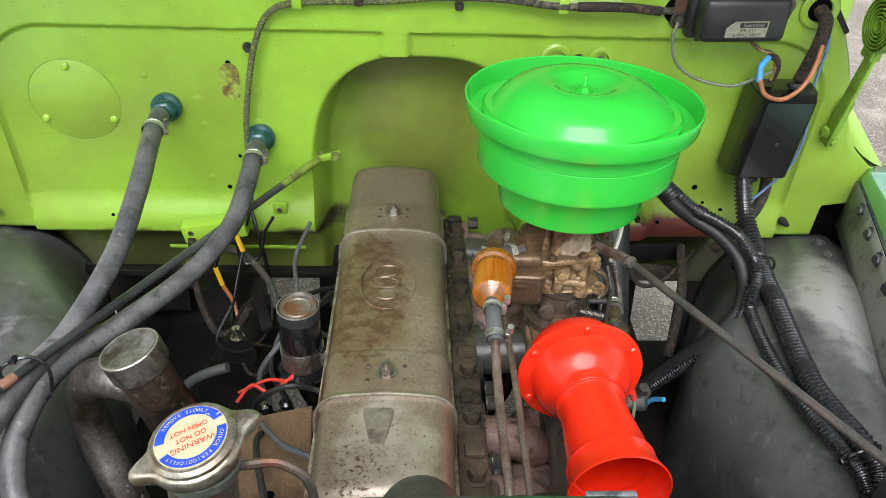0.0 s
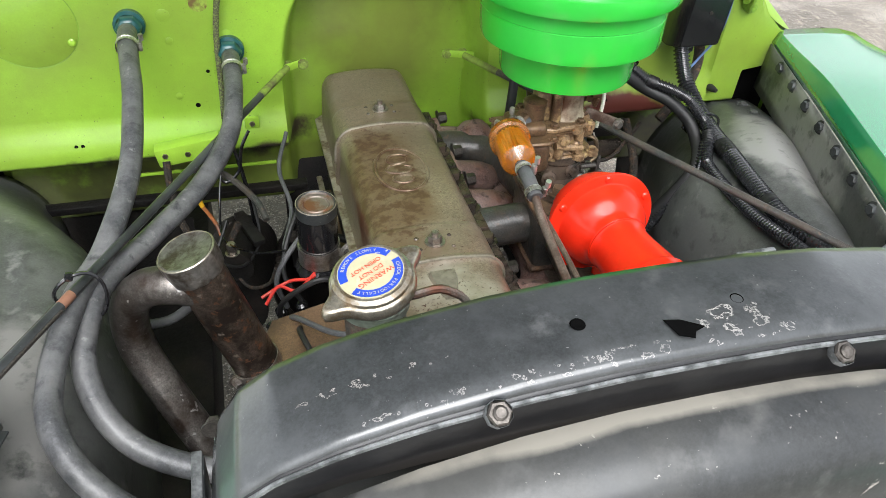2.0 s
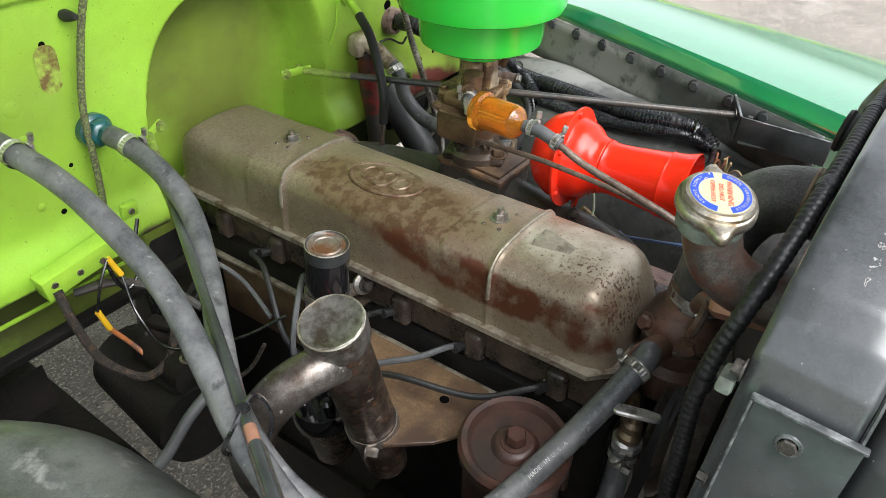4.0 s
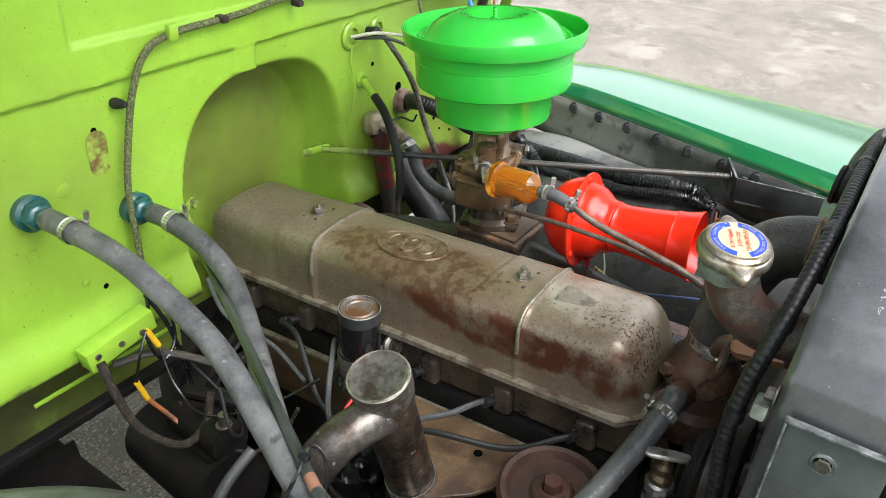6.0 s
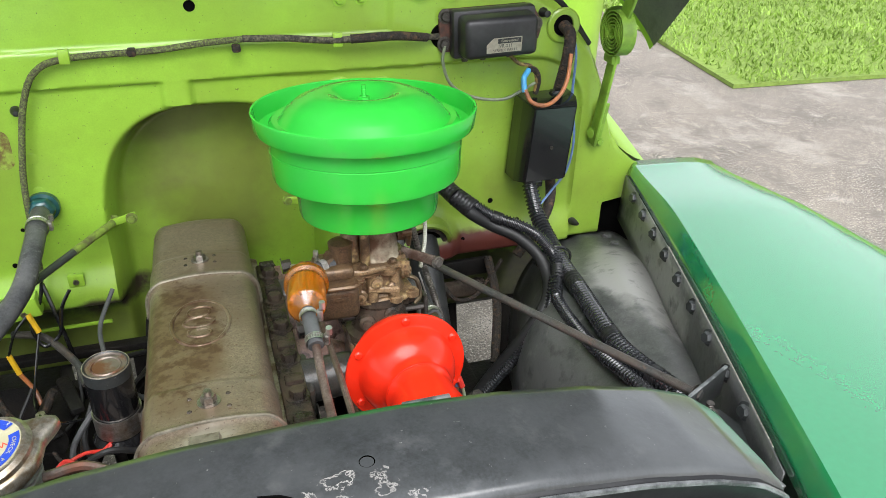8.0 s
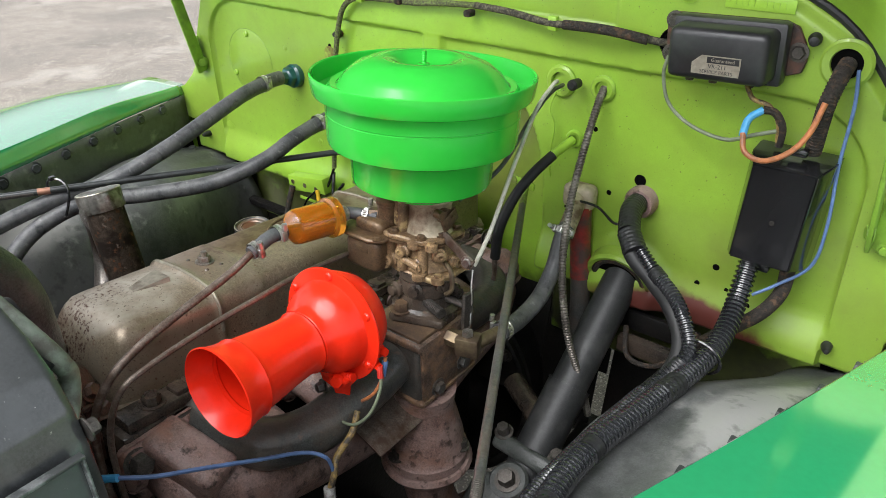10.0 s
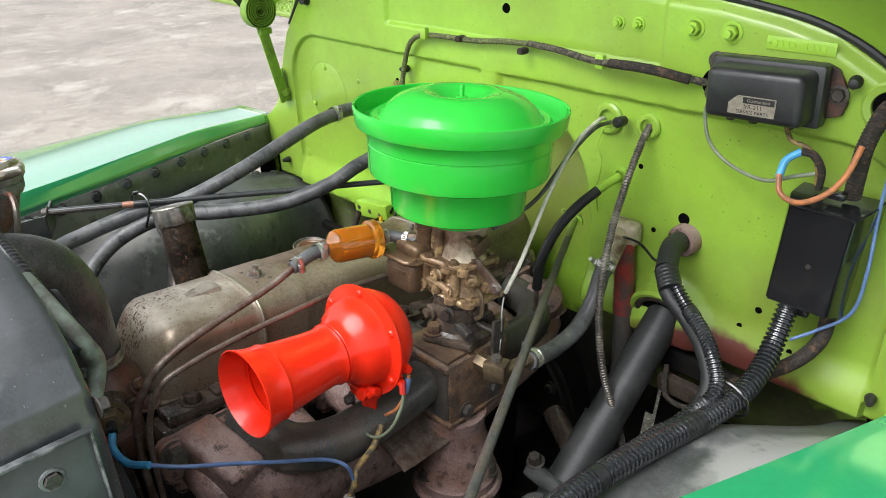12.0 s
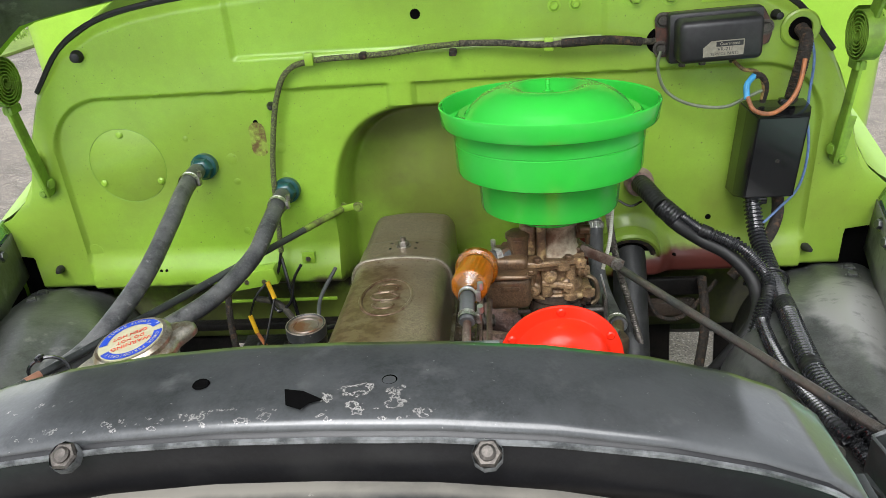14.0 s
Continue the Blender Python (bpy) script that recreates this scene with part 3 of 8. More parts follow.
def lawn(name, poly, label):
    bm = bmesh.new()
    low = [bm.verts.new((x, y, 0.004)) for x, y in poly]
    f = bm.faces.new(low)
    r = bmesh.ops.extrude_face_region(bm, geom=[f])
    bmesh.ops.translate(bm, vec=(0, 0, 0.03), verts=[v for v in r["geom"] if isinstance(v, bmesh.types.BMVert)])
    return solo(name, bm, GRASS, label, "lawn", kind="structure")


lawn("lawn", [(-60, 5.9), (-13, 5.65), (-10, 5.5), (-7, 5.3), (-6.2, 5.4), (-5.6, 6.2), (-5.2, 9.2), (-60, 30)], "bright green lawn beside the asphalt")
lawn("lawn", [(3.6, 4.0), (5.2, 3.93), (6.4, 3.85), (8.2, 3.62), (14, 2.8), (60, -2), (60, 40), (4.5, 12)], "bright green lawn beside the asphalt")


def blades(name, box, count, label):
    """Short blades of grass over a patch, with a few yellow flower heads among them."""
    rnd = random.Random(7)
    vs, fs = [], []
    x0, y0, x1, y1 = box
    while len(fs) < count:
        x, y = rnd.uniform(x0, x1), rnd.uniform(y0, y1)
        if (x < 0 and (y < 5.45 - 0.03 * (x + 7) or x > -5.7)) or (x > 0 and y < 3.97 - 0.05 * max(x - 5.0, 0)):
            continue
        h, a, w = rnd.uniform(0.025, 0.06), rnd.uniform(0, 6.28), rnd.uniform(0.006, 0.012)
        dx, dy, k = math.cos(a) * w, math.sin(a) * w, len(vs)
        lx, ly = rnd.uniform(-0.04, 0.04), rnd.uniform(-0.04, 0.04)
        vs += [(x - dx, y - dy, 0.03), (x + dx, y + dy, 0.03), (x + lx, y + ly, 0.03 + h)]
        fs.append((k, k + 1, k + 2))
    me = bpy.data.meshes.new(name)
    me.from_pydata(vs, [], fs)
    me.materials.append(BLADE)
    return tagged(new(name, me), label, "grass", kind="stuff")


blades("grass", (-14, 5.2, -5.7, 9.5), 26000, "tufts of bright green lawn grass")
blades("grass", (3.7, 3.4, 11, 7.0), 22000, "tufts of bright green lawn grass")
rnd = random.Random(3)
for i in range(26):
    x, y = rnd.uniform(-11, -6), rnd.uniform(5.7, 7.6)
    head_r = rnd.uniform(0.016, 0.024)
    bm = lathe([(0, 0), (head_r * 0.5, 0.002), (head_r, 0.008), (head_r * 0.8, 0.013), (0, 0.015)], Matrix.Translation((x, y, 0.10 + rnd.uniform(0, 0.03))), 10)
    tube([(x, y, 0.03), (x + 0.004, y, 0.07), (x, y, 0.105)], 0.002, 5, 3, bm=bm)
    solo("dandelion", bm, YELLOW, "yellow dandelion flower in the lawn", "flower", "dandelions")

house = thing("building", "long plain white-walled building behind the lawn", "building", at=(-14, 14, 0))
part("wall", block((22, 6, 3.4), Matrix.Translation((-15.5, 16.5, 1.9)) @ Matrix.Rotation(radians(-8), 4, "Z"), 0.02), CREAM, house)
part("plinth", block((22.06, 6.06, 0.22), Matrix.Translation((-15.5, 16.5, 0.11)) @ Matrix.Rotation(radians(-8), 4, "Z"), 0.01), WELL, house, "dark plinth")


# ---- firewall ----
def pl(x, table):
    for (a, b), (c, d) in zip(table, table[1:]):
        if x <= c:
            return b + (d - b) * max(x - a, 0) / (c - a)
    return table[-1][1]


FC = 0.03
TOP = [(0, 1.478), (0.2, 1.474), (0.37, 1.462), (0.45, 1.450), (0.507, 1.435), (0.58, 1.395), (0.64, 1.325), (0.675, 1.25), (0.70, 1.17), (0.72, 1.135), (0.755, 1.105), (0.79, 1.09)]
BOT = [(0, 0.80), (0.7195, 0.80), (0.7196, 1.025), (0.82, 1.04)]


def recess(x, z):
    ex = x - 0.041
    k = (abs(ex) / 0.174) ** 2.8 + (max(z - 1.03, 0) / 0.242) ** 2.8
    return step(1.06, 0.72, k)


def fw_y(x, z):
    d = x - FC
    y = 0.832
    qx, qz = abs(d) - 0.533, z - 1.213
    rim = math.hypot(max(qx, 0), max(qz, 0)) + min(max(qx, qz), 0) - 0.10
    inside = step(0.0025, -0.0025, rim)
    y += 0.009 * inside
    y -= 0.009 * step(0.023, 0.018, abs(x)) * step(1.273, 1.278, z) * step(1.316, 1.310, z)
    up = min(step(0.294, 0.289, abs(d)), step(1.364, 1.369, z))
    y += 0.007 * up
    # lip round the outer edge
    edge = fw_top(x) - z
    y += 0.012 * step(0.02, 0.0, edge) * step(1.12, 1.2, z)
    r = recess(x, z)
    y += 0.085 * r
    y -= 0.020 * step(1.035, 0.975, z) * (1 - r) * inside
    y += 0.075 * step(0.965, 0.925, z) * (1 - r)
    # shallow dome round the steering column
    q = math.hypot(x - 0.373, (z - 0.990))
    y -= 0.014 * step(0.078, 0.050, q)
    return y


def fw_top(x):
    return pl(abs(x - FC), TOP)


def fw_point(u, v):
    lo = pl(abs(u - 0.0115), BOT)
    z = lo + (fw_top(u) - lo) * v
    return (u, fw_y(u, z), z)


xs = lin(-0.76, -0.7081, 8) + lin(-0.708, 0.731, 350) + lin(0.7311, 0.82, 12)
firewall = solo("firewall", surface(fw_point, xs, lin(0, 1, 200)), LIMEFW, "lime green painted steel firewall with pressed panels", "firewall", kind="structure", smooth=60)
md = firewall.modifiers.new("thickness", "SOLIDIFY")
md.thickness, md.offset = 0.003, 1


def fwp(x, z, out=0.0):
    return Vector((x, fw_y(x, z) - out, z))


def fw_disc(name, x, z, r, h, material, label="", dome=0.0, n=24):
    bm = lathe([(0, -0.004), (r, -0.004), (r, h * 0.6), (r * 0.9, h), (0, h + dome)], axis(fwp(x, z), fwp(x, z) + Vector((0, -1, 0))), n)
    return part(name, bm, material, firewall, label)


for x, z, r in [(0.378, 1.154, 0.009), (0.331, 1.122, 0.004), (0.506, 1.053, 0.005), (0.484, 1.020, 0.004), (0.526, 1.023, 0.003), (0.559, 1.011, 0.004), (0.300, 1.216, 0.004), (-0.248, 1.259, 0.004), (-0.274, 1.041, 0.004), (-0.25, 1.10, 0.003), (0.45, 0.99, 0.004), (-0.46, 0.992, 0.003), (-0.47, 0.992, 0.003)]:
    fw_disc("hole", x, z, r, 0.0006, HOLE, "dark open hole")
for x, z, r in [(-0.301, 1.196, 0.010), (-0.299, 1.155, 0.006), (-0.374, 1.236, 0.005), (-0.213, 1.212, 0.0095), (-0.592, 1.030, 0.014), (0.289, 1.243, 0.006), (-0.214, 1.160, 0.008), (-0.30, 1.06, 0.006)]:
    fw_disc("plug", x, z, r, 0.0008, LIMEFW, "lime painted sheet plug", 0.0004)
bm = bmesh.new()
for i in range(24):
    a = 2 * math.pi * i / 24
    bm.verts.new(fwp(-0.248 + 0.014 * math.cos(a), 1.229 + 0.014 * math.sin(a) + math.copysign(0.016, math.sin(a)), 0.0012))
bm.faces.new(bm.verts[:])
part("slot_cover", bm, RUSTLIME, firewall, "oblong patch of rusty bare metal")
PC = (-0.487, 1.192)
part("cover_plate", lathe([(0, 0.0008), (0.0655, 0.0008), (0.0664, 0.0003), (0.067, -0.004)], axis(fwp(*PC), fwp(*PC) + Vector((0, -1, 0))), 64), LIMEFW, firewall, "round blanking plate held by screws")
part("plate_seam", lathe([(0.0664, 0.0002), (0.0672, 0.0006), (0.0678, 0.0002)], axis(fwp(*PC), fwp(*PC) + Vector((0, -1, 0))), 64), HINGELIME, firewall, "dark seam round the blanking plate")
for x, z in [(-0.487, 1.249), (-0.537, 1.163), (-0.434, 1.163)]:
    part("screw", lathe([(0.006, 0), (0.006, 0.002), (0.0035, 0.004), (0, 0.0042)], axis(fwp(x, z, 0.001), fwp(x, z, 0.1)), 12), LIME, firewall)
for x, z in [(0.246, 1.418), (0.278, 1.419)]:
    part("bolt", hexbolt(fwp(x, z), (0, -1, 0), 0.007, 0.005, True, 0.004), LIME, firewall)
for x, z in [(0.366, 1.424), (0.417, 1.424)]:
    part("bolt", hexbolt(fwp(x, z), (0, -1, 0), 0.010, 0.008, True, 0.006), LIME, firewall)
part("drain_hole", lathe([(0, 0.0005), (0.006, 0.0005), (0.007, 0.002), (0.008, 0.0)], axis(fwp(0.034, 1.418), fwp(0.034, 1.418) + Vector((0, -1, 0.0))), 20), HOLE, firewall, "dark oval opening with a pressed lip")
for x, z, r in [(-0.515, 1.386, 0.010), (0.572, 1.387, 0.0075)]:
    part("rubber_buffer", lathe([(r, 0), (r * 1.05, 0.004), (r * 0.7, 0.010), (r * 0.75, 0.016), (0, 0.019)], axis(fwp(x, z), fwp(x, z) + Vector((0.15, -1, 0))), 18), RUBBERBLK, firewall, "black rubber buffer")
for x, z in [(-0.663, 1.002), (0.669, 0.995), (-0.216, 1.286)]:
    part("rubber_buffer", lathe([(0.006, 0), (0.0075, 0.005), (0.006, 0.014), (0.0035, 0.022), (0, 0.023)], axis(fwp(x, z), fwp(x, z) + Vector((0.2, -1, 0.1))), 14), RUBBERBLK, firewall, "black rubber buffer")
# number plate of the body, its figures as plain bars
sp = part("serial_plate", block((0.082, 0.0015, 0.016), Matrix.Translation(fwp(0.504, 1.4185, 0.001)), 0.0006), LIME, firewall, "narrow stamped plate painted over")
for i in range(9):
    if i != 4:
        part("stamped_bar", block((0.0045, 0.001, 0.008), Matrix.Translation(fwp(0.474 + 0.0072 * i, 1.4185, 0.0022)), 0), LIME, sp)
for x in (0.467, 0.541):
    part("rivet", lathe([(0.002, 0), (0.002, 0.001), (0, 0.002)], axis(fwp(x, 1.4185, 0.0015), fwp(x, 1.4185, 0.1)), 10), LIME, sp)
# square clip nut by the engine recess
cn = part("clip_nut", block((0.024, 0.008, 0.022), Matrix.Translation(fwp(-0.193, 1.008, 0.004)), 0.002), LIME, firewall)
part("bolt", hexbolt(fwp(-0.193, 1.008, 0.008), (0, -1, 0), 0.005, 0.004, False), STEEL, cn)
# grommets
for x, z, r in [(0.240, 1.278, 0.024), (0.308, 1.279, 0.019), (0.268, 1.194, 0.014)]:
    part("grommet", lathe([(r, 0), (r, 0.004), (r * 0.85, 0.007), (r * 0.6, 0.007), (r * 0.55, 0.001), (0, 0.001)], axis(fwp(x, z), fwp(x, z) + Vector((0, -1, 0))), 28), LIMEFW, firewall, "lime painted rubber grommet")
part("grommet", lathe([(0.024, -0.01), (0.024, 0.012), (0.021, 0.018), (0.015, 0.018)], axis(fwp(0.386, 1.125), fwp(0.386, 1.125) + Vector((0, -1, 0))), 24), RUST, firewall, "rusty collar round the wiring harness")
SEAL = axis((0.372, 0.816, 0.992), (0.372, 0.716, 0.962))
part("column_collar", lathe([(0.056, -0.02), (0.055, 0.000), (0.051, 0.004), (0.046, 0.003), (0.045, -0.004)], SEAL, 36), LIMEFW, firewall, "lime painted collar round the steering column")
part("column_seal", lathe([(0.0465, -0.001), (0.042, 0.002), (0.037, 0.001), (0.035, -0.006)], SEAL, 32), CLOTHDARK, firewall, "frayed dark felt seal round the steering column")
part("seal_hole", lathe([(0.041, -0.004), (0, -0.004)], SEAL, 28), HOLE, firewall)
part("wire_hole", lathe([(0, 0.0006), (0.016, 0.0006), (0.018, 0.003), (0.02, 0)], axis(fwp(0.405, 1.358), fwp(0.405, 1.358) + Vector((0, -1, 0))), 24), HOLE, firewall, "dark hole for the wiring loom")
part("cable_ring", lathe([(0.029, 0), (0.029, 0.003), (0.026, 0.005), (0.0180, 0.004), (0.0170, 0.0008)], axis(fwp(0.611, 1.364), fwp(0.611, 1.364) + Vector((0, -1, 0))), 32), LIMEFW, firewall, "lime painted ring round the cable hole")
part("cable_hole", lathe([(0.0175, 0.0010), (0, 0.0010)], axis(fwp(0.611, 1.364), fwp(0.611, 1.364) + Vector((0, -1, 0))), 28), HOLE, firewall)
# terminal strip with fuse-like block at the foot
tb = thing("terminal_block", "lime painted bracket with screws on the firewall foot", "bracket")
part("plate", block((0.105, 0.026, 0.032), Matrix.Translation((-0.297, 0.800, 0.986)) @ Matrix.Rotation(radians(-9), 4, "Y"), 0.002), LIME, tb)
for x in (-0.335, -0.30, -0.268):
    part("screw", hexbolt((x, 0.789, 0.984), (0, -1, 0), 0.005, 0.004, False), STEEL, tb)

# seal and cowl behind the firewall
bm = tube([(FC + d, 0.845, fw_top(FC + d) + 0.002) for d in [-0.64, -0.58, -0.507, -0.42, -0.3, -0.15, 0, 0.15, 0.3, 0.42, 0.507, 0.58, 0.64]], 0.005, 8, 4)
solo("cowl_seal", bm, RUBBERBLK, "black rubber hood seal along the firewall edge", "seal")


def cowl_point(u, v):
    d = u * 0.79
    w = 1 + 0.08 * v
    return (FC + d * w, 0.846 + 0.55 * v, max(fw_top(FC + d) + 0.004 + 0.05 * math.sin(v * 1.6), 1.09))


bm = surface(cowl_point, lin(-1, 1, 70), lin(0, 1, 10))
for s in (-1, 1):
    surface(lambda u, v: (FC + s * 0.79 * (1 + 0.08 * u), 0.846 + 0.55 * u, 1.09 - 0.5 * v), lin(0, 1, 10), lin(0, 1, 6), bm=bm)
cab = thing("cab", "lime green truck cab behind the firewall", "truck cab")
part("cowl_panel", bm, LIME, cab, smooth=60)
# unseen box and floor, added to keep sky light from under the truck
part("shade_shell", block((2.06, 1.5, 1.2), Matrix.Translation((FC, 2.16, 1.42)), 0.12, segs=4), LIME, cab)
part("shade_floor", block((1.5, 0.30, 0.01), Matrix.Translation((FC, 1.29, 0.62)), 0.002), WELL, cab)

# ---- radiator support ----
RX = 0.062
ARCH = [(0, 1.372), (0.06, 1.371), (0.12, 1.366), (0.18, 1.356), (0.225, 1.344), (0.258, 1.330), (0.280, 1.313), (0.294, 1.290), (0.301, 1.262), (0.304, 1.23), (0.306, 1.15), (0.308, 1.05), (0.309, 0.92)]


def arch(s, grow=0.0, drop=0.0):
    f = min(abs(s), 1) * (len(ARCH) - 1)
    i = min(int(f), len(ARCH) - 2)
    a, b = ARCH[i], ARCH[i + 1]
    o, z = a[0] + (b[0] - a[0]) * (f - i), a[1] + (b[1] - a[1]) * (f - i)
    k = (o / 0.305) ** 2 if z > 1.25 else 1
    return RX + math.copysign(o + grow * k, s), z - drop * (1 - k * 0.6)


RS = [(0.027, -0.060, 0.060), (0.026, -0.012, 0.026), (0.0258, -0.003, 0.008), (0.0245, 0, 0.003), (0.018, 0.002, 0.001), (0.0, 0.003, 0.001), (-0.03, 0.004, 0.0), (-0.046, 0.004, 0.002), (-0.052, 0.003, 0.006), (-0.054, 0.001, 0.014), (-0.0535, -0.002, 0.026), (-0.053, -0.004, 0.040), (-0.053, -0.005, 0.056)]
us, vs = lin(-1, 1, 144), list(range(len(RS)))


def rs_point(u, v):
    y, g, d = RS[v]
    x, z = arch(u, g, d)
    return (x, y, z)


rsup = thing("radiator_support", "black painted arched radiator support with chipped paint", "radiator support")
front = part("front_face", surface(rs_point, us, list(range(8, len(RS)))), DEEPBLACK, rsup, "matt black front fold", 50)
md = front.modifiers.new("thickness", "SOLIDIFY")
md.thickness = 0.0025
shell = part("top_panel", surface(rs_point, us, list(range(9))), BLACKCHIP, rsup, smooth=65)
md = shell.modifiers.new("thickness", "SOLIDIFY")
md.thickness = 0.0025
part("edge_bead", tube([(arch(u, 0.004, 0.008)[0], -0.0545, arch(u, 0.004, 0.008)[1] - 0.002) for u in lin(-0.8, 0.8, 60)], 0.0018, 6, 2), EDGEWORN, rsup, "worn bright edge")
for x in (-0.014, 0.094):
    part("hole", lathe([(0, 0.0006), (0.0034, 0.0006), (0.0042, 0.0010), (0.005, 0)], axis((x, -0.016, 1.3702), (x, -0.016, 2)), 16), HOLE, rsup, "bolt hole")
bm = bmesh.new()
for x, y in [(0.037, -0.025), (0.041, -0.039), (0.050, -0.043), (0.053, -0.038), (0.061, -0.035), (0.048, -0.027)]:
    bm.verts.new((x, y, 1.3728))
bm.faces.new(bm.verts[:])
part("torn_opening", bm, HOLE, rsup, "torn five-cornered opening in the sheet")
bolts = [(-0.076, -0.058, 1.352, (0, -0.6, 1)), (0.148, -0.058, 1.350, (0, -0.6, 1)), (0.345, -0.062, 1.285, (0.7, -0.6, 0.4)), (-0.222, -0.062, 1.285, (-0.7, -0.6, 0.4))]
for x, y, z, d in bolts:
    m = axis((x, y, z + 0.003), Vector((x, y, z + 0.003)) + Vector(d))
    nut = part("nut", lathe([(0.0078, -0.002), (0.0078, 0.005), (0.0066, 0.0062), (0.0046, 0.0062), (0.0040, 0.0050)], m, 6), STEELDARK, rsup)
    part("bolt_end", lathe([(0.0046, 0.004), (0.0044, 0.0075), (0.0030, 0.0085), (0, 0.0085)], m, 12), STEELDARK, nut)
    part("bare_patch", lathe([(0.0083, -0.001), (0.0083, 0.0042), (0.0079, 0.0050)], m @ Matrix.Rotation(0.3, 4, "Z"), 9), EDGEWORN, nut, "paint worn to bare metal")
for s in (-1, 1):
    # folded side plate with raised rims, leaning outwards
    c = Vector((RX + s * 0.315, -0.022, 1.110))
    m = Matrix.Translation(c) @ Matrix.Rotation(radians(-s * 2), 4, "Y")
    sp = part("side_plate", block((0.003, 0.072, 0.31), m, 0.001), BLACK, rsup)
    part("rim", block((0.006, 0.0022, 0.313), m @ Matrix.Translation((s * 0.003, 0.036, 0)), 0.001), EDGEWORN, sp, "folded rim worn bright")
    part("rim", block((0.007, 0.075, 0.003), m @ Matrix.Translation((s * 0.003, 0, 0.156)), 0.001), EDGEWORN, sp, "folded rim worn bright")
    part("hole", lathe([(0, 0.0006), (0.0065, 0.0006)], axis(m @ Vector((s * 0.0015, 0.004, 0.130)), m @ Vector((s, 0.004, 0.130))), 18), HOLE, sp)
    part("hole_rim", lathe([(0.0065, 0), (0.0068, 0.0016), (0.0088, 0.0012), (0.0095, 0)], axis(m @ Vector((s * 0.0015, 0.004, 0.130)), m @ Vector((s, 0.004, 0.130))), 18), EDGEWORN, sp, "bolt hole with bare metal rim")
    part("plate_nut", hexbolt(m @ Vector((s * 0.0018, 0.004, 0.130)), m.to_3x3() @ Vector((s, 0, 0)), 0.0068, 0.004, False), STEELDARK, sp)
    part("seam_bolt", hexbolt((RX + s * 0.300, 0.026, 1.272), (0, 1, 0), 0.006, 0.008), STEELDARK, sp)
    part("seam_bolt", hexbolt((RX + s * 0.304, 0.018, 1.165), (0, 1, 0), 0.006, 0.008), STEELDARK, sp)
part("tab", block((0.026, 0.012, 0.014), Matrix.Translation((RX - 0.290, 0.034, 1.250)) @ Matrix.Rotation(radians(12), 4, "Y"), 0.003), MINTTAB, rsup, "mint green corroded tab")
part("clip", block((0.030, 0.004, 0.012), Matrix.Translation((0.140, 0.030, 1.357)), 0.001), EDGEWORN, rsup)

# shell of the grille in front of the support
GS = [(-0.057, -0.010, 0.050), (-0.060, -0.002, 0.042), (-0.068, 0.006, 0.040), (-0.090, 0.013, 0.044), (-0.103, 0.017, 0.050), (-0.111, 0.020, 0.058), (-0.116, 0.021, 0.070), (-0.119, 0.022, 0.088), (-0.124, 0.022, 0.14), (-0.128, 0.022, 0.19)]


def gs_point(u, v):
    y, g, d = GS[v]
    x, z = arch(u, g, 0)
    return (x, y + 0.006 * ((x - RX) / 0.33) ** 2 * min(v / 6, 1), z - d + 0.009 * max(1 - ((x - RX) / 0.26) ** 2, 0) * (1 if v < 7 else 0.5))


gsh = thing("grille_shell", "dull black curved grille shell panel with scuffs", "body panel")
g1 = part("panel", surface(gs_point, lin(-1, 1, 120), list(range(len(GS)))), BLACKDULL, gsh, smooth=50)
md = g1.modifiers.new("thickness", "SOLIDIFY")
md.thickness = 0.0025
for s in (-1, 1):
    for dx, dz in ((0.055, 0.168), (0.165, 0.168)):
        bx, bz = arch(s * dx / 0.305 * 0.42, 0, dz)
        part("bolt", hexbolt((bx, -0.1285, bz), (0, -1, 0.08), 0.0075, 0.008), STEELDARK, gsh)
    part("bolt", hexbolt((RX + s * 0.327, -0.10, 1.16), (s, -0.1, 0.1), 0.008, 0.008), STEELDARK, gsh)
apr = thing("gravel_shield", "cream painted gravel shield below the grille shell", "body panel")
ap = part("panel", surface(lambda u, v: (RX + u * 0.44, -0.132 - 0.42 * v + 0.03 * u * u, 1.178 - 0.17 * v - 0.05 * u * u), lin(-1, 1, 30), lin(0, 1, 10)), APRON, apr, smooth=60)
md = ap.modifiers.new("thickness", "SOLIDIFY")
md.thickness = 0.003

# unseen block, added to keep light out from the front
part("shade_apron", block((1.5, 0.03, 0.55), Matrix.Translation((RX, -0.545, 0.74)), 0.01), APRON, apr)
# radiator
rad = thing("radiator", "dark old radiator with a black top tank behind the support", "radiator")
part("top_tank", block((0.50, 0.065, 0.10), Matrix.Translation((RX, -0.006, 1.262)), 0.025, segs=4), BLACK, rad)
part("core", block((0.52, 0.05, 0.50), Matrix.Translation((RX, -0.008, 0.96)), 0.004), BLACK, rad)
fin = tidy(block((0.50, 0.004, 0.004), None, 0), "fin", BLACK)
for i in range(30):
    f = new("fin", fin)
    f.parent, f.location = rad, (RX, 0.019, 0.73 + i * 0.0155)
part("outlet_neck", tube([(0.034, 0.005, 1.262), (0.034, 0.045, 1.262)], 0.030, 24, 2), BLACK, rad, "black radiator outlet with a flanged end")
part("outlet_bead", lathe([(0.030, 0), (0.034, 0.002), (0.034, 0.006), (0.030, 0.008)], axis((0.034, 0.036, 1.262), (0.034, 1, 1.262)), 24), BLACK, rad)

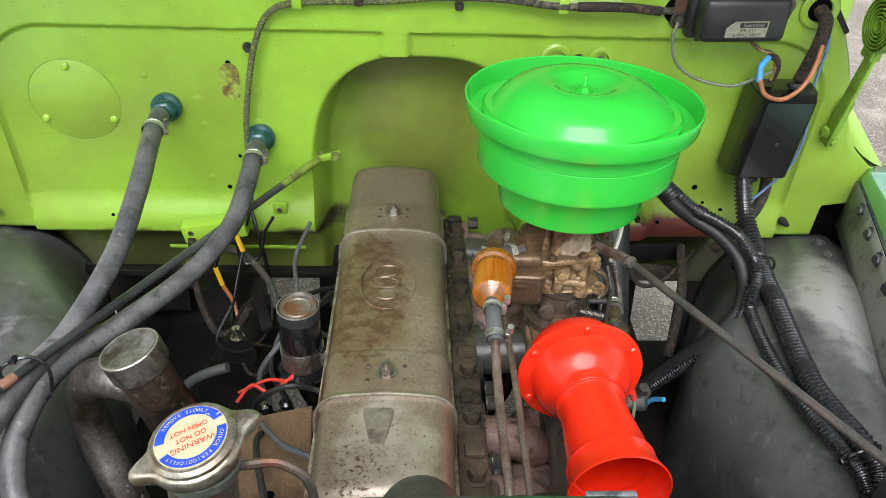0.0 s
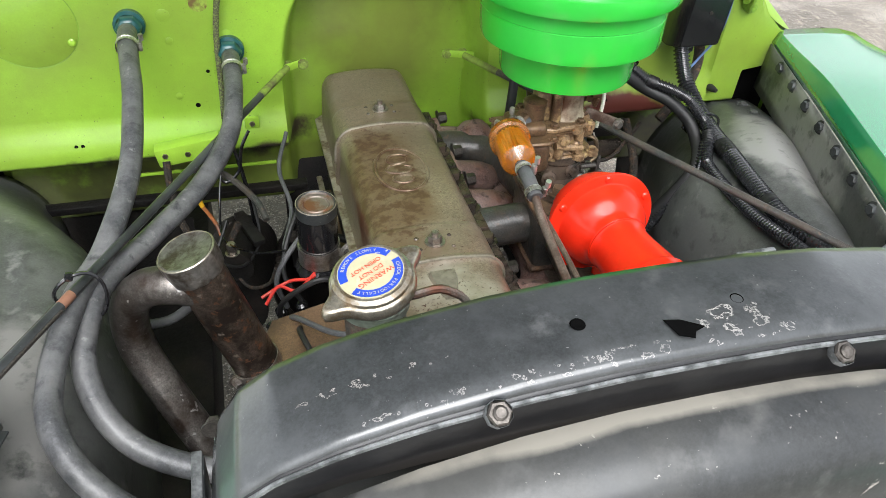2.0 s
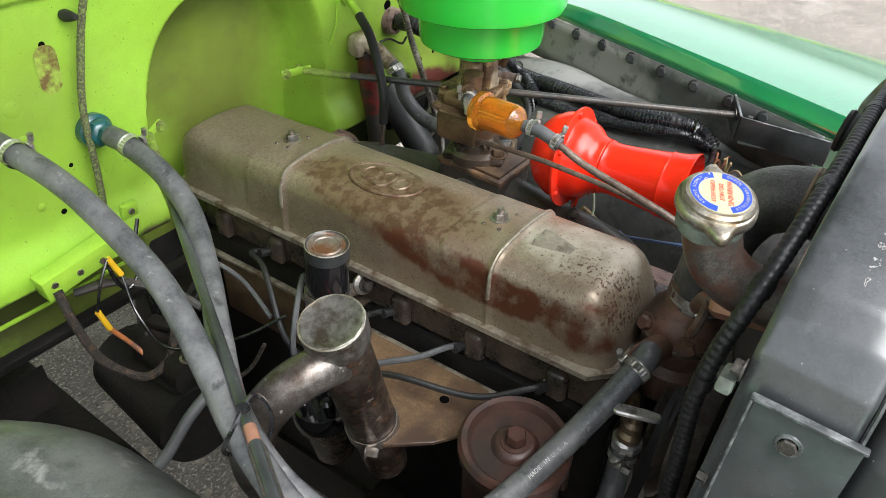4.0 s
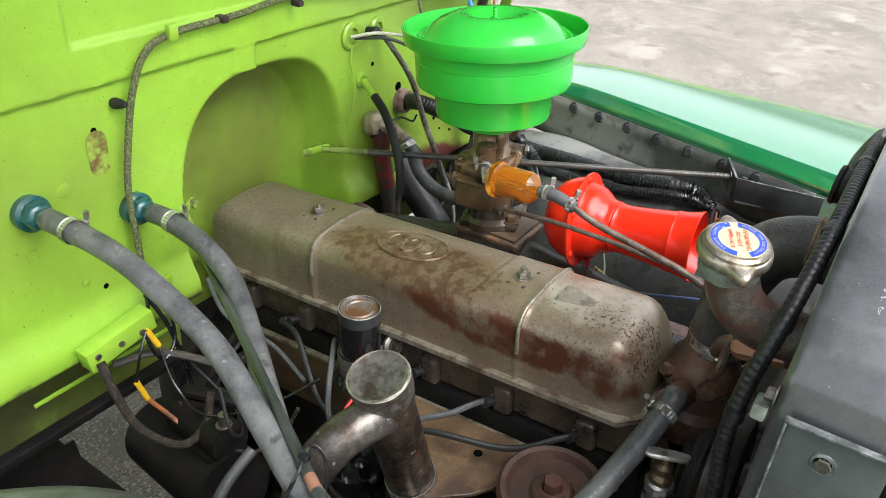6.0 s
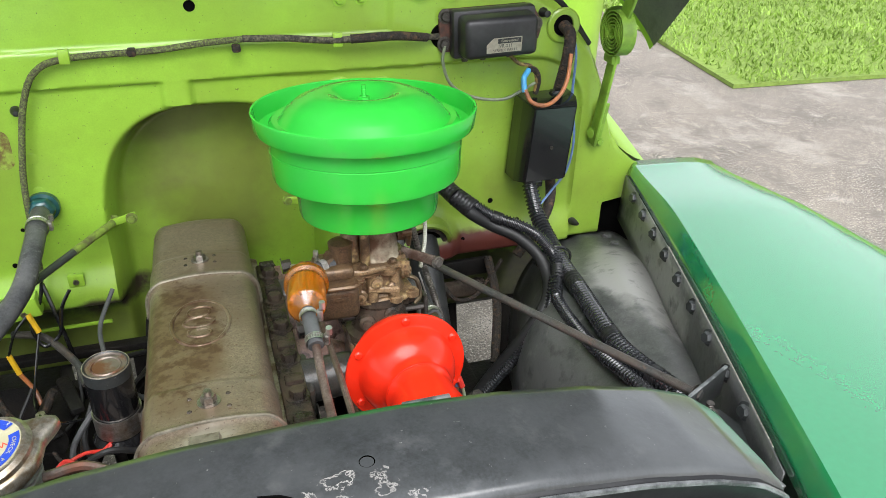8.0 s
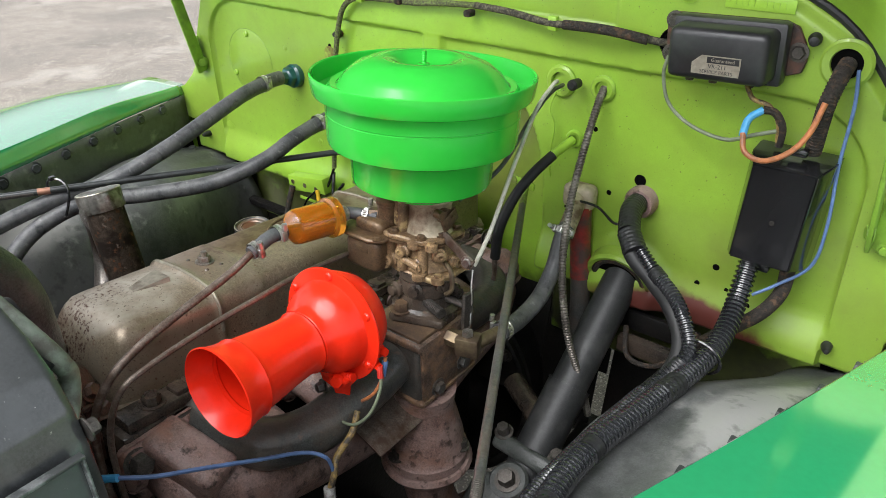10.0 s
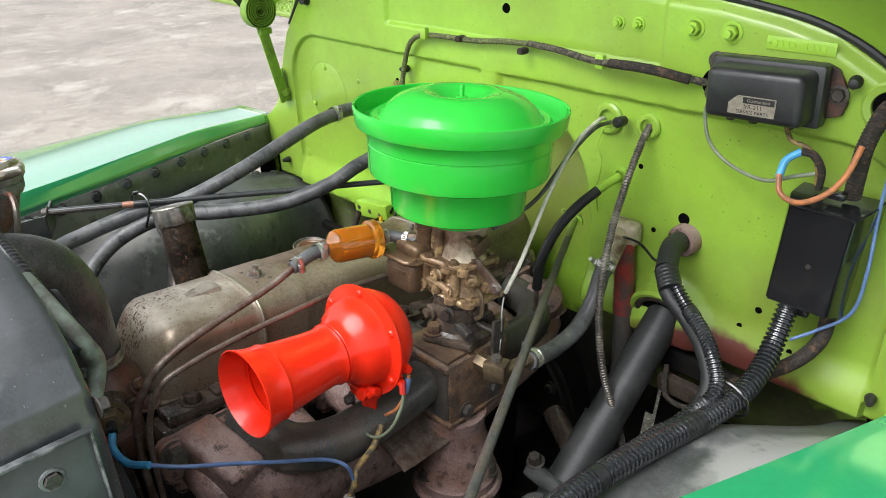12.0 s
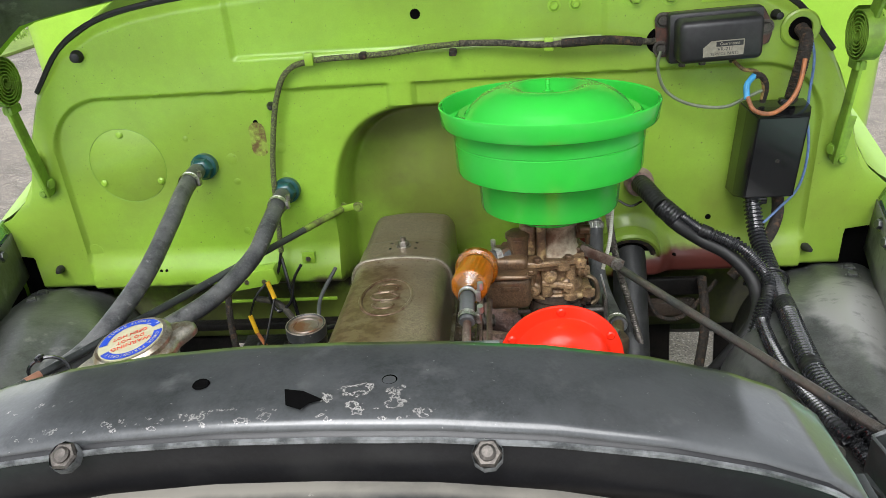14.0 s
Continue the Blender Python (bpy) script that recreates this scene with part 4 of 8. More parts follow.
# filler neck and cap
NC = Vector((-0.117, 0.102, 1.312))
nk = thing("radiator_filler_neck", "green-tinged corroded copper filler neck", "radiator neck")
part("pipe", tube([NC + Vector((0, -0.002, -0.012)), (-0.117, 0.097, 1.284), (-0.116, 0.086, 1.262), (-0.113, 0.064, 1.248), (-0.110, 0.035, 1.245), (-0.108, 0.012, 1.245)], 0.0235, 28, 8), COPPER, nk)
part("cup", lathe([(0.0235, -0.026), (0.027, -0.020), (0.0275, -0.012), (0.0255, -0.011), (0.0255, -0.009), (0.0285, -0.008), (0.029, -0.002), (0.024, 0.0)], Matrix.Translation(NC), 36), MINTTAB, nk, "verdigris-stained filler cup")
part("overflow_tube", tube([(-0.09, 0.10, 1.295), (-0.06, 0.10, 1.295), (-0.04, 0.09, 1.26), (-0.04, 0.05, 1.1)], 0.0035, 8, 5), COPPER, nk)
cap = thing("filler_cap", "worn tin radiator cap with a blue and cream warning disc", "radiator cap", at=NC)
outline = []
for i in range(72):
    a = 2 * math.pi * i / 72
    ear = max(math.cos(2 * (a - 0.5)), 0) ** 10
    outline.append(((0.0325 + 0.0135 * ear) * math.cos(a), (0.0325 + 0.0135 * ear) * math.sin(a)))
TC = Matrix.Translation(NC + Vector((0, 0, -0.004))) @ Matrix.Rotation(radians(4), 4, "X") @ Matrix.Rotation(radians(-8), 4, "Y")
bm = bmesh.new()
rings = [[bm.verts.new(TC @ Vector((x * k, y * k, z))) for x, y in outline] for z, k in ((0.001, 0.90), (0.0, 0.955), (0.0015, 0.995), (0.005, 1.0), (0.0085, 0.985), (0.0105, 0.94), (0.011, 0.86))]
for a, b in zip(rings, rings[1:]):
    for j in range(72):
        bm.faces.new((a[j], a[(j + 1) % 72], b[(j + 1) % 72], b[j]))
bm.faces.new(rings[0][::-1])
bm.faces.new(rings[-1])
part("skirt", bm, TIN, cap, smooth=60)
part("crown", lathe([(0.0295, 0.010), (0.0295, 0.014), (0.027, 0.0165), (0.0, 0.0165)], TC, 40), TIN, cap)
dsk = part("label_disc", lathe([(0.0245, 0.0162), (0.0245, 0.0172), (0, 0.0172)], TC, 40), DISCPRINT, cap, "cream printed disc")


def ring_arc(r0, r1, a0, a1, z, m, n=24):
    bm = bmesh.new()
    g = [(bm.verts.new(m @ Vector((r0 * math.cos(a), r0 * math.sin(a), z))), bm.verts.new(m @ Vector((r1 * math.cos(a), r1 * math.sin(a), z)))) for a in lin(a0, a1, n)]
    for (a, b), (c, d) in zip(g, g[1:]):
        bm.faces.new((a, b, d, c))
    return bm


# the writing faces the front of the truck
RT = TC @ Matrix.Rotation(radians(205), 4, "Z")
part("blue_band", ring_arc(0.0175, 0.0238, radians(20), radians(175), 0.0175, RT), BLUEPRINT, dsk, "blue printed band")
part("blue_band", ring_arc(0.0175, 0.0238, radians(195), radians(350), 0.0175, RT), BLUEPRINT, dsk, "blue printed band")


def words(text, size, m, material, parent, name="lettering", label=""):
    cu = bpy.data.curves.new(name, "FONT")
    cu.body, cu.size, cu.align_x, cu.align_y, cu.extrude = text, size, "CENTER", "CENTER", 0.0001
    tmp = bpy.data.objects.new(name, cu)
    scene.collection.objects.link(tmp)
    bpy.context.view_layer.update()
    me = bpy.data.meshes.new_from_object(tmp.evaluated_get(bpy.context.evaluated_depsgraph_get()))
    bpy.data.objects.remove(tmp)
    me.transform(m)
    me.materials.clear()
    me.materials.append(material)
    ob = new(name, me)
    ob.parent = parent
    off = Vector((0, 0, 0))
    top = parent
    while top is not None:
        off += top.location
        top = top.parent
    ob.location = -off
    return tagged(ob, label)


for i, (t, sz) in enumerate([("WARNING", 0.0062), ("DO NOT", 0.0052), ("OPEN HOT", 0.0052)]):
    words(t, sz, RT @ Matrix.Translation((0, 0.0068 - 0.0066 * i, 0.0176)), REDPRINT, dsk, label="red printed warning")
for text, mid in (("CHECK PERIODICALLY", 97), ("REMOVE SLOWLY", 272)):
    for k, c in enumerate(text):
        if c != " ":
            a = radians(mid - (k - (len(text) - 1) / 2) * 7.6)
            words(c, 0.0036, RT @ Matrix.Rotation(a, 4, "Z") @ Matrix.Translation((0.0206, 0, 0.0177)) @ Matrix.Rotation(radians(-90), 4, "Z"), DISCPRINT, dsk)
# ---- fenders and wheelhouses ----
def fender_edge(y):
    """Inner edge of the right fender, where its flange folds down: x and z at y."""
    t = max(0.83 - y, -0.02)
    return 0.775 - 0.30 * t - 0.045 * t * t, 1.080 + 0.045 * t


def band(y):
    """Run and rise of the green inner face from the flange to the crease."""
    k = step(0.0, 0.25, 0.83 - y)
    return 0.008 + 0.008 * k, 0.018 + 0.012 * k


def fender_point(u, v):
    x, z = fender_edge(u)
    dx, dz = band(u)
    if v < 0:
        return (x + dx * (1 + v), u, z + dz * (1 + v))
    w = 0.85 * v
    t = min(max(0.83 - u, 0) / 0.8, 1.2)
    return (x + dx + 0.003 + w, u, z + dz + 0.003 + 0.004 * math.sin(min(w / 0.30, 1) * 3.14) - 0.06 * w - 0.12 * w * w - 2.4 * max(w - 0.12 - 0.36 * t, 0) ** 2)


def flange_point(u, v):
    x, z = fender_edge(u)
    return (x - 0.001 - 0.005 * v, u, z - 0.0005 - 0.090 * v)


def well_point(u, v):
    """Wheelhouse: from the fender flange (v 0) over the top and down the inner side (v 1)."""
    x, z = fender_edge(u)
    crest = 1.022 - 0.60 * max(u - 0.48, 0) ** 2 - 0.25 * max(0.40 - u, 0) ** 2 + 0.003 * math.sin(u * 23)
    xi = 0.452 + 0.125 * step(0.52, 0.86, u)
    rad = 0.105
    xo = x + 0.02
    if v < 0.45:
        k = v / 0.45
        swell = 0.016 * math.sin(k * 3.14) + 0.004 * math.sin(k * 9) * math.sin(u * 9)
        return (xo - (xo - (xi + rad)) * k, u, crest - 0.012 * (1 - k) + swell)
    k = (v - 0.45) / 0.55
    ang = min(k * 2, 1) * math.pi / 2
    return (xi + rad - rad * math.sin(ang), u, crest - 0.15 * (1 - math.cos(ang)) - max(k - 0.5, 0) * 1.0)


for side in (1, -1):
    def flip(fn):
        # the left fender stands a little closer to the engine at its front
        return lambda u, v: (CX + side * (fn(u, v)[0] - CX) + (0.024 * step(0.75, 0.30, u) if side < 0 else 0), fn(u, v)[1], fn(u, v)[2])
    ys = lin(-0.45, 0.84, 44)
    fen = thing("fender", "glossy mid-green front fender with pale sky reflections", "fender", group="front fenders")
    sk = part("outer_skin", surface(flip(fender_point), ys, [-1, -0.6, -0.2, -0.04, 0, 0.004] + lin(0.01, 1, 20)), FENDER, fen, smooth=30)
    fl = part("inner_flange", surface(flip(flange_point), lin(0.10, 0.826, 30), lin(0, 1, 4)), WELL, fen, "blackened bolted flange", 60)
    for o in (sk, fl):
        md = o.modifiers.new("thickness", "SOLIDIFY")
        md.thickness = 0.002
    for y in (0.75, 0.682, 0.614, 0.546, 0.475, 0.405, 0.335, 0.265, 0.2):
        part("bolt", hexbolt(Vector(flip(flange_point)(y, 0.13)) - Vector((side * 0.002, 0, 0)), (-side, 0, 0.15), 0.008, 0.008), BLACK, fen)
    w = thing("inner_fender", "dusty black wheelhouse panel of the engine bay", "inner fender", "inner fenders")
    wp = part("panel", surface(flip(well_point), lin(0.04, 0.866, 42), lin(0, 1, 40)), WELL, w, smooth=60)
    md = wp.modifiers.new("thickness", "SOLIDIFY")
    md.thickness = 0.002
    for y in (0.80, 0.74):
        part("bolt", hexbolt(flip(well_point)(y, 0.2), (0, 0, 1), 0.008, 0.006), WELL, w)
    # folded bracket that holds the support rod
    def strip(x0, y0, x1, y1, z, h, th):
        a, b = CX + side * (x0 - CX), CX + side * (x1 - CX)
        m = Matrix.Translation(((a + b) / 2, (y0 + y1) / 2, z)) @ Matrix.Rotation(math.atan2(y1 - y0, b - a), 4, "Z")
        return block((math.hypot(b - a, y1 - y0), th, h), m, min(th, h) * 0.3)
    br = part("rod_bracket", strip(0.499, 0.220, 0.517, 0.085, 1.092, 0.042, 0.003), BLACK, fen, "black folded bracket with worn edges")
    part("back_plate", strip(0.500, 0.221, 0.575, 0.256, 1.092, 0.042, 0.003), BLACK, br)
    part("worn_edge", strip(0.499, 0.220, 0.517, 0.085, 1.1135, 0.0016, 0.0042), EDGEWORN, br)
    part("worn_edge", strip(0.499, 0.2205, 0.575, 0.256, 1.1137, 0.0016, 0.0042), EDGEWORN, br)
    part("tray", strip(0.510, 0.150, 0.575, 0.170, 1.073, 0.003, 0.130), BLACK, br)
    bx = CX + side * (0.524 - CX)
    part("bolt", hexbolt((bx, 0.212, 1.072), (0, 0, 1), 0.009, 0.008), STEELDARK, br)
    part("threaded_stud", tube([(bx, 0.212, 1.072), (bx, 0.212, 1.108)], 0.0046, 10, 6, 0.0005, 0.0022), STEELDARK, br)
    part("nut", hexbolt((bx, 0.212, 1.092), (0, 0, 1), 0.0085, 0.007), STEELDARK, br)
    # black sheet added as the shade in the gap between firewall and wheelhouse
    part("gap_shade", block((0.26, 0.02, 0.42), Matrix.Translation((FC + side * 0.765, 0.868, 0.87)), 0.004), HOLE, w, "black sheet standing in for the shade behind the wheelhouse")

# ---- hood, raised ----
HT = radians(50)
FWD, OUT = Vector((0, -math.cos(HT), math.sin(HT))), Vector((0, math.sin(HT), math.cos(HT)))
HB = Vector((FC, 1.02, 1.475))


def hood_point(u, v):
    """u -1..1 across, v 0..1 from the cowl to the nose."""
    a = abs(u)
    if a < 0.75:
        x, d = 0.69 * a / 0.75, 0.085 * (a / 0.75) ** 2.5
    else:
        k = (a - 0.75) / 0.25
        x, d = 0.69 + 0.06 * math.sin(k * 1.57), 0.085 + 0.165 * k
    w = 1 - 0.22 * v * v
    return HB + Vector((math.copysign(x * w, u), 0, 0)) + FWD * (1.15 * v) - OUT * (d + 0.10 * v * v)


hood = thing("hood", "raised truck hood with a black underside and green edge", "hood")
part("outer_skin", surface(hood_point, lin(-1, 1, 60), lin(0, 1, 16)), LIME, hood, smooth=60)
hi = part("inner_lining", surface(lambda u, v: hood_point(u * 0.985, 0.012 + v * 0.976) - OUT * 0.012, lin(-1, 1, 60), lin(0, 1, 16)), WELL, hood, "black underside", 60)
for s in (-1, 1):
    px = FC + s * 0.655
    foot, coil, up = Vector((px, 0.818, 1.175)), Vector((FC + s * 0.652, 0.776, 1.363)), Vector((FC + s * 0.66, 0.70, 1.56))
    hg = part("hinge", block((0.022, 0.004, 0.075), Matrix.Translation((FC + s * 0.668, 0.824, 1.19)) @ Matrix.Rotation(radians(s * 8), 4, "Y"), 0.0015), HINGELIME, hood, "lime green strap hinge with a coiled flat spring")
    for dz in (-0.035, 0.025):
        part("bolt", hexbolt((FC + s * (0.668 - 0.1 * dz), 0.822, 1.19 + dz), (0, -1, 0), 0.006, 0.005), HINGELIME, hg)
    part("pivot", hexbolt(foot, (-s, -0.4, 0), 0.009, 0.008), HINGELIME, hg)
    for name, a, b, wd in (("lower_arm", foot + Vector((0, 0, -0.02)), coil + Vector((0, 0, -0.02)), 0.024), ("upper_arm", coil, up, 0.026)):
        m = axis(a, b)
        d = (b - a).length
        # flat strap with its broad side to the middle of the bay
        x_ax = Vector((0.0, 1.0, 0.0)) - m.col[2].xyz * m.col[2].y
        x_ax.normalize()
        z_ax = m.col[2].xyz
        y_ax = z_ax.cross(x_ax)
        rot = Matrix((x_ax, y_ax, z_ax)).transposed().to_4x4()
        part(name, block((wd, 0.006, d), Matrix.Translation((a + b) / 2) @ rot, 0.002), HINGELIME, hg)
    part("clip", block((0.016, 0.03, 0.014), Matrix.Translation(coil.lerp(foot, 0.24)), 0.003), HINGELIME, hg)
    bm = bmesh.new()
    rings = []
    for i in range(121):
        a = i / 120 * 2 * math.pi * 6.2
        r = 0.006 + 0.033 * i / 120
        p = coil + Vector((0, r * math.cos(a), r * math.sin(a)))
        rings.append([bm.verts.new(p + Vector((k * s * 0.012, j * 0.0009 * math.cos(a), j * 0.0009 * math.sin(a)))) for k, j in ((-1, -1), (1, -1), (1, 1), (-1, 1))])
    for a, b in zip(rings, rings[1:]):
        for j in range(4):
            bm.faces.new((a[j], a[(j + 1) % 4], b[(j + 1) % 4], b[j]))
    part("coil_spring", bm, HINGELIME, hg, "flat steel spring wound in a spiral", 50)
    # black disc that paints the dark gaps between the spring's turns
    part("coil_gap_shade", lathe([(0, 0), (0.035, 0), (0.035, 0.001), (0, 0.001)], axis(coil + Vector((s * 0.010, 0, 0)), coil + Vector((s * 1, 0, 0))), 32), HOLE, hg)

# ---- engine ----
E = Matrix.Translation((0, 0.353, 1.116)) @ Matrix.Rotation(radians(-4.6), 4, "X")


def ep(x, y, z):
    return E @ Vector((x, y, z))


cover = thing("valve_cover", "olive-brown stained steel valve cover with an embossed oval badge", "valve cover")
Y0, Y1, CH = -0.188, 0.535, 0.094


def cover_point(u, v):
    """u along the length, v from side to side over the top."""
    y = Y0 + (Y1 - Y0) * u
    a = (v - 0.5) * 2
    d = min(u, 1 - u) * (Y1 - Y0)
    rr = 0.045 if u < 0.5 else 0.034
    e = 1.0 if d > rr else math.sqrt(max(1 - (1 - d / rr) ** 2, 0))
    s = abs(a)
    if s < 0.50:
        x, z = 0.048 * s / 0.50, -0.004 * (s / 0.50) ** 2
    elif s < 0.80:
        k = (s - 0.50) / 0.30 * math.pi / 2
        x, z = 0.048 + 0.024 * math.sin(k), -0.004 - 0.030 * (1 - math.cos(k))
    else:
        k = (s - 0.80) / 0.2
        x, z = 0.072 + 0.003 * k, -0.034 - (CH - 0.034) * k
    rib = sum(0.0034 * math.exp(-((y - c) / 0.0045) ** 2) + 0.0016 * step(c - 0.002, c + 0.002, y) * step(c + 0.075, c + 0.071, y) for c in (-0.035, 0.300))
    g = e * 0.93 + 0.07
    z = -CH + (z + CH) * e + rib * (1 if s < 0.95 else 0)
    x = (x + rib * step(0.5, 0.85, s)) * (0.66 + 0.34 * (e ** 0.9))
    return E @ Vector((math.copysign(x, a), y, z))


us = [0, 0.0015, 0.004, 0.008, 0.013, 0.02, 0.029, 0.04, 0.052, 0.066] + lin(0.075, 0.925, 170) + [0.934, 0.948, 0.96, 0.971, 0.98, 0.987, 0.992, 0.996, 0.9985, 1]
part("shell", surface(cover_point, us, lin(0, 1, 60)), COVER, cover, smooth=50)
bm = bmesh.new()
rim = [bm.verts.new(E @ Vector((sx * (0.0855 if abs(t) < 0.9 else 0.062), Y0 - 0.006 + (Y1 - Y0 + 0.012) * ty, -CH + 0.001))) for sx, ty, t in [(-1, 0, 1), (-1, 0.03, 0), (-1, 0.97, 0), (-1, 1, 1), (1, 1, 1), (1, 0.97, 0), (1, 0.03, 0), (1, 0, 1)]]
f = bm.faces.new(rim)
r = bmesh.ops.extrude_face_region(bm, geom=[f])
bmesh.ops.translate(bm, vec=(0, 0, -0.007), verts=[v for v in r["geom"] if isinstance(v, bmesh.types.BMVert)])
part("rim", bm, STEELRIM, cover, "bright worn rim along the gasket")
ring = []
for i in range(49):
    a = 2 * math.pi * i / 48
    x, y = 0.035 * math.cos(a) - 0.004, 0.173 + 0.055 * math.sin(a)
    ring.append(E @ Vector((x, y, -0.0012)))
badge = part("badge_ring", tube(ring, 0.0027, 8, 1), COVER, cover, "embossed oval badge outline")
for k, dy in enumerate((0.025, 0.0, -0.025)):
    pts = [E @ Vector((-0.004 + (0.024 if k == 1 else 0.018) * math.cos(t) * (1 - 0.05 * t), 0.173 + dy + 0.014 * math.sin(t) * (1 - 0.05 * t), -0.0004)) for t in lin(0.5 + k, 6.4 + k, 16)]
    part("badge_stroke", tube(pts, 0.0021, 6, 3), COVER, badge)
bm = bmesh.new()
for y, w, z in [(-0.102, 0.008, 0.0), (-0.085, 0.012, 0.003), (-0.066, 0.016, 0.0055), (-0.058, 0.0165, 0.0055), (-0.0565, 0.0165, -0.003)]:
    for k in (-1, -0.85, 0.85, 1):
        bm.verts.new(E @ Vector((k * w - 0.006, y, -0.002 if abs(k) == 1 else z)))
bm.verts.ensure_lookup_table()
for i in range(4):
    for j in range(3):
        bm.faces.new([bm.verts[4 * i + j], bm.verts[4 * i + j + 1], bm.verts[4 * i + j + 5], bm.verts[4 * i + j + 4]])
part("pressed_pocket", bm, COVERWORN, cover)
for c in (-0.035, 0.300):
    bead = [Vector(cover_point((c - Y0) / (Y1 - Y0), v)) + E.to_3x3() @ Vector((0, 0, -0.0018)) for v in lin(0.06, 0.94, 40)]
    part("bead", tube(bead, 0.0026, 8, 2), COVERWORN, cover, "worn bright pressed bead")
for y in (0.0, 0.349):
    part("nut", hexbolt(ep(0, y, 0.0015), E.to_3x3() @ Vector((0, 0, 1)), 0.0085, 0.009, True, 0.006), STEEL, cover)
    for dx in (-0.02, 0.02):
        for dy in (-0.011, 0.011):
            part("dimple", lathe([(0.003, 0), (0.002, 0.0012), (0, 0.0014)], E @ Matrix.Translation((dx, y + dy, 0.0008)), 8), CAST, cover)

head = thing("cylinder_head", "oily black cast iron cylinder head with cast letters and bolts", "engine part")
part("casting", block((0.185, 0.70, 0.062), E @ Matrix.Translation((0.026, 0.145, -0.131)), 0.008), CAST, head)
part("ledge", block((0.034, 0.68, 0.016), E @ Matrix.Translation((0.098, 0.145, -0.094)), 0.004), CAST, head)
for i in range(8):
    part("head_bolt", hexbolt(ep(0.100, -0.155 + i * 0.085, -0.086), E.to_3x3() @ Vector((0, 0, 1)), 0.011, 0.012), CAST, head)
    part("bolt_boss", block((0.024, 0.02, 0.012), E @ Matrix.Translation((0.100, -0.155 + i * 0.085 + 0.035, -0.086)), 0.003), CAST, head)
for i in range(14):
    part("cast_bar", block((0.012, 0.006, 0.004), E @ Matrix.Translation((0.098, -0.125 + i * 0.042 + 0.01 * (i % 2), -0.085)), 0.001), CAST, head)
for i in range(6):
    y = -0.13 + i * 0.115
    p = part("plug_recess", block((0.022, 0.030, 0.045), E @ Matrix.Translation((-0.067, y, -0.142)), 0.009, segs=3), CAST, head)
blk = thing("engine_block", "oily cast iron six-cylinder engine block darkened for shade", "engine part")
part("casting", block((0.17, 0.70, 0.42), E @ Matrix.Translation((0.012, 0.145, -0.375)), 0.012), GREASESHADE, blk)
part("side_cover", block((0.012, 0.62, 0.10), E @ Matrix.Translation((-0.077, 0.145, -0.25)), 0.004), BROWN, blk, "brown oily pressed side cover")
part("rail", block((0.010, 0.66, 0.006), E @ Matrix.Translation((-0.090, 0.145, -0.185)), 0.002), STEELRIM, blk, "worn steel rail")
part("front_plate", block((0.22, 0.014, 0.30), E @ Matrix.Translation((0.012, -0.215, -0.30)), 0.006), GREASESHADE, blk)
part("sump", block((0.18, 0.66, 0.20), E @ Matrix.Translation((0.0, 0.15, -0.66)), 0.03), GREASESHADE, blk)

# spark plug leads
for i, y in enumerate((0.221, 0.338, 0.45, 0.565, 0.68)):
    z = 0.982 - (y - 0.221) * 0.085
    lead = thing("spark_plug_lead", "black ignition lead on a spark plug", "ignition lead", "spark plug leads")
    part("plug", tube([(-0.045, y, z), (-0.076, y, z + 0.001)], 0.0070, 8, 2), ZINC, lead, "bright plug terminal")
    end = [(-0.150, 0.466, 0.872), (-0.176, 0.470, 0.874), (-0.188, 0.492, 0.876), (-0.176, 0.520, 0.874), (-0.150, 0.524, 0.870)][i]
    mid = [(-0.135, 0.285, 0.968), (-0.13, 0.37, 0.972), (-0.135, 0.452, 0.985), (-0.13, 0.56, 0.99), (-0.14, 0.62, 0.98)][i]
    low = [(-0.165, 0.39, 0.958), (-0.172, 0.43, 0.945), (-0.182, 0.47, 0.935), (-0.185, 0.525, 0.935), (-0.175, 0.55, 0.925)][i]
    part("boot", tube([(-0.074, y, z), (-0.092, y + 0.004, z + 0.004)], 0.0062, 10, 3), RUBBERBLK, lead)
    part("wire", tube([(-0.075, y, z + 0.002), (-0.10, y + 0.012, z + 0.006), mid, low, end], 0.004, 8, 6), RUBBERBLK if i % 2 == 0 else RUBBER, lead)

# ignition coil
CO = Vector((-0.122, 0.522, 0.95))
coil = thing("ignition_coil", "black ignition coil with a rusty worn top in a zinc clamp", "ignition coil", at=CO)
M = Matrix.Translation(CO)
part("can", lathe([(0, 0), (0.026, 0), (0.028, 0.004), (0.028, 0.100), (0, 0.100)], M, 36), PLASTIC, coil)
part("top_rim", lathe([(0.0280, 0.096), (0.0284, 0.106), (0.0280, 0.1125), (0.0262, 0.1138), (0.0245, 0.1125)], M, 36), BLACK, coil, "chipped black rim")
part("rim_edge", lathe([(0.0268, 0.1136), (0.0275, 0.1138), (0.0281, 0.1126)], M, 36), STEELRIM, coil, "worn bare edge")
part("top_disc", lathe([(0.0250, 0.1130), (0.0235, 0.1105), (0.0190, 0.1100), (0.0175, 0.1115), (0.0160, 0.1100), (0, 0.1098)], M, 36), RUSTTOP, coil, "rusty top")
part("clamp_band", lathe([(0.0285, 0.012), (0.030, 0.012), (0.030, 0.042), (0.0285, 0.042)], M, 36), STEEL, coil, "zinc clamp band")
